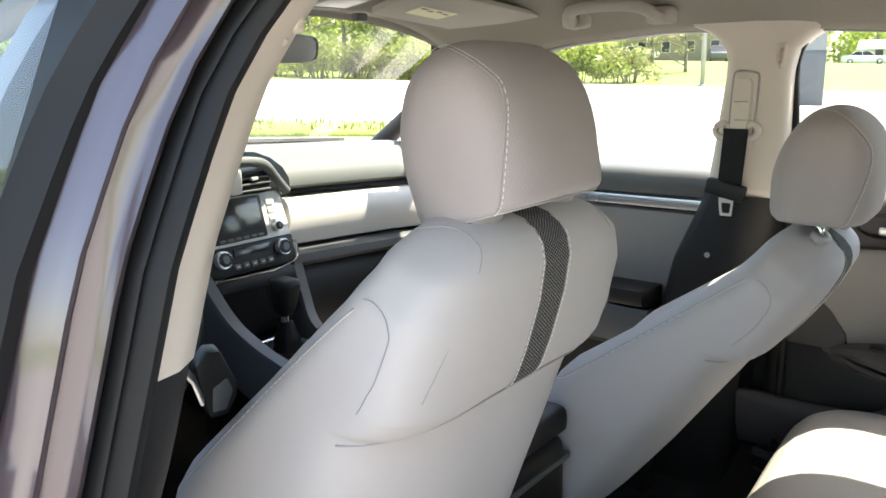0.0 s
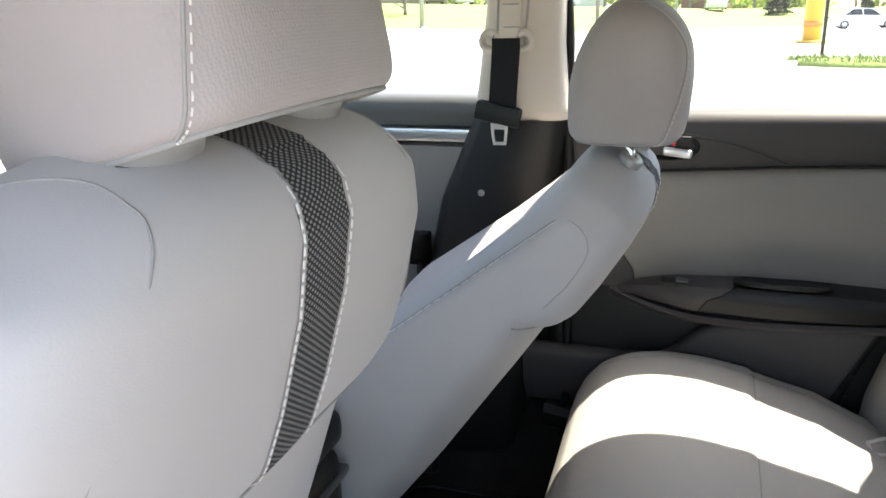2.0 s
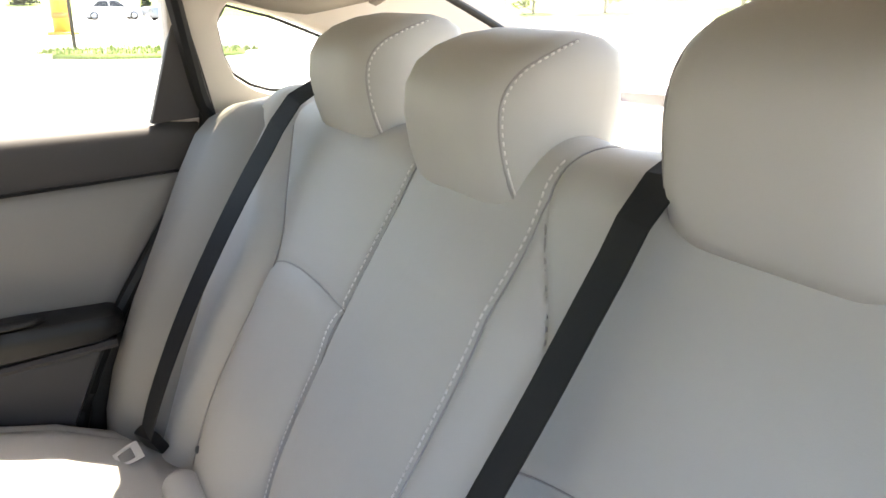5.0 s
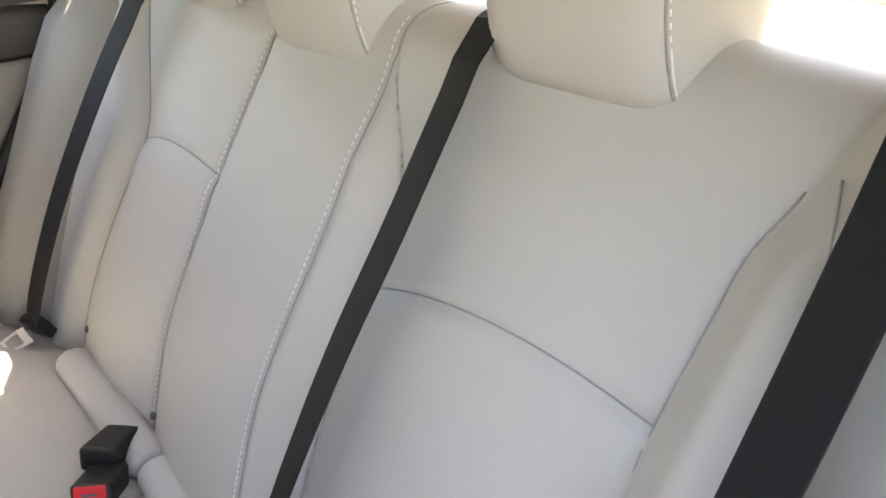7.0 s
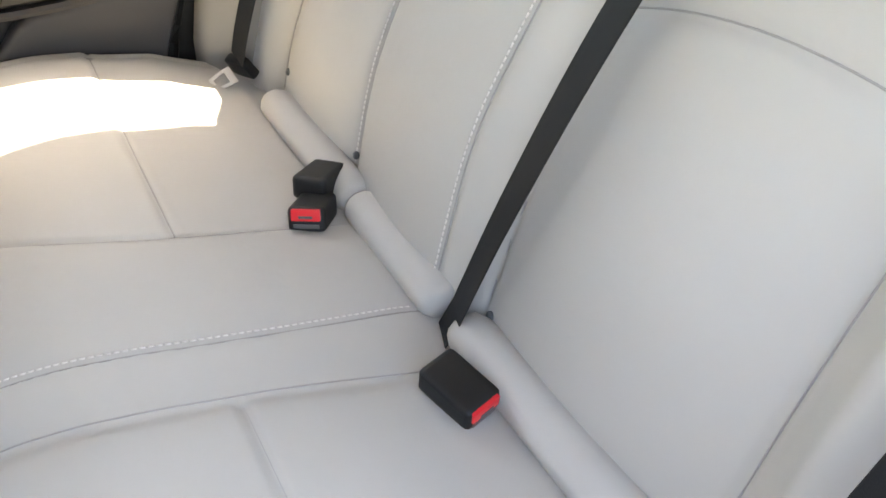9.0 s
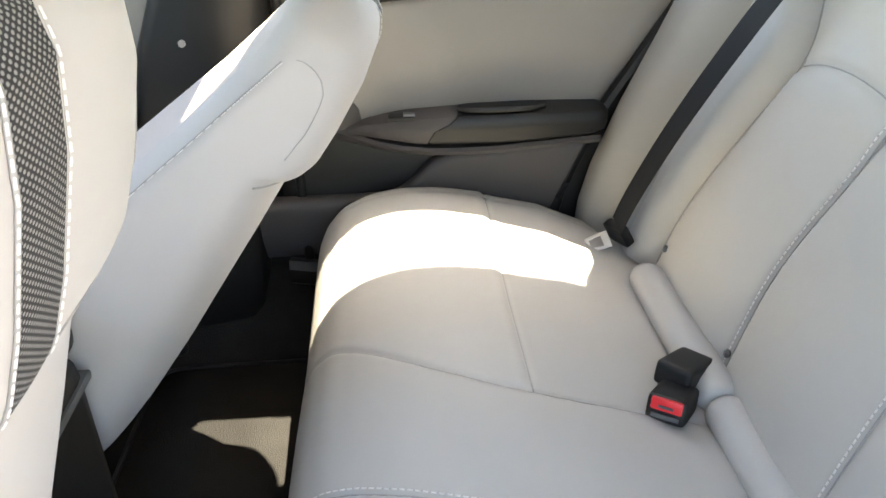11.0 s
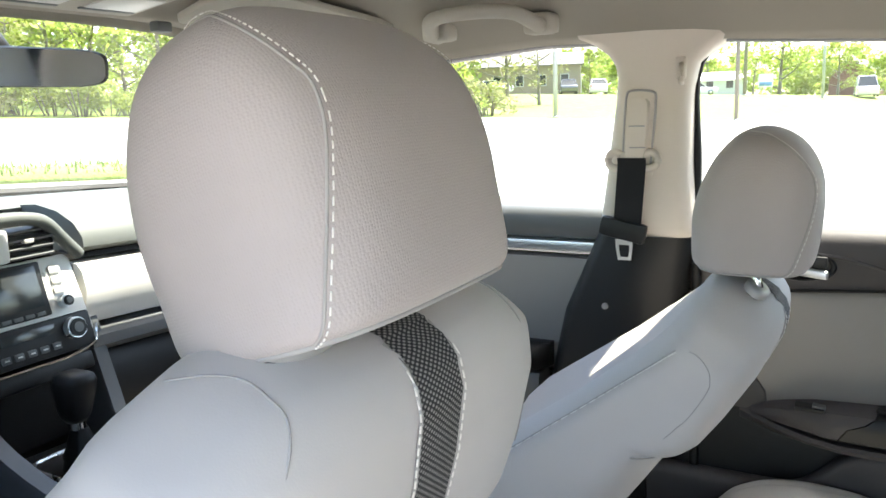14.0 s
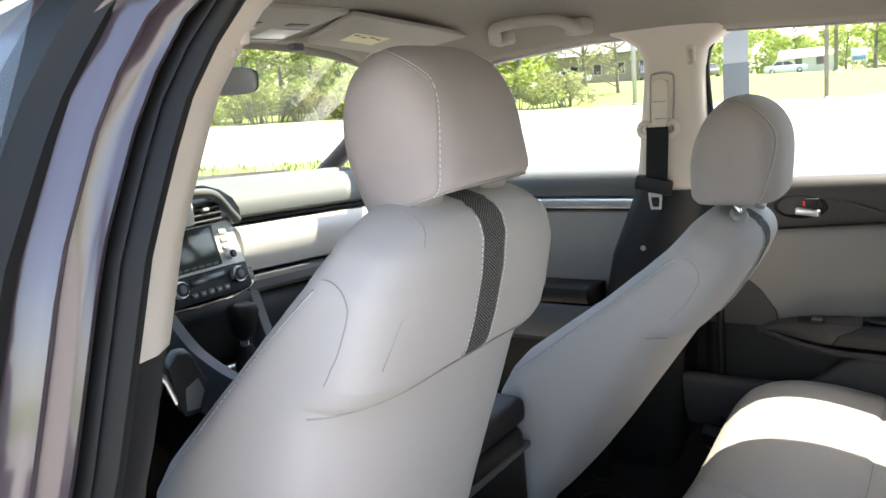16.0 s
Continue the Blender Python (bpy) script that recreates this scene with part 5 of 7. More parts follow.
    seam([(-0.214, 190), (-0.205, 206), (-0.197, 222), (-0.183, 243), (-0.177, 262), (-0.177, 278), (-0.183, 297), (-0.197, 318), (-0.205, 334), (-0.214, 350)], back, skin, r=0.0012)
    # headrest with its side seams
    head = add("headrest", rings([[p - Vector((0, 0, drop)) for p in headrest_ring(*r)] for r in HEAD]), CLOTH, label="pale grey woven cloth headrest")
    for side in (-1, 1):
        path = [(0.10, 337), (0.15, 332), (0.26, 324), (0.385, 311), (0.47, 303.5), (0.53, 302.5), (0.575, 307), (0.66, 319), (0.76, 337), (0.835, 354), (0.86, 376), (0.85, 395)]
        p = spline(path, 120)
        pts = [(q - Vector((0, 0, drop)), n) for q, n in [head_point(a, side, d) for a, d in p]]
        add("seam", tube([q for q, _ in pts], 0.0009, 6), SEAM, head, "dark sewn seam")
        def at(t, pts=pts, side=side):
            f = min(t, 0.999) * (len(pts) - 1)
            i = int(f)
            way = (pts[i + 1][0] - pts[i][0]).normalized()
            return pts[i][0].lerp(pts[i + 1][0], f - i) + way.cross(pts[i][1]) * 0.0026 * -side, pts[i][1]
        add("stitching", stitches(at, 0.27, 0.0028, 0.0017, 0.00045, 0.0012), THREAD, head, "pale stitching")
    low = [head_point(0.10, 1, d)[0] - Vector((0, 0, drop + 0.0005)) for d in np.linspace(0, 360, 60)]
    add("piping", tube(low, 0.0016, 6), SEAM, head, "dark sewn seam")
    for sx in (-0.068, 0.068):
        ring = [(math.cos(a), math.sin(a)) for a in np.linspace(0, 2 * math.pi, 28, endpoint=False)]
        add("post_guide", rings([[Vector((sx + 0.027 * q * c, 0.004, 0.004)) + FW * 0.015 * q * d + UP * z for c, d in ring] for q, z in ((1.0, -0.012), (1.0, 0.004), (0.93, 0.0075), (0.6, 0.008))]), GUIDE, label="grey oval post guide")
        # Black ring drawn as the shadow line under the guide.
        add("guide_shadow", tube([Vector((sx + 0.0272 * c, 0.004, 0.004)) + FW * 0.0152 * d - UP * 0.0035 for c, d in ring + ring[:1]], 0.0012, 6), RUBBER)
        add("post", tube([(sx, -0.004, -0.02), (sx, 0.010, 0.045)], 0.006, 12), CHROME, label="chrome headrest post")
    # cushion and its base
    sec = [(0.215 * math.copysign(abs(math.cos(a)) ** 0.5, math.cos(a)), 0.385 + 0.060 * math.copysign(abs(math.sin(a)) ** 0.5, math.sin(a)) + (0.03 * math.cos(a) ** 2 if math.sin(a) > 0 else 0)) for a in np.linspace(0, 2 * math.pi, 40, endpoint=False)]
    bm = rings([[Vector((x * q, base_y - gy + y, z - 0.30)) for x, z in sec] for y, q in ((-0.02, 0.7), (0.0, 0.93), (0.06, 1.0), (0.30, 1.0), (0.44, 0.97), (0.49, 0.85))])
    add("cushion", bm, CLOTH_SMOOTH, label="pale grey cloth cushion", still=True)
    add("base", rbox((0.44, 0.40, 0.16), (0, base_y - gy + 0.22, 0.06), 0.02), BLACK, still=True, label="black seat base")
    for sx in (-0.235, 0.235):
        add("hinge_cover", rbox((0.030, 0.16, 0.15), (sx * 0.90, base_y - gy - 0.04, 0.12), 0.014), BLACK, still=True, label="black recliner cover")
        add("seat_rail", rbox((0.04, 0.44, 0.03), (sx * 0.8, base_y - gy + 0.26, -0.01), 0.006), BLACK, still=True)
    return ob


front_seat("front_seat", "pale grey cloth driver seat with a black mesh strip", -0.364, -0.129, 1.159, 17, 0.02, 0.89, 0.013, 0.25)
front_seat("front_seat", "pale grey cloth front passenger seat, leaned far back", 0.367, -0.235, 1.022, 0, 0.25, 1.0, -0.013, 0.0, True)

# ---- rear bench ----
def bench_top(x):
    """Where the backrest rolls over; higher at the middle and the driver's side."""
    return 0.55 + 0.032 / (1 + math.exp((x + 0.03) / 0.02))


def bench_profile(h, x=0.3):
    """Place and normal in the y-z plane at h metres up the bench's backrest, over its rounded top."""
    brk = bench_top(x)
    lo = Vector((0, -0.695, 0.535))
    up, nf = Vector((0, -0.345, 0.939)), Vector((0, 0.939, 0.345))
    bow = 0.016 * math.sin(math.pi * min(1, max(0, h / 0.55)))
    if h < brk:
        return lo + up * h + nf * bow, nf
    r = 0.060
    a = min((h - brk) / r, 2.3)
    c = lo + up * brk - nf * r
    d = nf * math.cos(a) + up * math.sin(a)
    return c + d * r, d


def groove(dist, width=0.006, depth=0.0045):
    return -depth * math.exp(-((dist / width) ** 2))


# seams of the backrest: place across the bench by height up the backrest
SEAM_R = [(-0.05, 0.200), (0.04, 0.200), (0.13, 0.198), (0.18, 0.190), (0.24, 0.174), (0.30, 0.158), (0.385, 0.142), (0.487, 0.119), (0.578, 0.106), (0.66, 0.095)]
SEAM_L = [(-0.05, -0.074), (0.02, -0.075), (0.095, -0.076), (0.19, -0.079), (0.28, -0.099), (0.345, -0.114), (0.39, -0.123), (0.45, -0.130), (0.487, -0.132), (0.53, -0.126), (0.565, -0.117), (0.60, -0.120), (0.64, -0.124), (0.70, -0.14)]
GUSSET = [(-0.05, -0.140), (0.0, -0.145), (0.10, -0.152), (0.20, -0.162), (0.27, -0.172), (0.346, -0.187), (0.40, -0.194), (0.455, -0.190), (0.513, -0.160), (0.545, -0.128), (0.565, -0.113), (0.60, -0.116), (0.64, -0.120), (0.70, -0.13)]
EDGE_R = [(-0.05, 0.488), (0.05, 0.484), (0.13, 0.463), (0.19, 0.437), (0.25, 0.412), (0.33, 0.380), (0.384, 0.346), (0.445, 0.392), (0.505, 0.432), (0.556, 0.468), (0.62, 0.51)]
EDGE_L = [(-0.05, -0.487), (0.18, -0.489), (0.33, -0.492), (0.375, -0.494), (0.43, -0.502), (0.495, -0.510), (0.533, -0.513), (0.558, -0.524), (0.577, -0.553), (0.60, -0.553), (0.66, -0.551)]


def soft(h, table):
    return sum(lerp(h + d, table) for d in (-0.045, -0.03, -0.015, 0, 0.015, 0.03, 0.045)) / 7


def arc_seam(x):
    """Height of the arched cross seam of an outer seat."""
    if x > 0:
        return 0.396 - 0.017 * ((x - 0.245) / 0.11) ** 2
    return 0.397 - 0.016 * ((x + 0.375) / 0.13) ** 2


def gusset(h):
    return soft(h, GUSSET)


def bench_bulge(x, h):
    r, l, gu, er, el = soft(h, SEAM_R), soft(h, SEAM_L), gusset(h), soft(h, EDGE_R), soft(h, EDGE_L)
    b = groove(x - r, 0.006, 0.005) + groove(x - l, 0.004, 0.0025)
    raise_ = 0.024 * min(1, max(0, (l - gu) / 0.05))
    if l < x < r:
        b += 0.014 * (1 - ((x - (l + r) / 2) / ((r - l) / 2)) ** 2) + raise_ * ((r - x) / (r - l)) ** 0.8
    elif x >= r:
        b += 0.014 * max(0, 1 - ((x - (r + er) / 2) / ((er - r) / 2)) ** 2)
        if x < er:
            s = h - arc_seam(x)
            b += groove(s, 0.0065, 0.0045) + 0.005 * math.exp(-((s + 0.03) / 0.03) ** 2)
        # outside the panel the cover drops into a crease and rises again to a soft roll
        d = max(0, x - er)
        q = min(1, d / 0.075)
        b += 0.044 * q * q * (3 - 2 * q) - 0.020 * (1 - math.exp(-d / 0.005))
    elif x > gu:
        # the side wall of the middle part falls away to the driver's side seat
        b += raise_ * math.cos((l - x) / (l - gu) * math.pi / 2) ** 0.8
    else:
        b += 0.016 * max(0, 1 - ((x - (gu + el) / 2) / ((el - gu) / 2)) ** 2)
        if x > el:
            s = h - arc_seam(x)
            b += groove(s, 0.0065, 0.0045) + 0.005 * math.exp(-((s + 0.03) / 0.03) ** 2)
        b += 0.040 / (1 + math.exp((x - el + 0.026) / 0.009)) + groove(x - el, 0.006, 0.006)
        b += groove(x - gu, 0.004, 0.004)
        b -= 0.34 * max(0, el - 0.036 - x)
    # the cover sinks back under the headrests
    q = max(0, min(1, (h - 0.50) / 0.07))
    return b * (1 - 0.30 * q * q * (3 - 2 * q))


def bench_skin(x, h, out=0.0):
    p, n = bench_profile(h, x)
    return Vector((x, 0, 0)) + p + n * (bench_bulge(x, h) + out)


CUSH_R = [(-0.70, 0.107), (-0.545, 0.107), (-0.50, 0.110), (-0.43, 0.118), (-0.365, 0.131), (-0.30, 0.158), (-0.246, 0.190), (-0.20, 0.228), (-0.14, 0.275)]
CUSH_L = [(-0.70, -0.089), (-0.50, -0.089), (-0.39, -0.078), (-0.29, -0.056), (-0.24, -0.040), (-0.20, -0.027), (-0.14, 0.0)]
VALLEY = [(-0.70, -0.198), (-0.57, -0.187), (-0.45, -0.166), (-0.38, -0.157), (-0.29, -0.137), (-0.20, -0.11), (-0.14, -0.08)]


def cushion_z(x, y):
    """Height of the bench cushion's top; it slopes down to the rear and rolls over at the front."""
    tops = [(-0.70, 0.490), (-0.655, 0.512), (-0.62, 0.528), (-0.52, 0.558), (-0.43, 0.580), (-0.34, 0.596), (-0.27, 0.598), (-0.215, 0.588), (-0.170, 0.565), (-0.140, 0.530), (-0.122, 0.49), (-0.113, 0.44)]
    w = 0.022 if y < -0.24 else 0.022 * max(0.12, (-0.113 - y) / 0.127)
    z = sum(lerp(y + d * w, tops) for d in (-1, -0.67, -0.33, 0, 0.33, 0.67, 1)) / 7
    r, l, v = soft(y, CUSH_R), soft(y, CUSH_L), soft(y, VALLEY)
    if l < x < r:
        z += 0.006 * (1 - ((x - (l + r) / 2) / ((r - l) / 2)) ** 2)
    if v < x < l:
        z -= 0.010 * ((l - x) / (l - v)) ** 1.5
    if x < v:
        z -= 0.010 * math.exp(-((v - x) / 0.02))
    z -= 0.05 * max(0, (abs(x - 0.03) - 0.605) / 0.05) ** 2.2
    q = max(0, min(1, (x - 0.30) / 0.33))
    z += 0.029 * q * q * (3 - 2 * q) * max(0.25, min(1, (y + 0.66) / 0.14))
    z += groove(x - r, 0.004, 0.005) + groove(x - l, 0.003, 0.002)
    if x > r:
        z += groove(y + 0.422, 0.005, 0.005) - 0.006 / (1 + math.exp((y + 0.428) / 0.004)) * max(0, min(1, (y + 0.64) / 0.1))
        z += groove(x - 0.628 + 0.10 * max(0, -0.52 - y), 0.004, 0.004)
    if x < v:
        z += groove(y + 0.41, 0.005, 0.006)
    return z


def rear_bench():
    ob = thing("rear_bench", "pale grey smooth rear bench seat with three headrests", "car seat", at=(0, -0.6, 0.30))
    add0 = mover(ob)
    add = lambda nm, bm, mat, parent=None, label="", smooth=True: add0(nm, bm, mat, parent, label, smooth)

    xs = np.linspace(-0.625, 0.585, 270)
    hs = np.r_[np.linspace(-0.03, 0.55, 116), np.linspace(0.555, 0.72, 34)]
    back = add("backrest", field(lambda x, h: bench_skin(x, h), xs, hs), VINYL, label="pale grey backrest with arched seams")
    for table, side in ((SEAM_R, 0.006), (SEAM_L, 0.006)):
        at = lambda t, table=table, side=side: (bench_skin(soft(0.62 * t, table) + side, 0.62 * t), bench_profile(0.62 * t)[1])
        add("stitching", stitches(at, 0.62, 0.0052, 0.0028, 0.0014), THREAD, back, "pale stitching")
    # thin dark lines in the sewn grooves
    lines = [[(soft(h, tb), h) for h in np.linspace(0.0, 0.68, 56)] for tb in (SEAM_R, SEAM_L)]
    lines += [[(soft(h, tb), h) for h in np.linspace(0.0, 0.56, 44)] for tb in (EDGE_R, EDGE_L)]
    lines += [[(x, arc_seam(x)) for x in np.linspace(0.141, 0.362, 30)], [(x, arc_seam(x)) for x in np.linspace(-0.192, -0.497, 36)], [(gusset(h), h) for h in np.linspace(0.02, 0.56, 50)], [(-0.553, 0.572), (-0.563, 0.55), (-0.572, 0.52)]]
    for line in lines:
        add("seam", tube([bench_skin(x, h, 0.0012 if len(line) < 50 else 0.002) for x, h in line], 0.0009, 6), SEAM, back, "dark sewn seam")
    for x, h in ((0.472, 0.033), (0.206, 0.017), (-0.161, 0.006), (-0.455, 0.005)):
        add("anchor_button", cyl(0.0062, 0.006, bench_skin(x, h, 0.001), bench_profile(0.02)[1], 16, 0.0015), DARKGREY, back, "small dark grey anchor button")
    # roll between cushion and backrest, in three lengths
    for x0, x1 in ((0.462, 0.132), (0.124, -0.106), (-0.150, -0.51)):
        n = 26
        pts = [(x, -0.666, 0.530) for x in np.linspace(x0, x1, n)]
        rr = [0.030 * (1 - 0.22 * abs(2 * i / (n - 1) - 1) ** 24) for i in range(n)]
        add("roll", tube(pts, rr, 14, flat=0.85), VINYL, back)

    ys = np.r_[np.linspace(-0.70, -0.20, 100), np.linspace(-0.196, -0.113, 32)]
    cush = add("cushion", field(lambda x, y: Vector((x, y, cushion_z(x, y))), np.linspace(-0.66, 0.68, 269), ys, (0, 0, -0.12)), VINYL, label="pale grey seat cushion")
    add("cushion_front", field(lambda x, z: Vector((x, -0.116 - 0.12 * (0.44 - z), z)), np.linspace(-0.64, 0.65, 40), np.linspace(0.30, 0.445, 8), (0, -0.03, 0)), VINYL, cush)
    on = lambda x, y: (x, y, cushion_z(x, y) + 0.0005)
    lines = [[on(soft(y, tb), y) for y in np.linspace(-0.64, -0.12, 60)] for tb in (CUSH_R, CUSH_L, VALLEY)]
    lines += [[on(x, -0.422) for x in np.linspace(0.126, 0.62, 40)], [on(x, -0.41) for x in np.linspace(-0.166, -0.60, 40)], [on(0.628 - 0.10 * max(0, -0.52 - y), y) for y in np.linspace(-0.64, -0.18, 40)]]
    for line in lines:
        add("seam", tube(line, 0.0009, 6), SEAM, cush, "dark sewn seam")
    def at(t):
        y = -0.63 + 0.47 * t
        x = soft(y, CUSH_L) + 0.006
        return on(x, y), (0, 0, 1)
    add("stitching", stitches(at, 0.48, 0.0052, 0.0028, 0.0013), THREAD, cush, "pale stitching")
    # side bolsters at the doors
    for sx in (-1, 1):
        rows = []
        for y0, z in ((-0.585, 0.50), (-0.593, 0.58), (-0.612, 0.65), (-0.656, 0.76), (-0.708, 0.87), (-0.752, 0.97), (-0.781, 1.030), (-0.805, 1.055), (-0.846, 1.075), (-0.93, 1.088), (-1.0, 1.07)):
            k = max(0, min(1, (1.09 - z) / 0.05))
            xi = lerp(z, [(0.5, 0.575), (0.60, 0.565), (0.70, 0.540), (0.80, 0.515), (0.95, 0.500), (1.09, 0.50)]) if sx > 0 else lerp(z, [(0.5, 0.585), (0.65, 0.605), (0.95, 0.605), (1.09, 0.56)])
            xo = lerp(z, [(0.5, 0.688), (0.95, 0.690), (1.09, 0.67)]) + (0.06 if sx < 0 else 0)
            d = 0.060 if sx > 0 else 0.0
            rows.append([(sx * xi, y0 - 0.14 - 0.05 * k, z - 0.02), (sx * (xi - 0.002), y0 - 0.07 - d, z - 0.012), (sx * (xi + 0.008), y0 - 0.030 - d, z - 0.006), (sx * (xi + 0.034), y0 - 0.010 - d * 0.8, z - 0.002), (sx * (xi + xo) / 2, y0 - d * 0.35, z), (sx * (xo - 0.03), y0 - 0.004, z), (sx * xo, y0 - 0.03, z - 0.006), (sx * xo, y0 - 0.14, z - 0.02)])
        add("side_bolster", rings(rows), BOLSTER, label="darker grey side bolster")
    # headrests
    for cx, hw, dz, tall, ahead in ((0.296, 0.093, -0.006, 0.85, 0.006), (0.002, 0.094, -0.018, 0.87, 0.022), (-0.347, 0.093, 0.010, 0.92, 0.020)):
        rows, spec = [], ((1.058, -0.985, -0.925, 0.80), (1.062, -1.00, -0.905, 0.93), (1.075, -1.01, -0.893, 0.985), (1.105, -1.02, -0.883, 1.0), (1.145, -1.03, -0.876, 1.0), (1.175, -1.035, -0.878, 0.99), (1.197, -1.035, -0.890, 0.97), (1.213, -1.03, -0.912, 0.93), (1.225, -1.015, -0.944, 0.83), (1.231, -1.00, -0.975, 0.6))
        spec = [(1.072 + dz + (z - 1.058) * (tall + 0.058), y0 + ahead * 0.6, y1 + ahead, q) for z, y0, y1, q in spec]
        for z, y0, y1, q in spec:
            rows.append([p + Vector((cx, 0, 0)) for p in headrest_ring(z, y0, y1, hw * q, 44, 0.36)])
        hd = add("headrest", rings(rows), VINYL, label="pale grey rear headrest")
        for sx in (-1, 1):
            # the seam runs up just behind the front corner and back over the top
            pts = []
            for (z, y0, y1, q), back in zip(spec[1:9], (0.020, 0.018, 0.017, 0.017, 0.018, 0.022, 0.030, 0.036)):
                f = min(0.999, max(0.0, (y1 - back - (y0 + y1) / 2) / ((y1 - y0) / 2))) ** (1 / 0.7)
                pts.append((cx + sx * hw * q * (1 - f * f) ** 0.18, y1 - back, z))
            add("seam", tube(spline(pts, 30), 0.0013, 6), SEAM, hd, "dark sewn seam")
            q = spline(pts, 60)
            f = lambda t, q=q, sx=sx: (Vector(q[min(int(t * 59), 59)]) + Vector((sx * 0.0005, -0.003, 0)), Vector((sx, 0.1, 0.2)).normalized())
            add("stitching", stitches(f, 0.2, 0.0042, 0.0024, 0.0011), THREAD, hd, "pale stitching")
    return ob


rear_bench()

# ---- seat belts ----
def tongue(ob, m, parent=None):
    """A steel latch plate with its slot, its tip along -z of m."""
    pts = [(-0.011, 0.0), (-0.011, -0.012), (-0.0085, -0.030), (0.0085, -0.030), (0.011, -0.012), (0.011, 0.0)]
    hole = [(-0.0072, -0.009), (-0.0070, -0.016), (-0.0055, -0.026), (0.0055, -0.026), (0.0070, -0.016), (0.0072, -0.009)]
    bm = slab([(x, 0, z) for x, z in pts], (0, 0.0025, 0), [(x, 0, z) for x, z in hole])
    bmesh.ops.transform(bm, matrix=m, verts=bm.verts)
    return part("latch_plate", bm, STEEL, parent or ob, "bright steel latch plate", 30)


def pillar_belt(name, label, s, at):
    """A front belt parked at the centre pillar: cover, webbing, latch plate with its grip."""
    x0, y0 = at
    ob = thing(name, label, "seat belt", group="seat belts", at=(s * x0, y0, 0.60))
    add = mover(ob)
    # anchor cover and D-ring
    add("anchor_slot", slab([(s * (pillar_x(z) - 0.0052), y0 - 0.012 + y, z) for y, z in ((-0.022, 1.13), (-0.035, 1.262), (-0.028, 1.273), (0.006, 1.275), (0.016, 1.262), (0.030, 1.13))], (s * 0.004, 0, 0), bevel=0.001), BEIGE)
    rows = []
    for z, w in ((1.163, 0.0165), (1.172, 0.018), (1.20, 0.0185), (1.235, 0.0185), (1.252, 0.017), (1.258, 0.012)):
        c = lerp(z, [(1.14, y0 - 0.006), (1.26, y0 - 0.020)])
        x = s * (pillar_x(z) - 0.006)
        rows.append([(x, c - w, z), (x - s * 0.012, c - w * 0.85, z), (x - s * 0.015, c, z), (x - s * 0.012, c + w * 0.85, z), (x, c + w, z)])
    add("anchor_cover", rings(rows), BEIGE, label="beige belt anchor cover")
    for z in (1.215, 1.180):
        add("cover_ridge", tube([(s * (pillar_x(z) - 0.0212), y0 - 0.016 + d, z) for d in (-0.013, 0.0, 0.013)], 0.0012, 6), GUIDE)
    # Grey tube in place of the shade that falls in the slot.
    gap = [(s * (pillar_x(z) - 0.0058), y0 - 0.012 + y, z) for y, z in ((-0.020, 1.150), (-0.033, 1.258), (-0.027, 1.269), (0.005, 1.271), (0.014, 1.260), (0.026, 1.150))]
    add("slot_gap", tube([tuple(p) for p in spline(gap, 40)], 0.0022, 6), GUIDE, label="grey shadow gap round the cover")
    # the ring's two ends curl out from behind the webbing
    ring = [(s * (pillar_x(1.155) - 0.012), y0 - 0.004 + y, 1.156 + z) for y, z in ((-0.020, 0.012), (-0.028, 0.016), (-0.036, 0.013), (-0.041, 0.004), (-0.038, -0.006), (-0.028, -0.011), (-0.014, -0.010), (0.0, -0.009), (0.014, -0.010), (0.028, -0.011), (0.038, -0.006), (0.041, 0.004), (0.036, 0.013), (0.028, 0.016), (0.020, 0.012))]
    g = add("guide_ring", tube([tuple(p) for p in spline(ring, 60)], 0.0065, 12), BEIGE, label="beige belt guide ring")
    add("ring_plate", rbox((0.008, 0.040, 0.020), (s * (pillar_x(1.162) - 0.012), y0 - 0.004, 1.162), 0.003), BEIGE, g)
    web = [(s * (pillar_x(z) - 0.021 - 0.005 * math.sin((1.160 - z) * 6)), lerp(z, [(0.35, y0 + 0.10), (1.02, y0 + 0.008), (1.15, y0 - 0.005)]), z) for z in np.linspace(1.163, 1.022, 12)]
    add("webbing", ribbon(web, 0.047, 0.0014, (0.0, 1, 0.0)), WEBBING, label="black belt webbing", smooth=False)
    g = add("latch_grip", rbox((0.022, 0.080, 0.034), (s * (pillar_x(1.04) - 0.022), y0 + 0.013, 1.040), 0.008, turn=pose(0, 0, 0, 12, 0, 0)), BLACK, label="black plastic latch grip")
    m = Matrix.Translation(-ob.matrix_world.translation) @ Matrix.Translation((s * (pillar_x(1.02) - 0.020), y0 + 0.013, 1.024)) @ pose(0, 0, 0, 6, 0, -90 * s)
    tongue(ob, m @ Matrix.Scale(1.30, 4))
    add("trim_screw", cyl(0.006, 0.004, (s * (pillar_x(0.89) - 0.0085), y0 + 0.052, 0.895), (s * -1, 0, 0), 14, 0.001), GUIDE, label="small grey trim screw")
    return ob


pillar_belt("seat_belt", "black front seat belt hung on the beige pillar", 1, (0.61, 0.004))


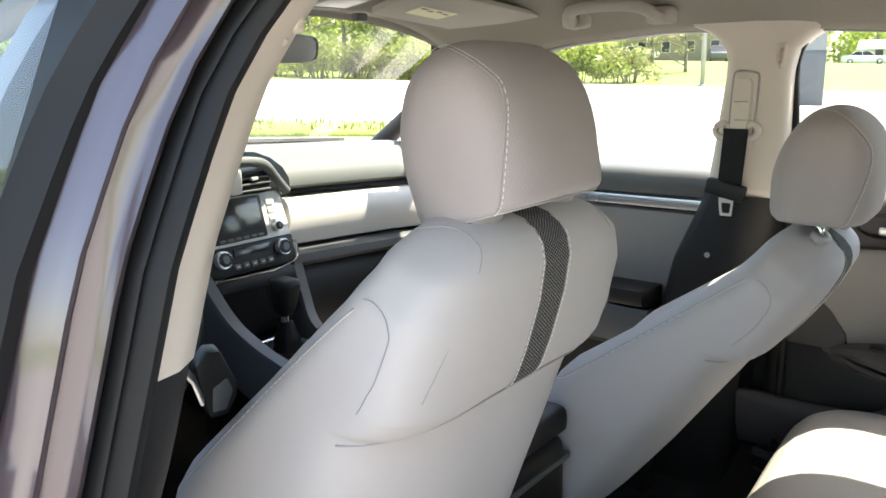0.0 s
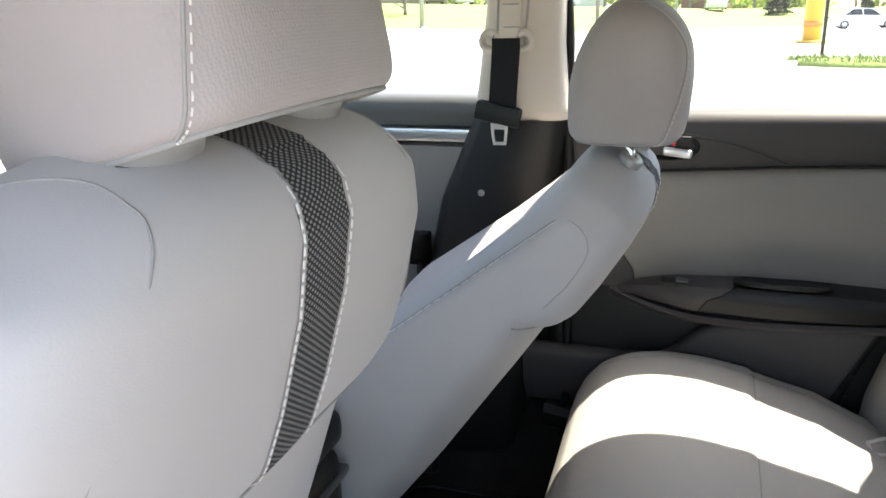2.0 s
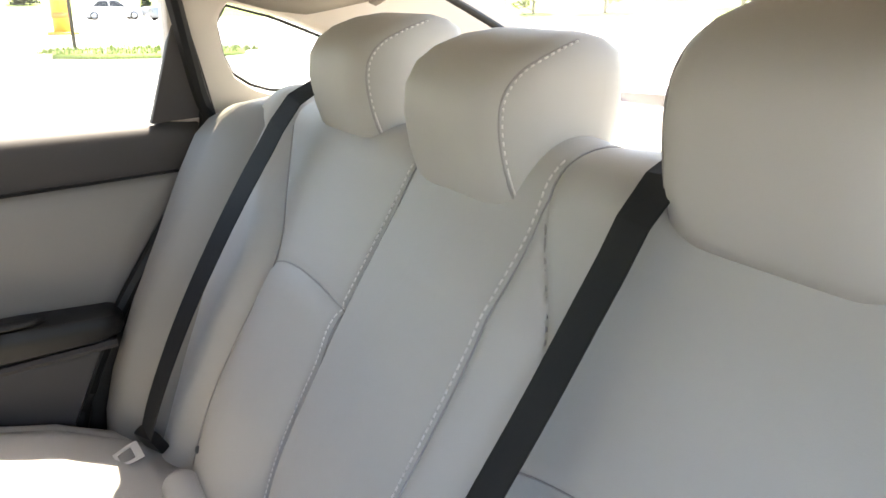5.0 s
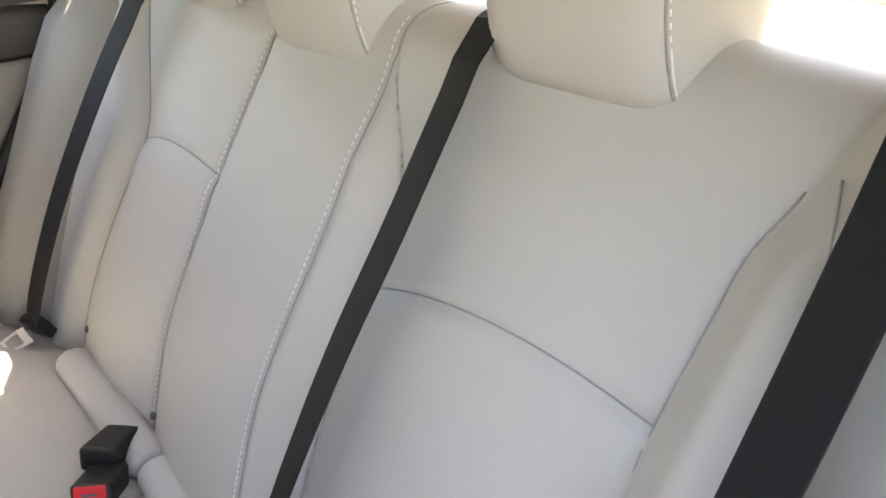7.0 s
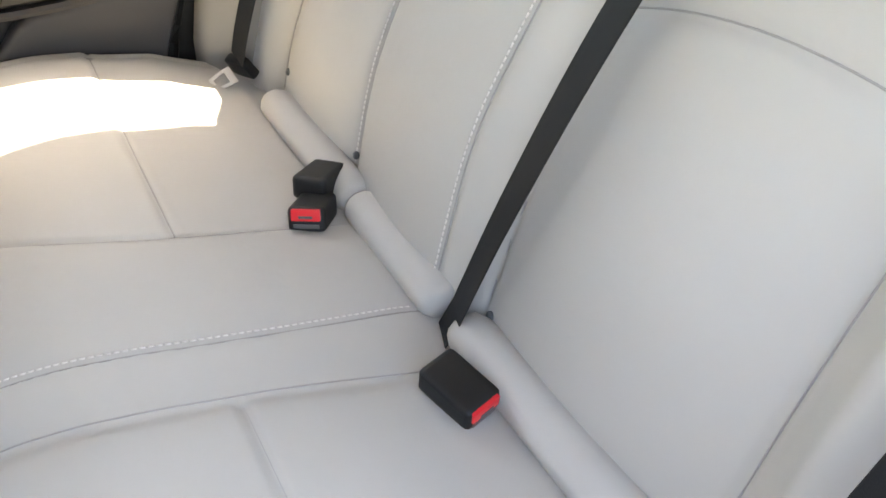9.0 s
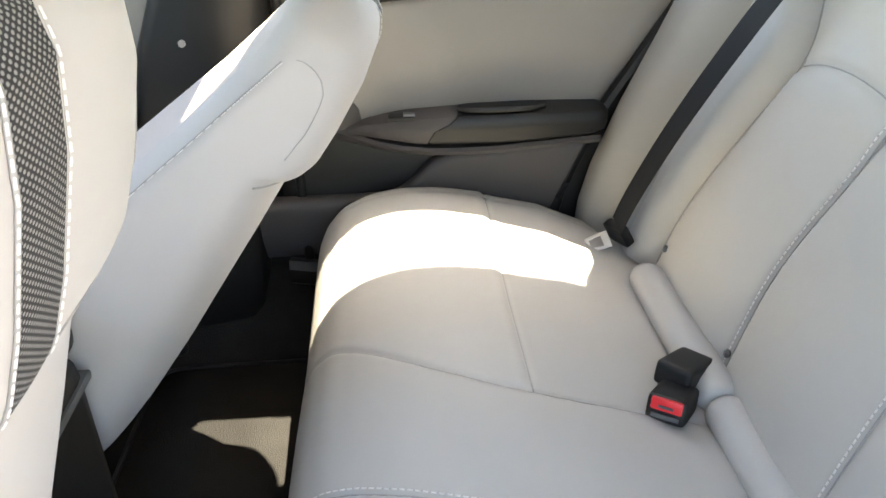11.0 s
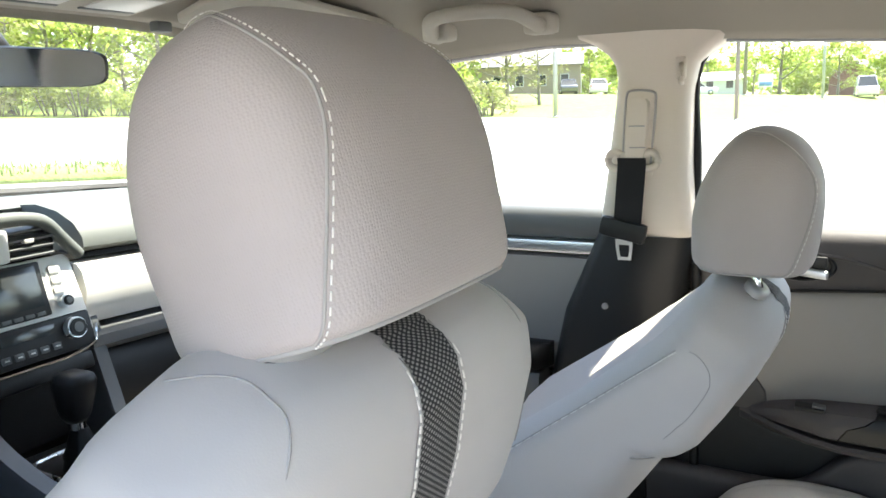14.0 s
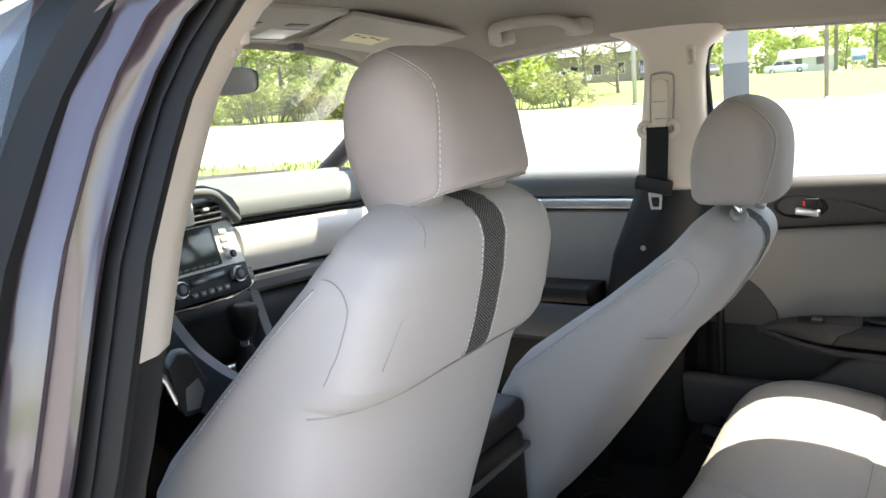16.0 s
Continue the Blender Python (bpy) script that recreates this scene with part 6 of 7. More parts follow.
def driver_belt():
    ob = thing("seat_belt", "black driver seat belt with its latch at the pillar", "seat belt", group="seat belts", at=(-0.58, 0.05, 0.60))
    put = mover(ob)

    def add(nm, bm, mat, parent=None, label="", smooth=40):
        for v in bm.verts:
            v.co = fit_to_view(*v.co)
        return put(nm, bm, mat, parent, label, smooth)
    web = [(-0.625 - 0.02 * math.cos((z - 0.7) * 3), lerp(z, [(0.6, 0.095), (1.0, 0.070), (1.16, 0.035), (1.22, 0.02)]), z) for z in np.linspace(1.20, 0.62, 20)]
    add("webbing", ribbon(web, 0.047, 0.0014, (0.25, 1, 0)), WEBBING, label="black belt webbing", smooth=False)
    grip = [(-0.601, 1.036), (-0.588, 1.046), (-0.575, 1.044), (-0.560, 1.010), (-0.560, 0.998), (-0.571, 0.982), (-0.590, 0.984), (-0.594, 0.998), (-0.596, 1.012)]
    g = add("latch_grip", slab([(x + 0.003, 0.052, z) for x, z in grip], (0.010, 0.024, 0), bevel=0.005), BLACK, label="black plastic latch grip")
    # Lighter plate that stands in for a reflection on the grip.
    add("grip_face", slab([(x + 0.003, 0.0515, z) for x, z in ((-0.586, 1.012), (-0.570, 1.018), (-0.5645, 1.004), (-0.573, 0.988), (-0.588, 0.990))], (0, 0.006, 0), bevel=0.002), DARKGREY, g, "worn grey grip face")
    add("latch_plate", ribbon([(-0.612, 0.058, 1.046), (-0.600, 0.054, 1.026), (-0.594, 0.052, 1.004)], 0.016, 0.003, (0.5, 0.8, 0.2)), STEEL, label="steel latch plate end", smooth=False)
    add("anchor_cover", rbox((0.022, 0.034, 0.075), (-0.612, -0.005, 1.285), 0.009, turn=pose(0, 0, 0, -12, -16, 0)), BEIGE, label="beige belt anchor cover")
    add("belt_stop", rbox((0.016, 0.014, 0.024), (-0.600, 0.014, 1.168), 0.005), BEIGE)
    return ob


driver_belt()


def bench_at(x, h, off):
    p, n = bench_profile(h, x)
    return Vector((x, 0, 0)) + p + n * off


def outer_belt(label, rows, at, lap):
    """A rear belt that runs down over the bench's edge to its anchor; rows: across, up the backrest, off it."""
    ob = thing("seat_belt", label, "seat belt", group="seat belts", at=at)
    add = mover(ob)
    pts = [bench_at(*r) for r in spline(rows, 28)]
    add("webbing", ribbon(pts, 0.046, 0.0014, lap), WEBBING, label="black belt webbing", smooth=False)
    return ob, add


ob, add = outer_belt("black rear seat belt with a steel latch, over the bench edge", [(0.352, 0.655, 0.012), (0.370, 0.605, 0.050), (0.397, 0.506, 0.060), (0.446, 0.335, 0.064), (0.498, 0.175, 0.066), (0.533, 0.07, 0.066), (0.548, 0.02, 0.064)], (0.52, -0.64, 0.56), (1.0, 0.12, 0.1))
add("latch_grip", rbox((0.052, 0.020, 0.040), (0.560, -0.648, 0.556), 0.006, turn=pose(0, 0, 0, -28, 6, 20)), BLACK, label="black plastic latch grip")
m = Matrix.Translation(-ob.matrix_world.translation) @ Matrix.Translation((0.548, -0.628, 0.552)) @ pose(0, 0, 0, 72, -40, 18)
tongue(ob, m @ Matrix.Scale(1.35, 4))

ob, add = outer_belt("black rear seat belt beside the open doorway", [(-0.614, 0.66, 0.06), (-0.612, 0.60, 0.095), (-0.607, 0.45, 0.105), (-0.598, 0.25, 0.113), (-0.589, 0.05, 0.120), (-0.587, -0.01, 0.121)], (-0.6, -0.62, 0.56), (0.84, -0.50, 0.0))
add("anchor_plate", rbox((0.050, 0.012, 0.050), bench_at(-0.587, -0.005, 0.119), 0.005, turn=pose(0, 0, 0, -20, 0, -16)), BLACK, label="black anchor plate")
ob, add = outer_belt("black centre seat belt running down the bench back", [(-0.266, 0.690, 0.012), (-0.261, 0.645, 0.026), (-0.252, 0.575, 0.036), (-0.233, 0.43, 0.038), (-0.212, 0.316, 0.040), (-0.186, 0.20, 0.038), (-0.166, 0.12, 0.036), (-0.142, 0.0, 0.038), (-0.126, -0.07, 0.040)], (-0.13, -0.63, 0.53), [(0.95, -0.30 - 0.10 * max(0, i - 13) / 14, 0.0) for i in range(28)])
add("belt_guide", rbox((0.046, 0.030, 0.044), (-0.262, -0.950, 1.140), 0.010, turn=pose(0, 0, 0, -20, 10, 0)), BLACK, label="black belt guide at the bench top")


def buckle(label, at, yaw, pitch, rear=False, size=1.0):
    ob = thing("belt_buckle", label, "belt buckle", group="belt buckles", at=at)
    m = pose(0, 0, 0, pitch, 0, yaw) @ Matrix.Scale(size, 4)
    def add(nm, bm, mat, parent=None, label=""):
        bmesh.ops.transform(bm, matrix=m, verts=bm.verts)
        return part(nm, bm, mat, parent or ob, label, 40)
    body = add("housing", rbox((0.044, 0.068, 0.030), (0, 0, 0), 0.007, 3), BLACK, None, "black plastic housing")
    if not rear:
        add("red_button", rbox((0.034, 0.010, 0.014), (0, 0.0315, 0.006), 0.002), RED, body, "red release button")
        add("slot", rbox((0.030, 0.003, 0.005), (0, 0.0335, -0.0075), 0.0005), DARKGREY, body, "dark latch slot")
        add("button_mark", rbox((0.016, 0.0010, 0.003), (0, 0.0368, 0.004), 0), DARKGREY, body)
    return ob


buckle("black belt buckle with a red button, lying on the cushion", (0.122, -0.597, 0.546), 56, 20, False, 1.12)
buckle("black belt buckle turned away, beside the red one", (0.182, -0.632, 0.548), 44, 14, True, 1.12)
buckle("black belt buckle with a red button at the bench middle", (-0.238, -0.606, 0.551), 104, -8, False, 1.08)

# ---- outside: paving, verges, trees, houses and cars ----
def foliage(*args, **named):
    """Leaves let light through: half of it passes to their other side."""
    m = material(*args, **named)
    nt = m.node_tree
    b = nt.nodes["Principled BSDF"]
    t, mix = nt.nodes.new("ShaderNodeBsdfTranslucent"), nt.nodes.new("ShaderNodeMixShader")
    nt.links.new(b.inputs["Base Color"].links[0].from_socket, t.inputs[0])
    mix.inputs[0].default_value = 0.55
    nt.links.new(b.outputs[0], mix.inputs[1])
    nt.links.new(t.outputs[0], mix.inputs[2])
    nt.links.new(mix.outputs[0], nt.nodes["Material Output"].inputs[0])
    return m


CONCRETE = material("pale_asphalt", (0.30, 0.295, 0.285), 0.85, spread=0.06, patch=0.6, grain=60, bump=0.3, depth=0.003)
GRASS = material("grass", (0.150, 0.205, 0.040), 0.9, spread=0.25, patch=0.5, grain=12, bump=0.8, depth=0.05)
LEAF = foliage("spring_leaves", (0.25, 0.31, 0.075), 0.7, spread=0.25, patch=0.35, grain=20, bump=0, each=0.25)
LEAF_DULL = foliage("olive_leaves", (0.24, 0.25, 0.11), 0.75, spread=0.25, patch=0.3, grain=20, bump=0, each=0.25)
NEEDLE = foliage("conifer_needles", (0.022, 0.038, 0.022), 0.8, spread=0.25, patch=0.6, grain=30, bump=0, each=0.15)
BARK = material("bark", (0.16, 0.14, 0.11), 0.9, spread=0.2, patch=1.5, grain=15, bump=0.6, depth=0.02)
BRICKWORK = material("red_brickwork", (0.17, 0.085, 0.065), 0.85, spread=0.15, patch=1.2, grain=14, bump=0.5, depth=0.01)
TANWALL = material("tan_render", (0.26, 0.215, 0.15), 0.85, spread=0.08, patch=0.8, grain=12, bump=0.3, depth=0.005)
WHITEWALL = material("white_siding", (0.50, 0.50, 0.48), 0.7, spread=0.04, patch=0.8, grain=10, bump=0.2, depth=0.004)
SHINGLE = material("grey_shingle", (0.13, 0.125, 0.12), 0.9, spread=0.12, patch=1.2, grain=10, bump=0.5, depth=0.01)
GALV = material("galvanised_steel", (0.33, 0.34, 0.34), 0.5, metal=0.4, spread=0.06, patch=1.5, grain=40, bump=0.05)
COLUMN_TOP = material("pale_grey_column", (0.22, 0.225, 0.23), 0.7, spread=0.05, patch=1.0, grain=30, bump=0.1)
COLUMN_LOW = material("slate_grey_column", (0.085, 0.095, 0.105), 0.7, spread=0.06, patch=1.0, grain=30, bump=0.1)
YELLOW = material("yellow_paint", (0.62, 0.36, 0.03), 0.5, spread=0.06, patch=1.2, grain=30, bump=0.1)
ORANGE = material("faded_orange", (0.55, 0.20, 0.03), 0.6, spread=0.2, bump=0)
SIGNRED = material("sign_red", (0.5, 0.04, 0.03), 0.5, spread=0.04, bump=0)
SIGNBLUE = material("sign_blue", (0.10, 0.22, 0.40), 0.5, spread=0.04, bump=0)
WHITECAR = material("white_car_paint", (0.55, 0.56, 0.57), 0.25, spread=0.02, patch=2, bump=0, coat=1.0)
GREYCAR = material("grey_car_paint", (0.075, 0.082, 0.095), 0.3, metal=0.5, spread=0.02, patch=2, bump=0, coat=1.0)
SILVERCAR = material("silver_car_paint", (0.20, 0.205, 0.21), 0.3, metal=0.4, spread=0.02, patch=2, bump=0, coat=1.0)
DARKGLASS = material("dark_car_glass", (0.02, 0.024, 0.026), 0.08, spread=0.02, bump=0)
TYRE = material("tyre_rubber", (0.02, 0.02, 0.02), 0.8, spread=0.1, bump=0)


def lie(x, y):
    """Height of the paved ground, which falls gently to the right and rises ahead."""
    return -0.010 * x + 0.038 * max(0, y) - 0.008 * max(0, -y) * -1 - 0.016 * max(0, -y)


def rim(az):
    """Distance of the paving's far edge by compass direction from the car's nose."""
    return lerp(az % 360, [(0, 50), (60, 52), (84, 50), (92, 74), (120, 80), (150, 60), (220, 40), (300, 42), (360, 50)])


def land(x, y):
    r = math.hypot(x, y)
    k = max(0, min(1, (r - rim(math.degrees(math.atan2(x, y))) - 1) / 30))
    return lie(x, y) + 1.75 * k * k * (3 - 2 * k) - 0.006 * max(0, r - 140)


def polar(r, az):
    return (r * math.sin(radians(az)), r * math.cos(radians(az)))


def spot(r, az, dz=0.0):
    x, y = polar(r, az)
    return Vector((x, y, land(x, y) + dz))


def grounds():
    azs = np.linspace(0, 360, 181)
    def paving(a, q):
        x, y = polar(max(q * rim(a), 0.001), a)
        return (x, y, lie(x, y))
    tagged(part("pavement", field(paving, azs, [0.0, 0.05, 0.1, 0.2, 0.35, 0.5, 0.65, 0.8, 0.92, 1.0], (0, 0, -0.1)), CONCRETE), "pale sunlit asphalt paving", "pavement", kind="structure")
    def grass(a, q):
        x, y = polar(rim(a) * 0.99 + q, a)
        return (x, y, land(x, y) - (0.04 if q == 0 else 0))
    tagged(part("ground", field(grass, azs, [0, 2, 5, 9, 14, 20, 26, 33, 45, 70, 120, 240, 500, 1200]), GRASS), "green grass land reaching to the horizon", "ground", kind="structure")
    rnd = random.Random(5)
    for nm, label, ring in (("grass_verge", "narrow grass verge ahead of the parked car", [(a, 13.3, 0.9) for a in np.linspace(8, 60, 26)]), ("grass_island", "small grass island with a thin black pole", [(a, 20.3 + 0.03 * (a - 97), 1.3 * math.sin(math.pi * min(1, max(0.06, (a - 96) / 13))) ** 0.5) for a in np.linspace(96.5, 109, 18)])):
        rows = []
        for a, r, w in ring:
            rows.append([Vector((*polar(r + d, a), lie(*polar(r + d, a)) + h)) for d, h in ((-w, -0.02), (-w * 0.97, 0.10), (-w * 0.4, 0.15), (w * 0.4, 0.15), (w * 0.97, 0.10), (w, -0.02))])
        tagged(part(nm, rings(rows), GRASS), label, "grass verge", kind="structure")
        bm = bmesh.new()
        for _ in range(1500):
            a, r, w = ring[rnd.randrange(len(ring))]
            p = Vector((*polar(r + rnd.uniform(-0.9, 0.9) * w, a + rnd.uniform(-0.9, 0.9)), 0))
            p.z = lie(p.x, p.y) + 0.10
            d = Vector((rnd.uniform(-1, 1), rnd.uniform(-1, 1), 0)).normalized()
            h = rnd.uniform(0.06, 0.20)
            bm.faces.new([bm.verts.new(q) for q in (p - d * 0.02, p + d * 0.02, p + Vector((rnd.uniform(-0.05, 0.05), rnd.uniform(-0.05, 0.05), h)))])
        tagged(part("grass_tufts", bm, GRASS, smooth=False), "loose green grass blades", "grass", kind="stuff")


grounds()


def leaves(bm, rnd, c, size, n, leaf):
    """n small leaf sprays about the place c, thick at the outside of a clump of the given size."""
    for _ in range(n):
        d = Vector((rnd.gauss(0, 1), rnd.gauss(0, 1), rnd.gauss(0, 1))).normalized()
        p = c + Vector((d.x * size[0], d.y * size[1], d.z * size[2])) * rnd.uniform(0.55, 1.05)
        a = Vector((rnd.gauss(0, 1), rnd.gauss(0, 1), rnd.gauss(0, 0.6))).normalized()
        b = a.cross(d + Vector((rnd.gauss(0, 0.5), rnd.gauss(0, 0.5), rnd.gauss(0, 0.5)))).normalized()
        s = leaf * rnd.uniform(0.5, 1.2)
        q = [p - a * s, p + b * s * 0.55 + a * s * 0.1, p + a * s, p - b * s * 0.55 - a * s * 0.1]
        bm.faces.new([bm.verts.new(v) for v in q])


def tree(seed, height, label, mat, dense=1.0):
    rnd = random.Random(seed)
    ob = thing("tree", label, "tree", group="trees along the road")
    bm, crown = bmesh.new(), bmesh.new()
    top = Vector((rnd.uniform(-0.5, 0.5), rnd.uniform(-0.5, 0.5), height * 0.8))
    stem = spline([(0, 0, -0.3), (top.x * 0.3, top.y * 0.1, height * 0.3), tuple(top)], 9)
    tube(stem, [height * 0.022 * (1 - 0.85 * i / 8) for i in range(9)], 7, bm)
    for i in range(13):
        t = 0.22 + 0.75 * i / 12
        p = Vector(stem[int(t * 8)])
        a = i * 2.4 + rnd.uniform(-0.5, 0.5)
        l = height * (0.33 - 0.22 * abs(t - 0.45)) * rnd.uniform(0.7, 1.15)
        e = p + Vector((math.cos(a) * l, math.sin(a) * l, l * rnd.uniform(0.35, 0.8)))
        m = p.lerp(e, 0.5) + Vector((0, 0, -0.06 * l))
        tube([p, m, e], [height * 0.008, height * 0.005, height * 0.002], 5, bm)
        for q in (e, m.lerp(e, 0.4) + Vector((rnd.uniform(-1, 1), rnd.uniform(-1, 1), rnd.uniform(0, 1))) * height * 0.05):
            s = height * rnd.uniform(0.07, 0.12)
            leaves(crown, rnd, q, (s, s, s * 0.75), int(80 * dense), 0.19)
    part("trunk", bm, BARK, ob, "brown trunk with limbs")
    part("crown", crown, mat, ob, "loose spring foliage", False)
    return ob


def conifer(seed, height):
    rnd = random.Random(seed)
    ob = thing("conifer", "dark green cone-shaped conifer on the grass", "tree", group="conifers")
    part("trunk", tube([(0, 0, -0.2), (0, 0, height * 0.97)], [0.14, 0.02], 7), BARK, ob)
    bm = bmesh.new()
    for i in range(16):
        z = height * (0.06 + 0.92 * i / 16)
        r = height * 0.30 * (1 - i / 16.5)
        for j in range(max(5, int(14 - i * 0.6))):
            a = j * 2.4 + i
            c = Vector((math.cos(a) * r * rnd.uniform(0.5, 0.85), math.sin(a) * r * rnd.uniform(0.5, 0.85), z + rnd.uniform(-0.1, 0.1)))
            leaves(bm, rnd, c, (r * 0.30 + 0.08, r * 0.30 + 0.08, 0.22), 16, 0.17)
    part("needles", bm, NEEDLE, ob, "dense dark needles", False)
    return ob


def bush(seed, mat, label):
    rnd = random.Random(seed)
    ob = thing("bush", label, "bush", group="bushes along the verge")
    st, bm = bmesh.new(), bmesh.new()
    for i in range(9):
        c = Vector((rnd.uniform(-1.5, 1.5), rnd.uniform(-0.8, 0.8), rnd.uniform(0.5, 1.5)))
        tube([(c.x * 0.4, c.y * 0.4, -0.1), tuple(c)], [0.04, 0.012], 5, st)
        leaves(bm, rnd, c, (0.62, 0.62, 0.5), 110, 0.12)
    part("stems", st, BARK, ob)
    part("foliage", bm, mat, ob, "dense leafy sprays", False)
    return ob


def planting():
    rnd = random.Random(21)
    kinds = [tree(1, 11, "tall tree in fresh spring leaf behind the verge", LEAF), tree(2, 9, "broad tree in yellow-green spring leaf", LEAF), tree(3, 12, "tall thinly leaved olive tree with bare limbs", LEAF_DULL, 0.5), tree(4, 7.5, "young tree in bright spring leaf", LEAF), tree(5, 10, "thin tree with sparse brownish buds", LEAF_DULL, 0.35)]
    used = set()
    def put(kind, r, az, s=1.0):
        m = Matrix.Translation(spot(r, az)) @ pose(0, 0, 0, 0, 0, rnd.uniform(0, 360)) @ Matrix.Scale(s, 4)
        if kind not in used:
            used.add(kind)
            kind.matrix_world = m
        else:
            copy_thing(kind, m)
    a = 14.0
    while a < 63:
        put(kinds[rnd.choice((0, 1, 2, 2, 3, 4))], rim(a) + rnd.uniform(6, 16), a, rnd.uniform(0.85, 1.2))
        a += rnd.uniform(1.7, 2.8)
    for a, r, k, s in ((66.5, 74, 4, 1.0), (68.8, 66, 4, 0.7), (72.5, 98, 1, 0.75), (76, 96, 0, 0.8), (80.5, 118, 1, 1.1), (83.4, 96, 3, 0.75), (85.0, 120, 0, 1.1), (88.5, 125, 1, 1.1), (92.6, 120, 4, 1.0), (96.5, 125, 2, 1.0), (98.6, 122, 1, 0.9), (102.8, 115, 2, 0.8), (104.5, 112, 4, 0.8), (108.5, 118, 0, 0.9), (112, 116, 1, 0.9), (120, 110, 0, 1.0), (128, 84, 3, 0.9), (133, 82, 1, 0.9), (142, 84, 0, 0.9), (152, 80, 1, 0.9), (165, 74, 0, 0.9)):
        put(kinds[k], r, a, s)
    for az, r, h in ((94.1, 92, 1.0), (99.3, 90, 0.66), (101.4, 86, 0.5)):
        if az == 94.1:
            first = conifer(7, 4.9)
            first.matrix_world = Matrix.Translation(spot(r, az))
        else:
            copy_thing(first, Matrix.Translation(spot(r, az)) @ Matrix.Scale(h, 4))
    b = [bush(11, LEAF, "bright green leafy bush at the paving's edge"), bush(12, LEAF_DULL, "dull olive bush at the paving's edge")]
    a = 12.0
    while a < 66:
        put(b[rnd.choice((0, 0, 1))], rim(a) + rnd.uniform(1.8, 5), a, rnd.uniform(0.7, 1.35))
        a += rnd.uniform(1.0, 1.9)
    # the wood behind
    bm = bmesh.new()
    for i in range(230):
        a = rnd.uniform(-40, 64) if i < 120 else rnd.uniform(70, 175)
        r = rim(a) + rnd.uniform(22, 45) if i < 120 else rnd.uniform(128, 160)
        h = rnd.uniform(7, 12) * (1.0 if i < 120 else 0.85)
        p = spot(r, a)
        for j in range(6):
            c = p + Vector((rnd.uniform(-2.5, 2.5), rnd.uniform(-2.5, 2.5), h * (0.15 + 0.14 * j)))
            leaves(bm, rnd, c, (2.6 - 0.25 * j, 2.6 - 0.25 * j, 1.3), 120, 0.42)
    tagged(part("woodland", bm, LEAF, smooth=False), "far belt of spring woodland", "woodland", kind="stuff")


planting()


def gable_house(name, label, category, r, az, size, wall, roof, face, chimney=True, storeys=1, gap=2.4):
    """A house with a ridge roof; size: width, depth, eaves height, ridge rise."""
    w, d, h, g = size
    ob = thing(name, label, category, at=Matrix.Translation(spot(r, az)) @ pose(0, 0, 0, 0, 0, face))
    body = [(-w / 2, h), (-w / 2, -0.5), (w / 2, -0.5), (w / 2, h), (0, h + g)]
    part("wall", slab([(x, -d / 2, z) for x, z in body], (0, d, 0)), wall, ob, smooth=False)
    for s in (-1, 1):
        e = 0.35
        part("roof", slab([(0, -d / 2 - e, h + g + 0.12), (0, d / 2 + e, h + g + 0.12), (s * (w / 2 + e), d / 2 + e, h - g * e / (w / 2) + 0.12), (s * (w / 2 + e), -d / 2 - e, h - g * e / (w / 2) + 0.12)], (0, 0, -0.12)), roof, ob, smooth=False)
    if chimney:
        part("chimney", rbox((0.6, 0.6, 1.6), (w * 0.2, 0, h + g * 0.9), 0.03), wall, ob)
    def window(x, y, z, turn, ww=1.0, hh=1.3):
        m = pose(x, y, z, 0, 0, turn)
        f = part("window_frame", slab([m @ Vector((a * ww / 2, 0, b * hh / 2)) for a, b in ((-1, -1), (1, -1), (1, 1), (-1, 1))], m.to_3x3() @ Vector((0, -0.06, 0)), [m @ Vector((a * ww * 0.42, 0, b * hh * 0.44)) for a, b in ((-1, -1), (1, -1), (1, 1), (-1, 1))]), WHITEWALL, ob, "white window frame", False)
        part("pane", slab([m @ Vector((a * ww * 0.42, -0.02, b * hh * 0.44)) for a, b in ((-1, -1), (1, -1), (1, 1), (-1, 1))], m.to_3x3() @ Vector((0, -0.01, 0))), DARKGLASS, f, "dark pane", False)
    for k in range(storeys):
        z = 1.5 + 2.7 * k
        for i in range(int(w / gap)):
            window(-w / 2 + gap * (i + 0.5) + (w - gap * int(w / gap)) / 2, -d / 2 - 0.004, z, 0)
        for i in range(int(d / gap)):
            y = -d / 2 + gap * (i + 0.5) + (d - gap * int(d / gap)) / 2
            window(-w / 2 - 0.004, y, z, -90)
            window(w / 2 + 0.004, y, z, 90)
    part("door", rbox((0.95, 0.08, 2.05), (w * 0.12, -d / 2 - 0.03, 1.02), 0.01), WHITEWALL, ob, "pale front door")
    return ob


gable_house("house", "red brick gabled house with white windows and a grey roof", "house", 142, 89.6, (6.2, 8.0, 3.6, 2.2), BRICKWORK, SHINGLE, 75, True, 1, 1.9)
gable_house("shed", "low white shed with a pale roof beyond the grass", "shed", 108, 81.3, (4.0, 6.4, 2.0, 0.9), WHITEWALL, WHITEWALL, 5, False)
gable_house("office_building", "low tan building beyond a row of parked cars", "building", 96, 67.6, (9.0, 14.0, 3.2, 1.5), TANWALL, SHINGLE, 18, False, 1, 2.6)


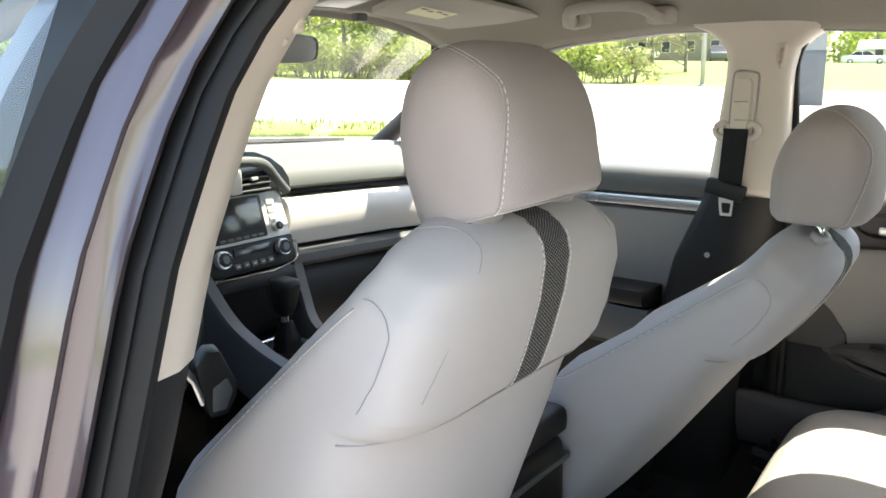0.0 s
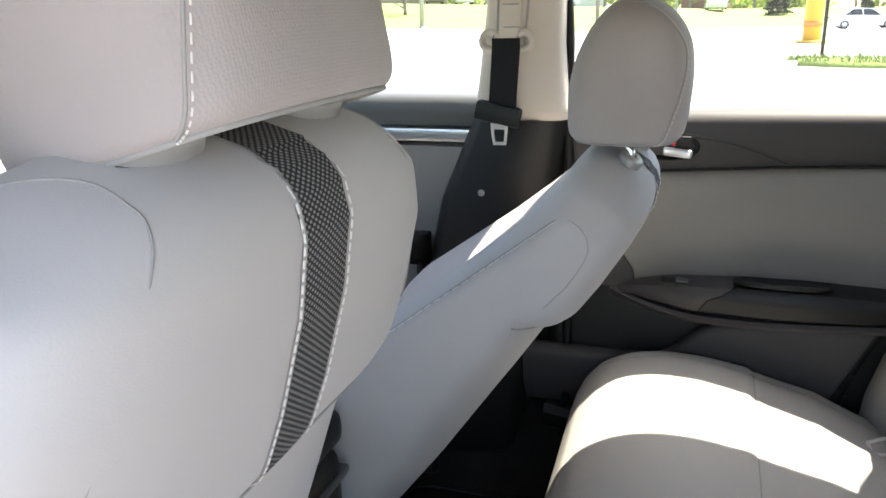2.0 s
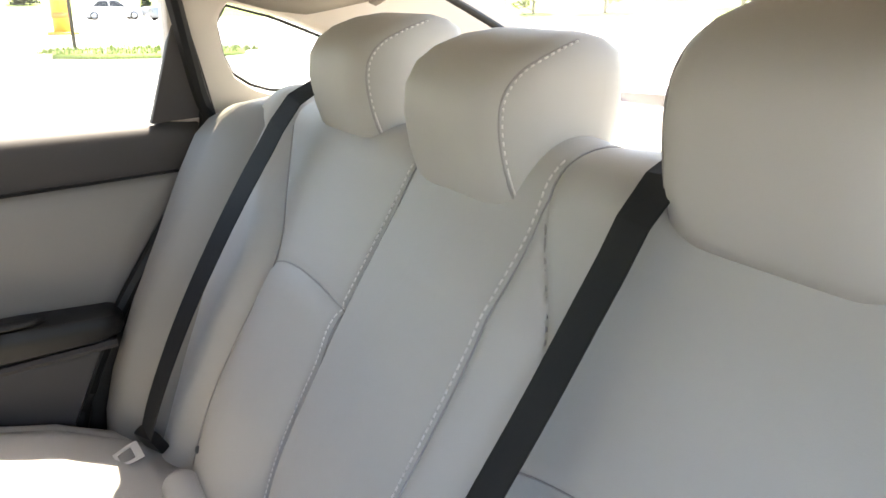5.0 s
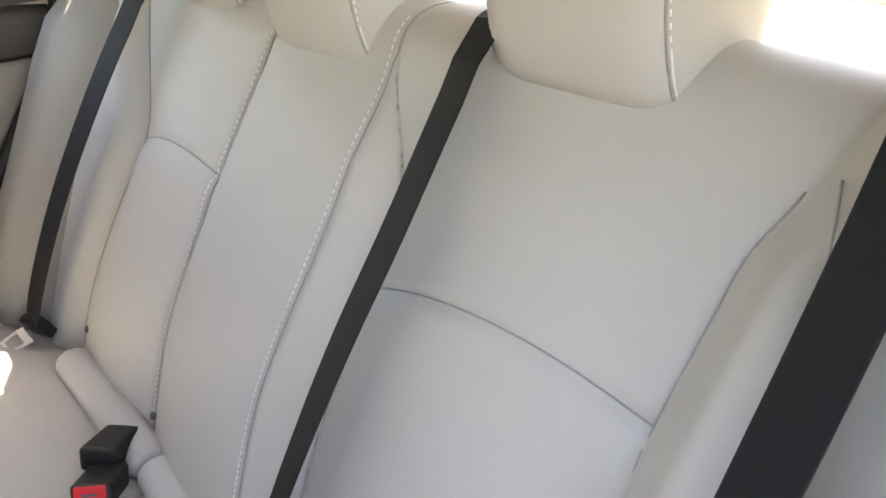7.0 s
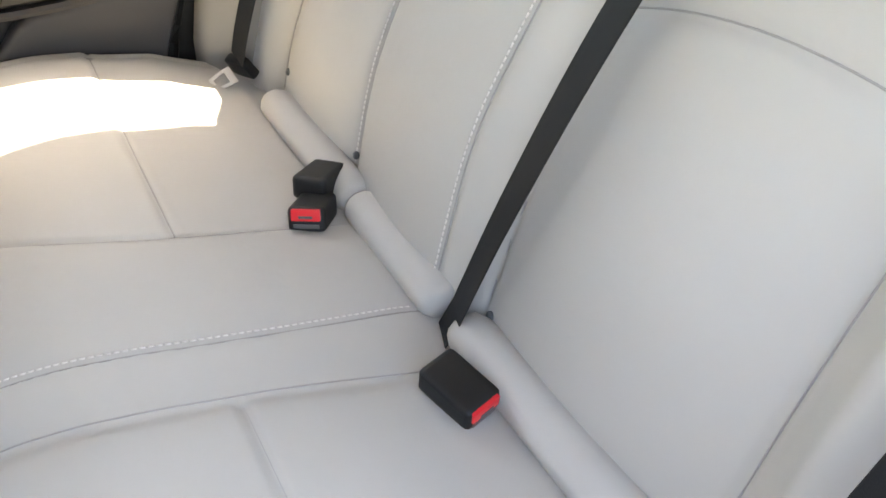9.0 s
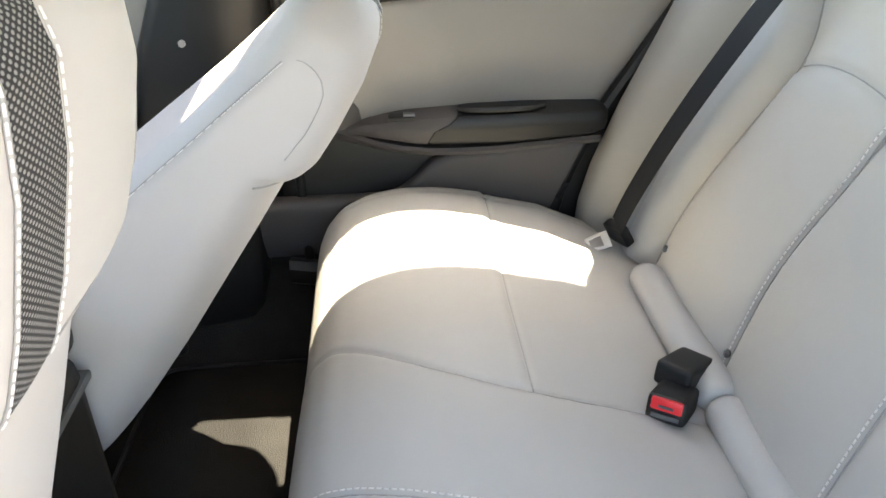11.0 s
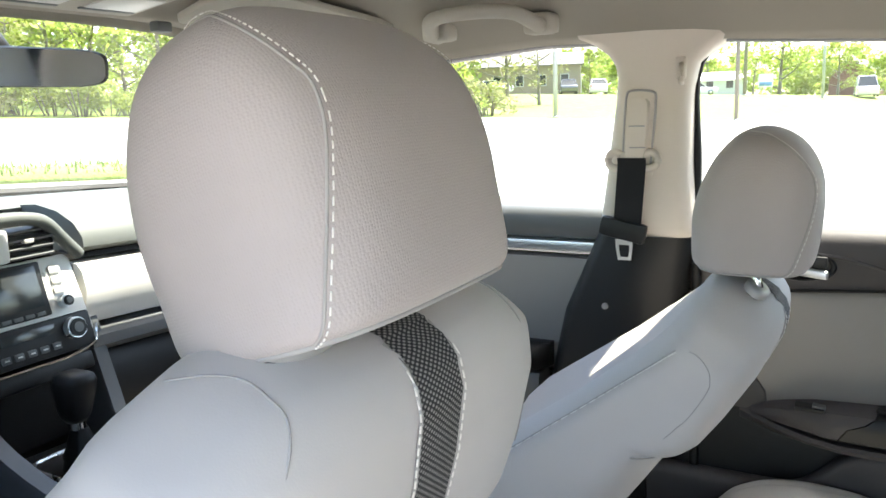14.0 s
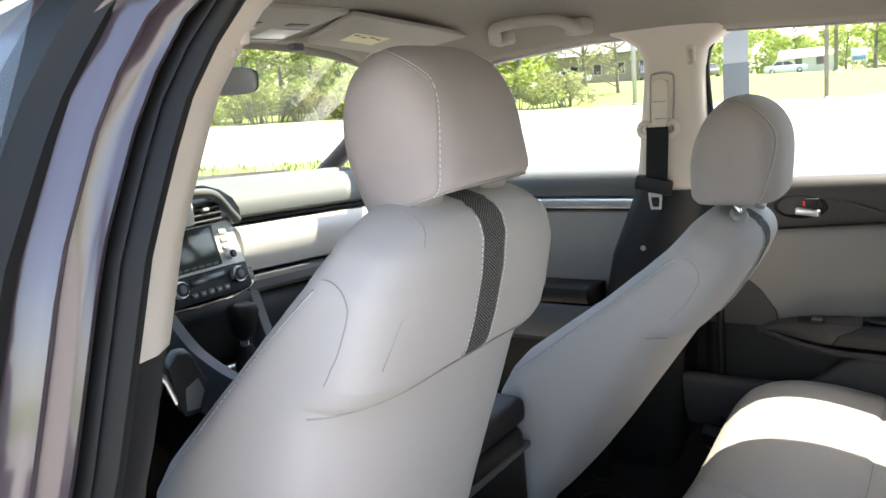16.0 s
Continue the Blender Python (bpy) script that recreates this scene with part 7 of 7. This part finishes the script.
def car(name, label, paint, spec, at, face, group="parked cars"):
    """A parked car; spec: length, width, height, height of the bonnet, boot line (share of its length)."""
    L, W, Hh, hood, boot = spec
    ob = thing(name, label, "car", group=group, at=Matrix.Translation(at) @ pose(0, 0, 0, 0, 0, face))
    side = spline([(0.02, 0.30), (0.0, hood * 0.72), (0.05, hood * 0.92), (0.28, hood), (boot, hood * 1.07), (0.97, hood * 1.04), (1.0, hood * 0.7), (0.985, 0.30)], 30)
    rows = []
    for q, k in ((-0.5, 0.93), (-0.48, 0.985), (-0.42, 1.0), (0.42, 1.0), (0.48, 0.985), (0.5, 0.93)):
        rows.append([(((x - 0.5) * k) * L, q * W, 0.30 + (z - 0.30) * (0.93 + 0.07 * k)) for x, z in side] + [(0.45 * L, q * W, 0.22), (-0.45 * L, q * W, 0.22)])
    part("body", rings(rows), paint, ob, "painted body")
    cab = [(0.27, hood), (0.42, Hh - 0.03), (0.55, Hh), (min(boot, 0.9) - 0.10, Hh - 0.05), (boot + 0.03, hood * 1.05)]
    rows = [[((x - 0.5) * L * (1 if z < Hh - 0.2 else k2), q * (W - 0.10 - 0.42 * (z - hood) / (Hh - hood)), z) for x, z in cab] for q, k2 in ((-0.5, 0.98), (0.5, 0.98))]
    part("glasshouse", rings(rows), DARKGLASS, ob, "dark windows", False)
    roof = [(0.40, Hh - 0.06), (0.43, Hh - 0.01), (0.55, Hh + 0.02), (min(boot, 0.9) - 0.09, Hh - 0.02), (min(boot, 0.9) - 0.07, Hh - 0.07)]
    part("roof", rings([[((x - 0.5) * L, q * (W - 0.46), z) for x, z in roof] for q in (-0.5, 0.5)]), paint, ob, "painted roof", 40)
    for sx in (-0.5, 0.5):
        for x0, x1 in ((0.27, 0.42), (boot + 0.03, min(boot, 0.9) - 0.10), (0.54, 0.56)):
            part("pillar", tube([((x0 - 0.5) * L, sx * (W - 0.09), hood), ((x1 - 0.5) * L, sx * (W - 0.49), Hh - 0.03)], 0.035, 6), paint, ob)
        for x in (0.18, 0.80):
            wh = part("tyre", cyl(0.32, 0.20, ((x - 0.5) * L, sx * (W - 0.16), 0.32), "y", 20, 0.03), TYRE, ob)
            part("rim", cyl(0.20, 0.03, ((x - 0.5) * L, sx * (W + 0.04), 0.32), "y", 16, 0.008), SILVER, wh)
        part("headlight", rbox((0.10, 0.34, 0.13), (-0.475 * L, sx * (W - 0.42), hood * 0.78), 0.03), SATIN, ob, "clear headlight")
        part("tail_light", rbox((0.08, 0.26, 0.16), (0.485 * L, sx * (W - 0.34), hood * 0.86), 0.03), SIGNRED, ob, "red tail light")
    return ob


SEDAN, SUV, VAN = (4.6, 1.8, 1.45, 0.92, 0.80), (4.4, 1.85, 1.68, 1.05, 0.93), (5.2, 2.0, 2.2, 1.15, 0.96)
car("sedan", "white sedan parked beyond the grass", WHITECAR, SEDAN, spot(98, 79.8), 100)
car("sedan", "white sedan parked before the tan building", WHITECAR, SEDAN, spot(86, 65.4), 120)
car("suv", "dark grey utility car in a row of parked cars", GREYCAR, SUV, spot(88, 70.9), 22)
car("sedan", "white car in a row of parked cars", WHITECAR, SUV, spot(88, 73.0), 200)
car("sedan", "silver car in a row of parked cars", SILVERCAR, SEDAN, spot(90, 75.0), 18)
car("sedan", "white sedan parked before the conifers", WHITECAR, SEDAN, spot(66, 99.3), 92)
car("sedan", "silver sedan parked near the white one", SILVERCAR, SEDAN, spot(64, 103.4), 98)
car("van", "white van before the brick house", WHITECAR, VAN, spot(94, 90.2), 5)


def pole(name, label, r, az, radius, height, mat, arm=False, category="pole"):
    ob = thing(name, label, category, group="roadside poles", at=Matrix.Translation(spot(r, az)))
    part("shaft", tube([(0, 0, -0.1), (0, 0, height * 0.5), (0, 0, height)], [radius, radius * 0.9, radius * 0.72], 14), mat, ob)
    part("foot", cyl(radius * 1.7, 0.12, (0, 0, 0.05), "z", 16, 0.01), GALV if mat is not YELLOW else YELLOW, ob)
    if arm:
        part("cross_arm", rbox((2.2, 0.10, 0.12), (0, 0, height - 0.6), 0.01), BARK, ob)
    return ob


pole("lamp_post", "pale steel post at the paving's edge", 53, 70.0, 0.16, 11, GALV)
pole("utility_pole", "dark wooden utility pole on the grass", 50, 82.5, 0.13, 11, BARK)
pole("utility_pole", "dark wooden utility pole further back", 76, 82.9, 0.17, 11, BARK, True)
pole("utility_pole", "thin grey pole before the brick house", 84, 87.7, 0.14, 10, GALV, True)
pole("sign_post", "thin black pole standing on a grass island", 20.4, 97.9, 0.045, 5.5, RUBBER)
ob = pole("sign_pylon", "thick yellow painted pole with an orange foot", 35.5, 96.7, 0.36, 9, YELLOW)
part("faded_band", cyl(0.366, 0.22, (0, 0, 0.75), "z", 18, 0.0), ORANGE, ob, "faded red band")

ob = thing("canopy_column", "thick square grey column, darker at its lower part", "column", at=Matrix.Translation(Vector((*polar(30, 77.1), lie(*polar(30, 77.1))))) @ pose(0, 0, 0, 0, 0, 13))
part("lower_cladding", rbox((1.02, 0.9, 1.9), (0, 0, 0.93), 0.03), COLUMN_LOW, ob, "slate grey lower cladding")
part("shaft", rbox((0.98, 0.86, 4.0), (0, 0, 3.87), 0.02), COLUMN_TOP, ob, "pale grey shaft")

ob = thing("road_sign", "red and white diamond sign panel on a thin post", "sign", at=Matrix.Translation(spot(52, 106.0)))
part("post", tube([(0, 0, 0), (0, 0, 2.3)], 0.03, 8), GALV, ob)
for z0, z1, mt in ((1.2, 1.62, SIGNRED), (1.62, 1.98, WHITECAR), (1.98, 2.4, SIGNRED)):
    w = lambda z: 0.28 * (1 - abs(z - 1.8) / 0.75)
    part("sign_panel", slab([(-w(z0), -w(z0) * 0.2 - 0.04, z0), (w(z0), w(z0) * 0.2 - 0.04, z0), (w(z1), w(z1) * 0.2 - 0.04, z1), (-w(z1), -w(z1) * 0.2 - 0.04, z1)], (-0.02, 0.03, 0)), mt, ob, smooth=False)
ob = thing("notice_board", "white and blue notice board on the far grass", "sign", at=Matrix.Translation(spot(80, 84.2)) @ pose(0, 0, 0, 0, 0, -84))
part("board", rbox((1.3, 0.12, 1.2), (0, 0, 1.3), 0.02), WHITECAR, ob, "white board")
part("blue_panel", rbox((1.1, 0.02, 0.35), (0, -0.07, 1.0), 0), SIGNBLUE, ob, "blue panel")
for x in (-0.5, 0.5):
    part("leg", tube([(x, 0, -0.1), (x, 0, 0.75)], 0.05, 6), GALV, ob)
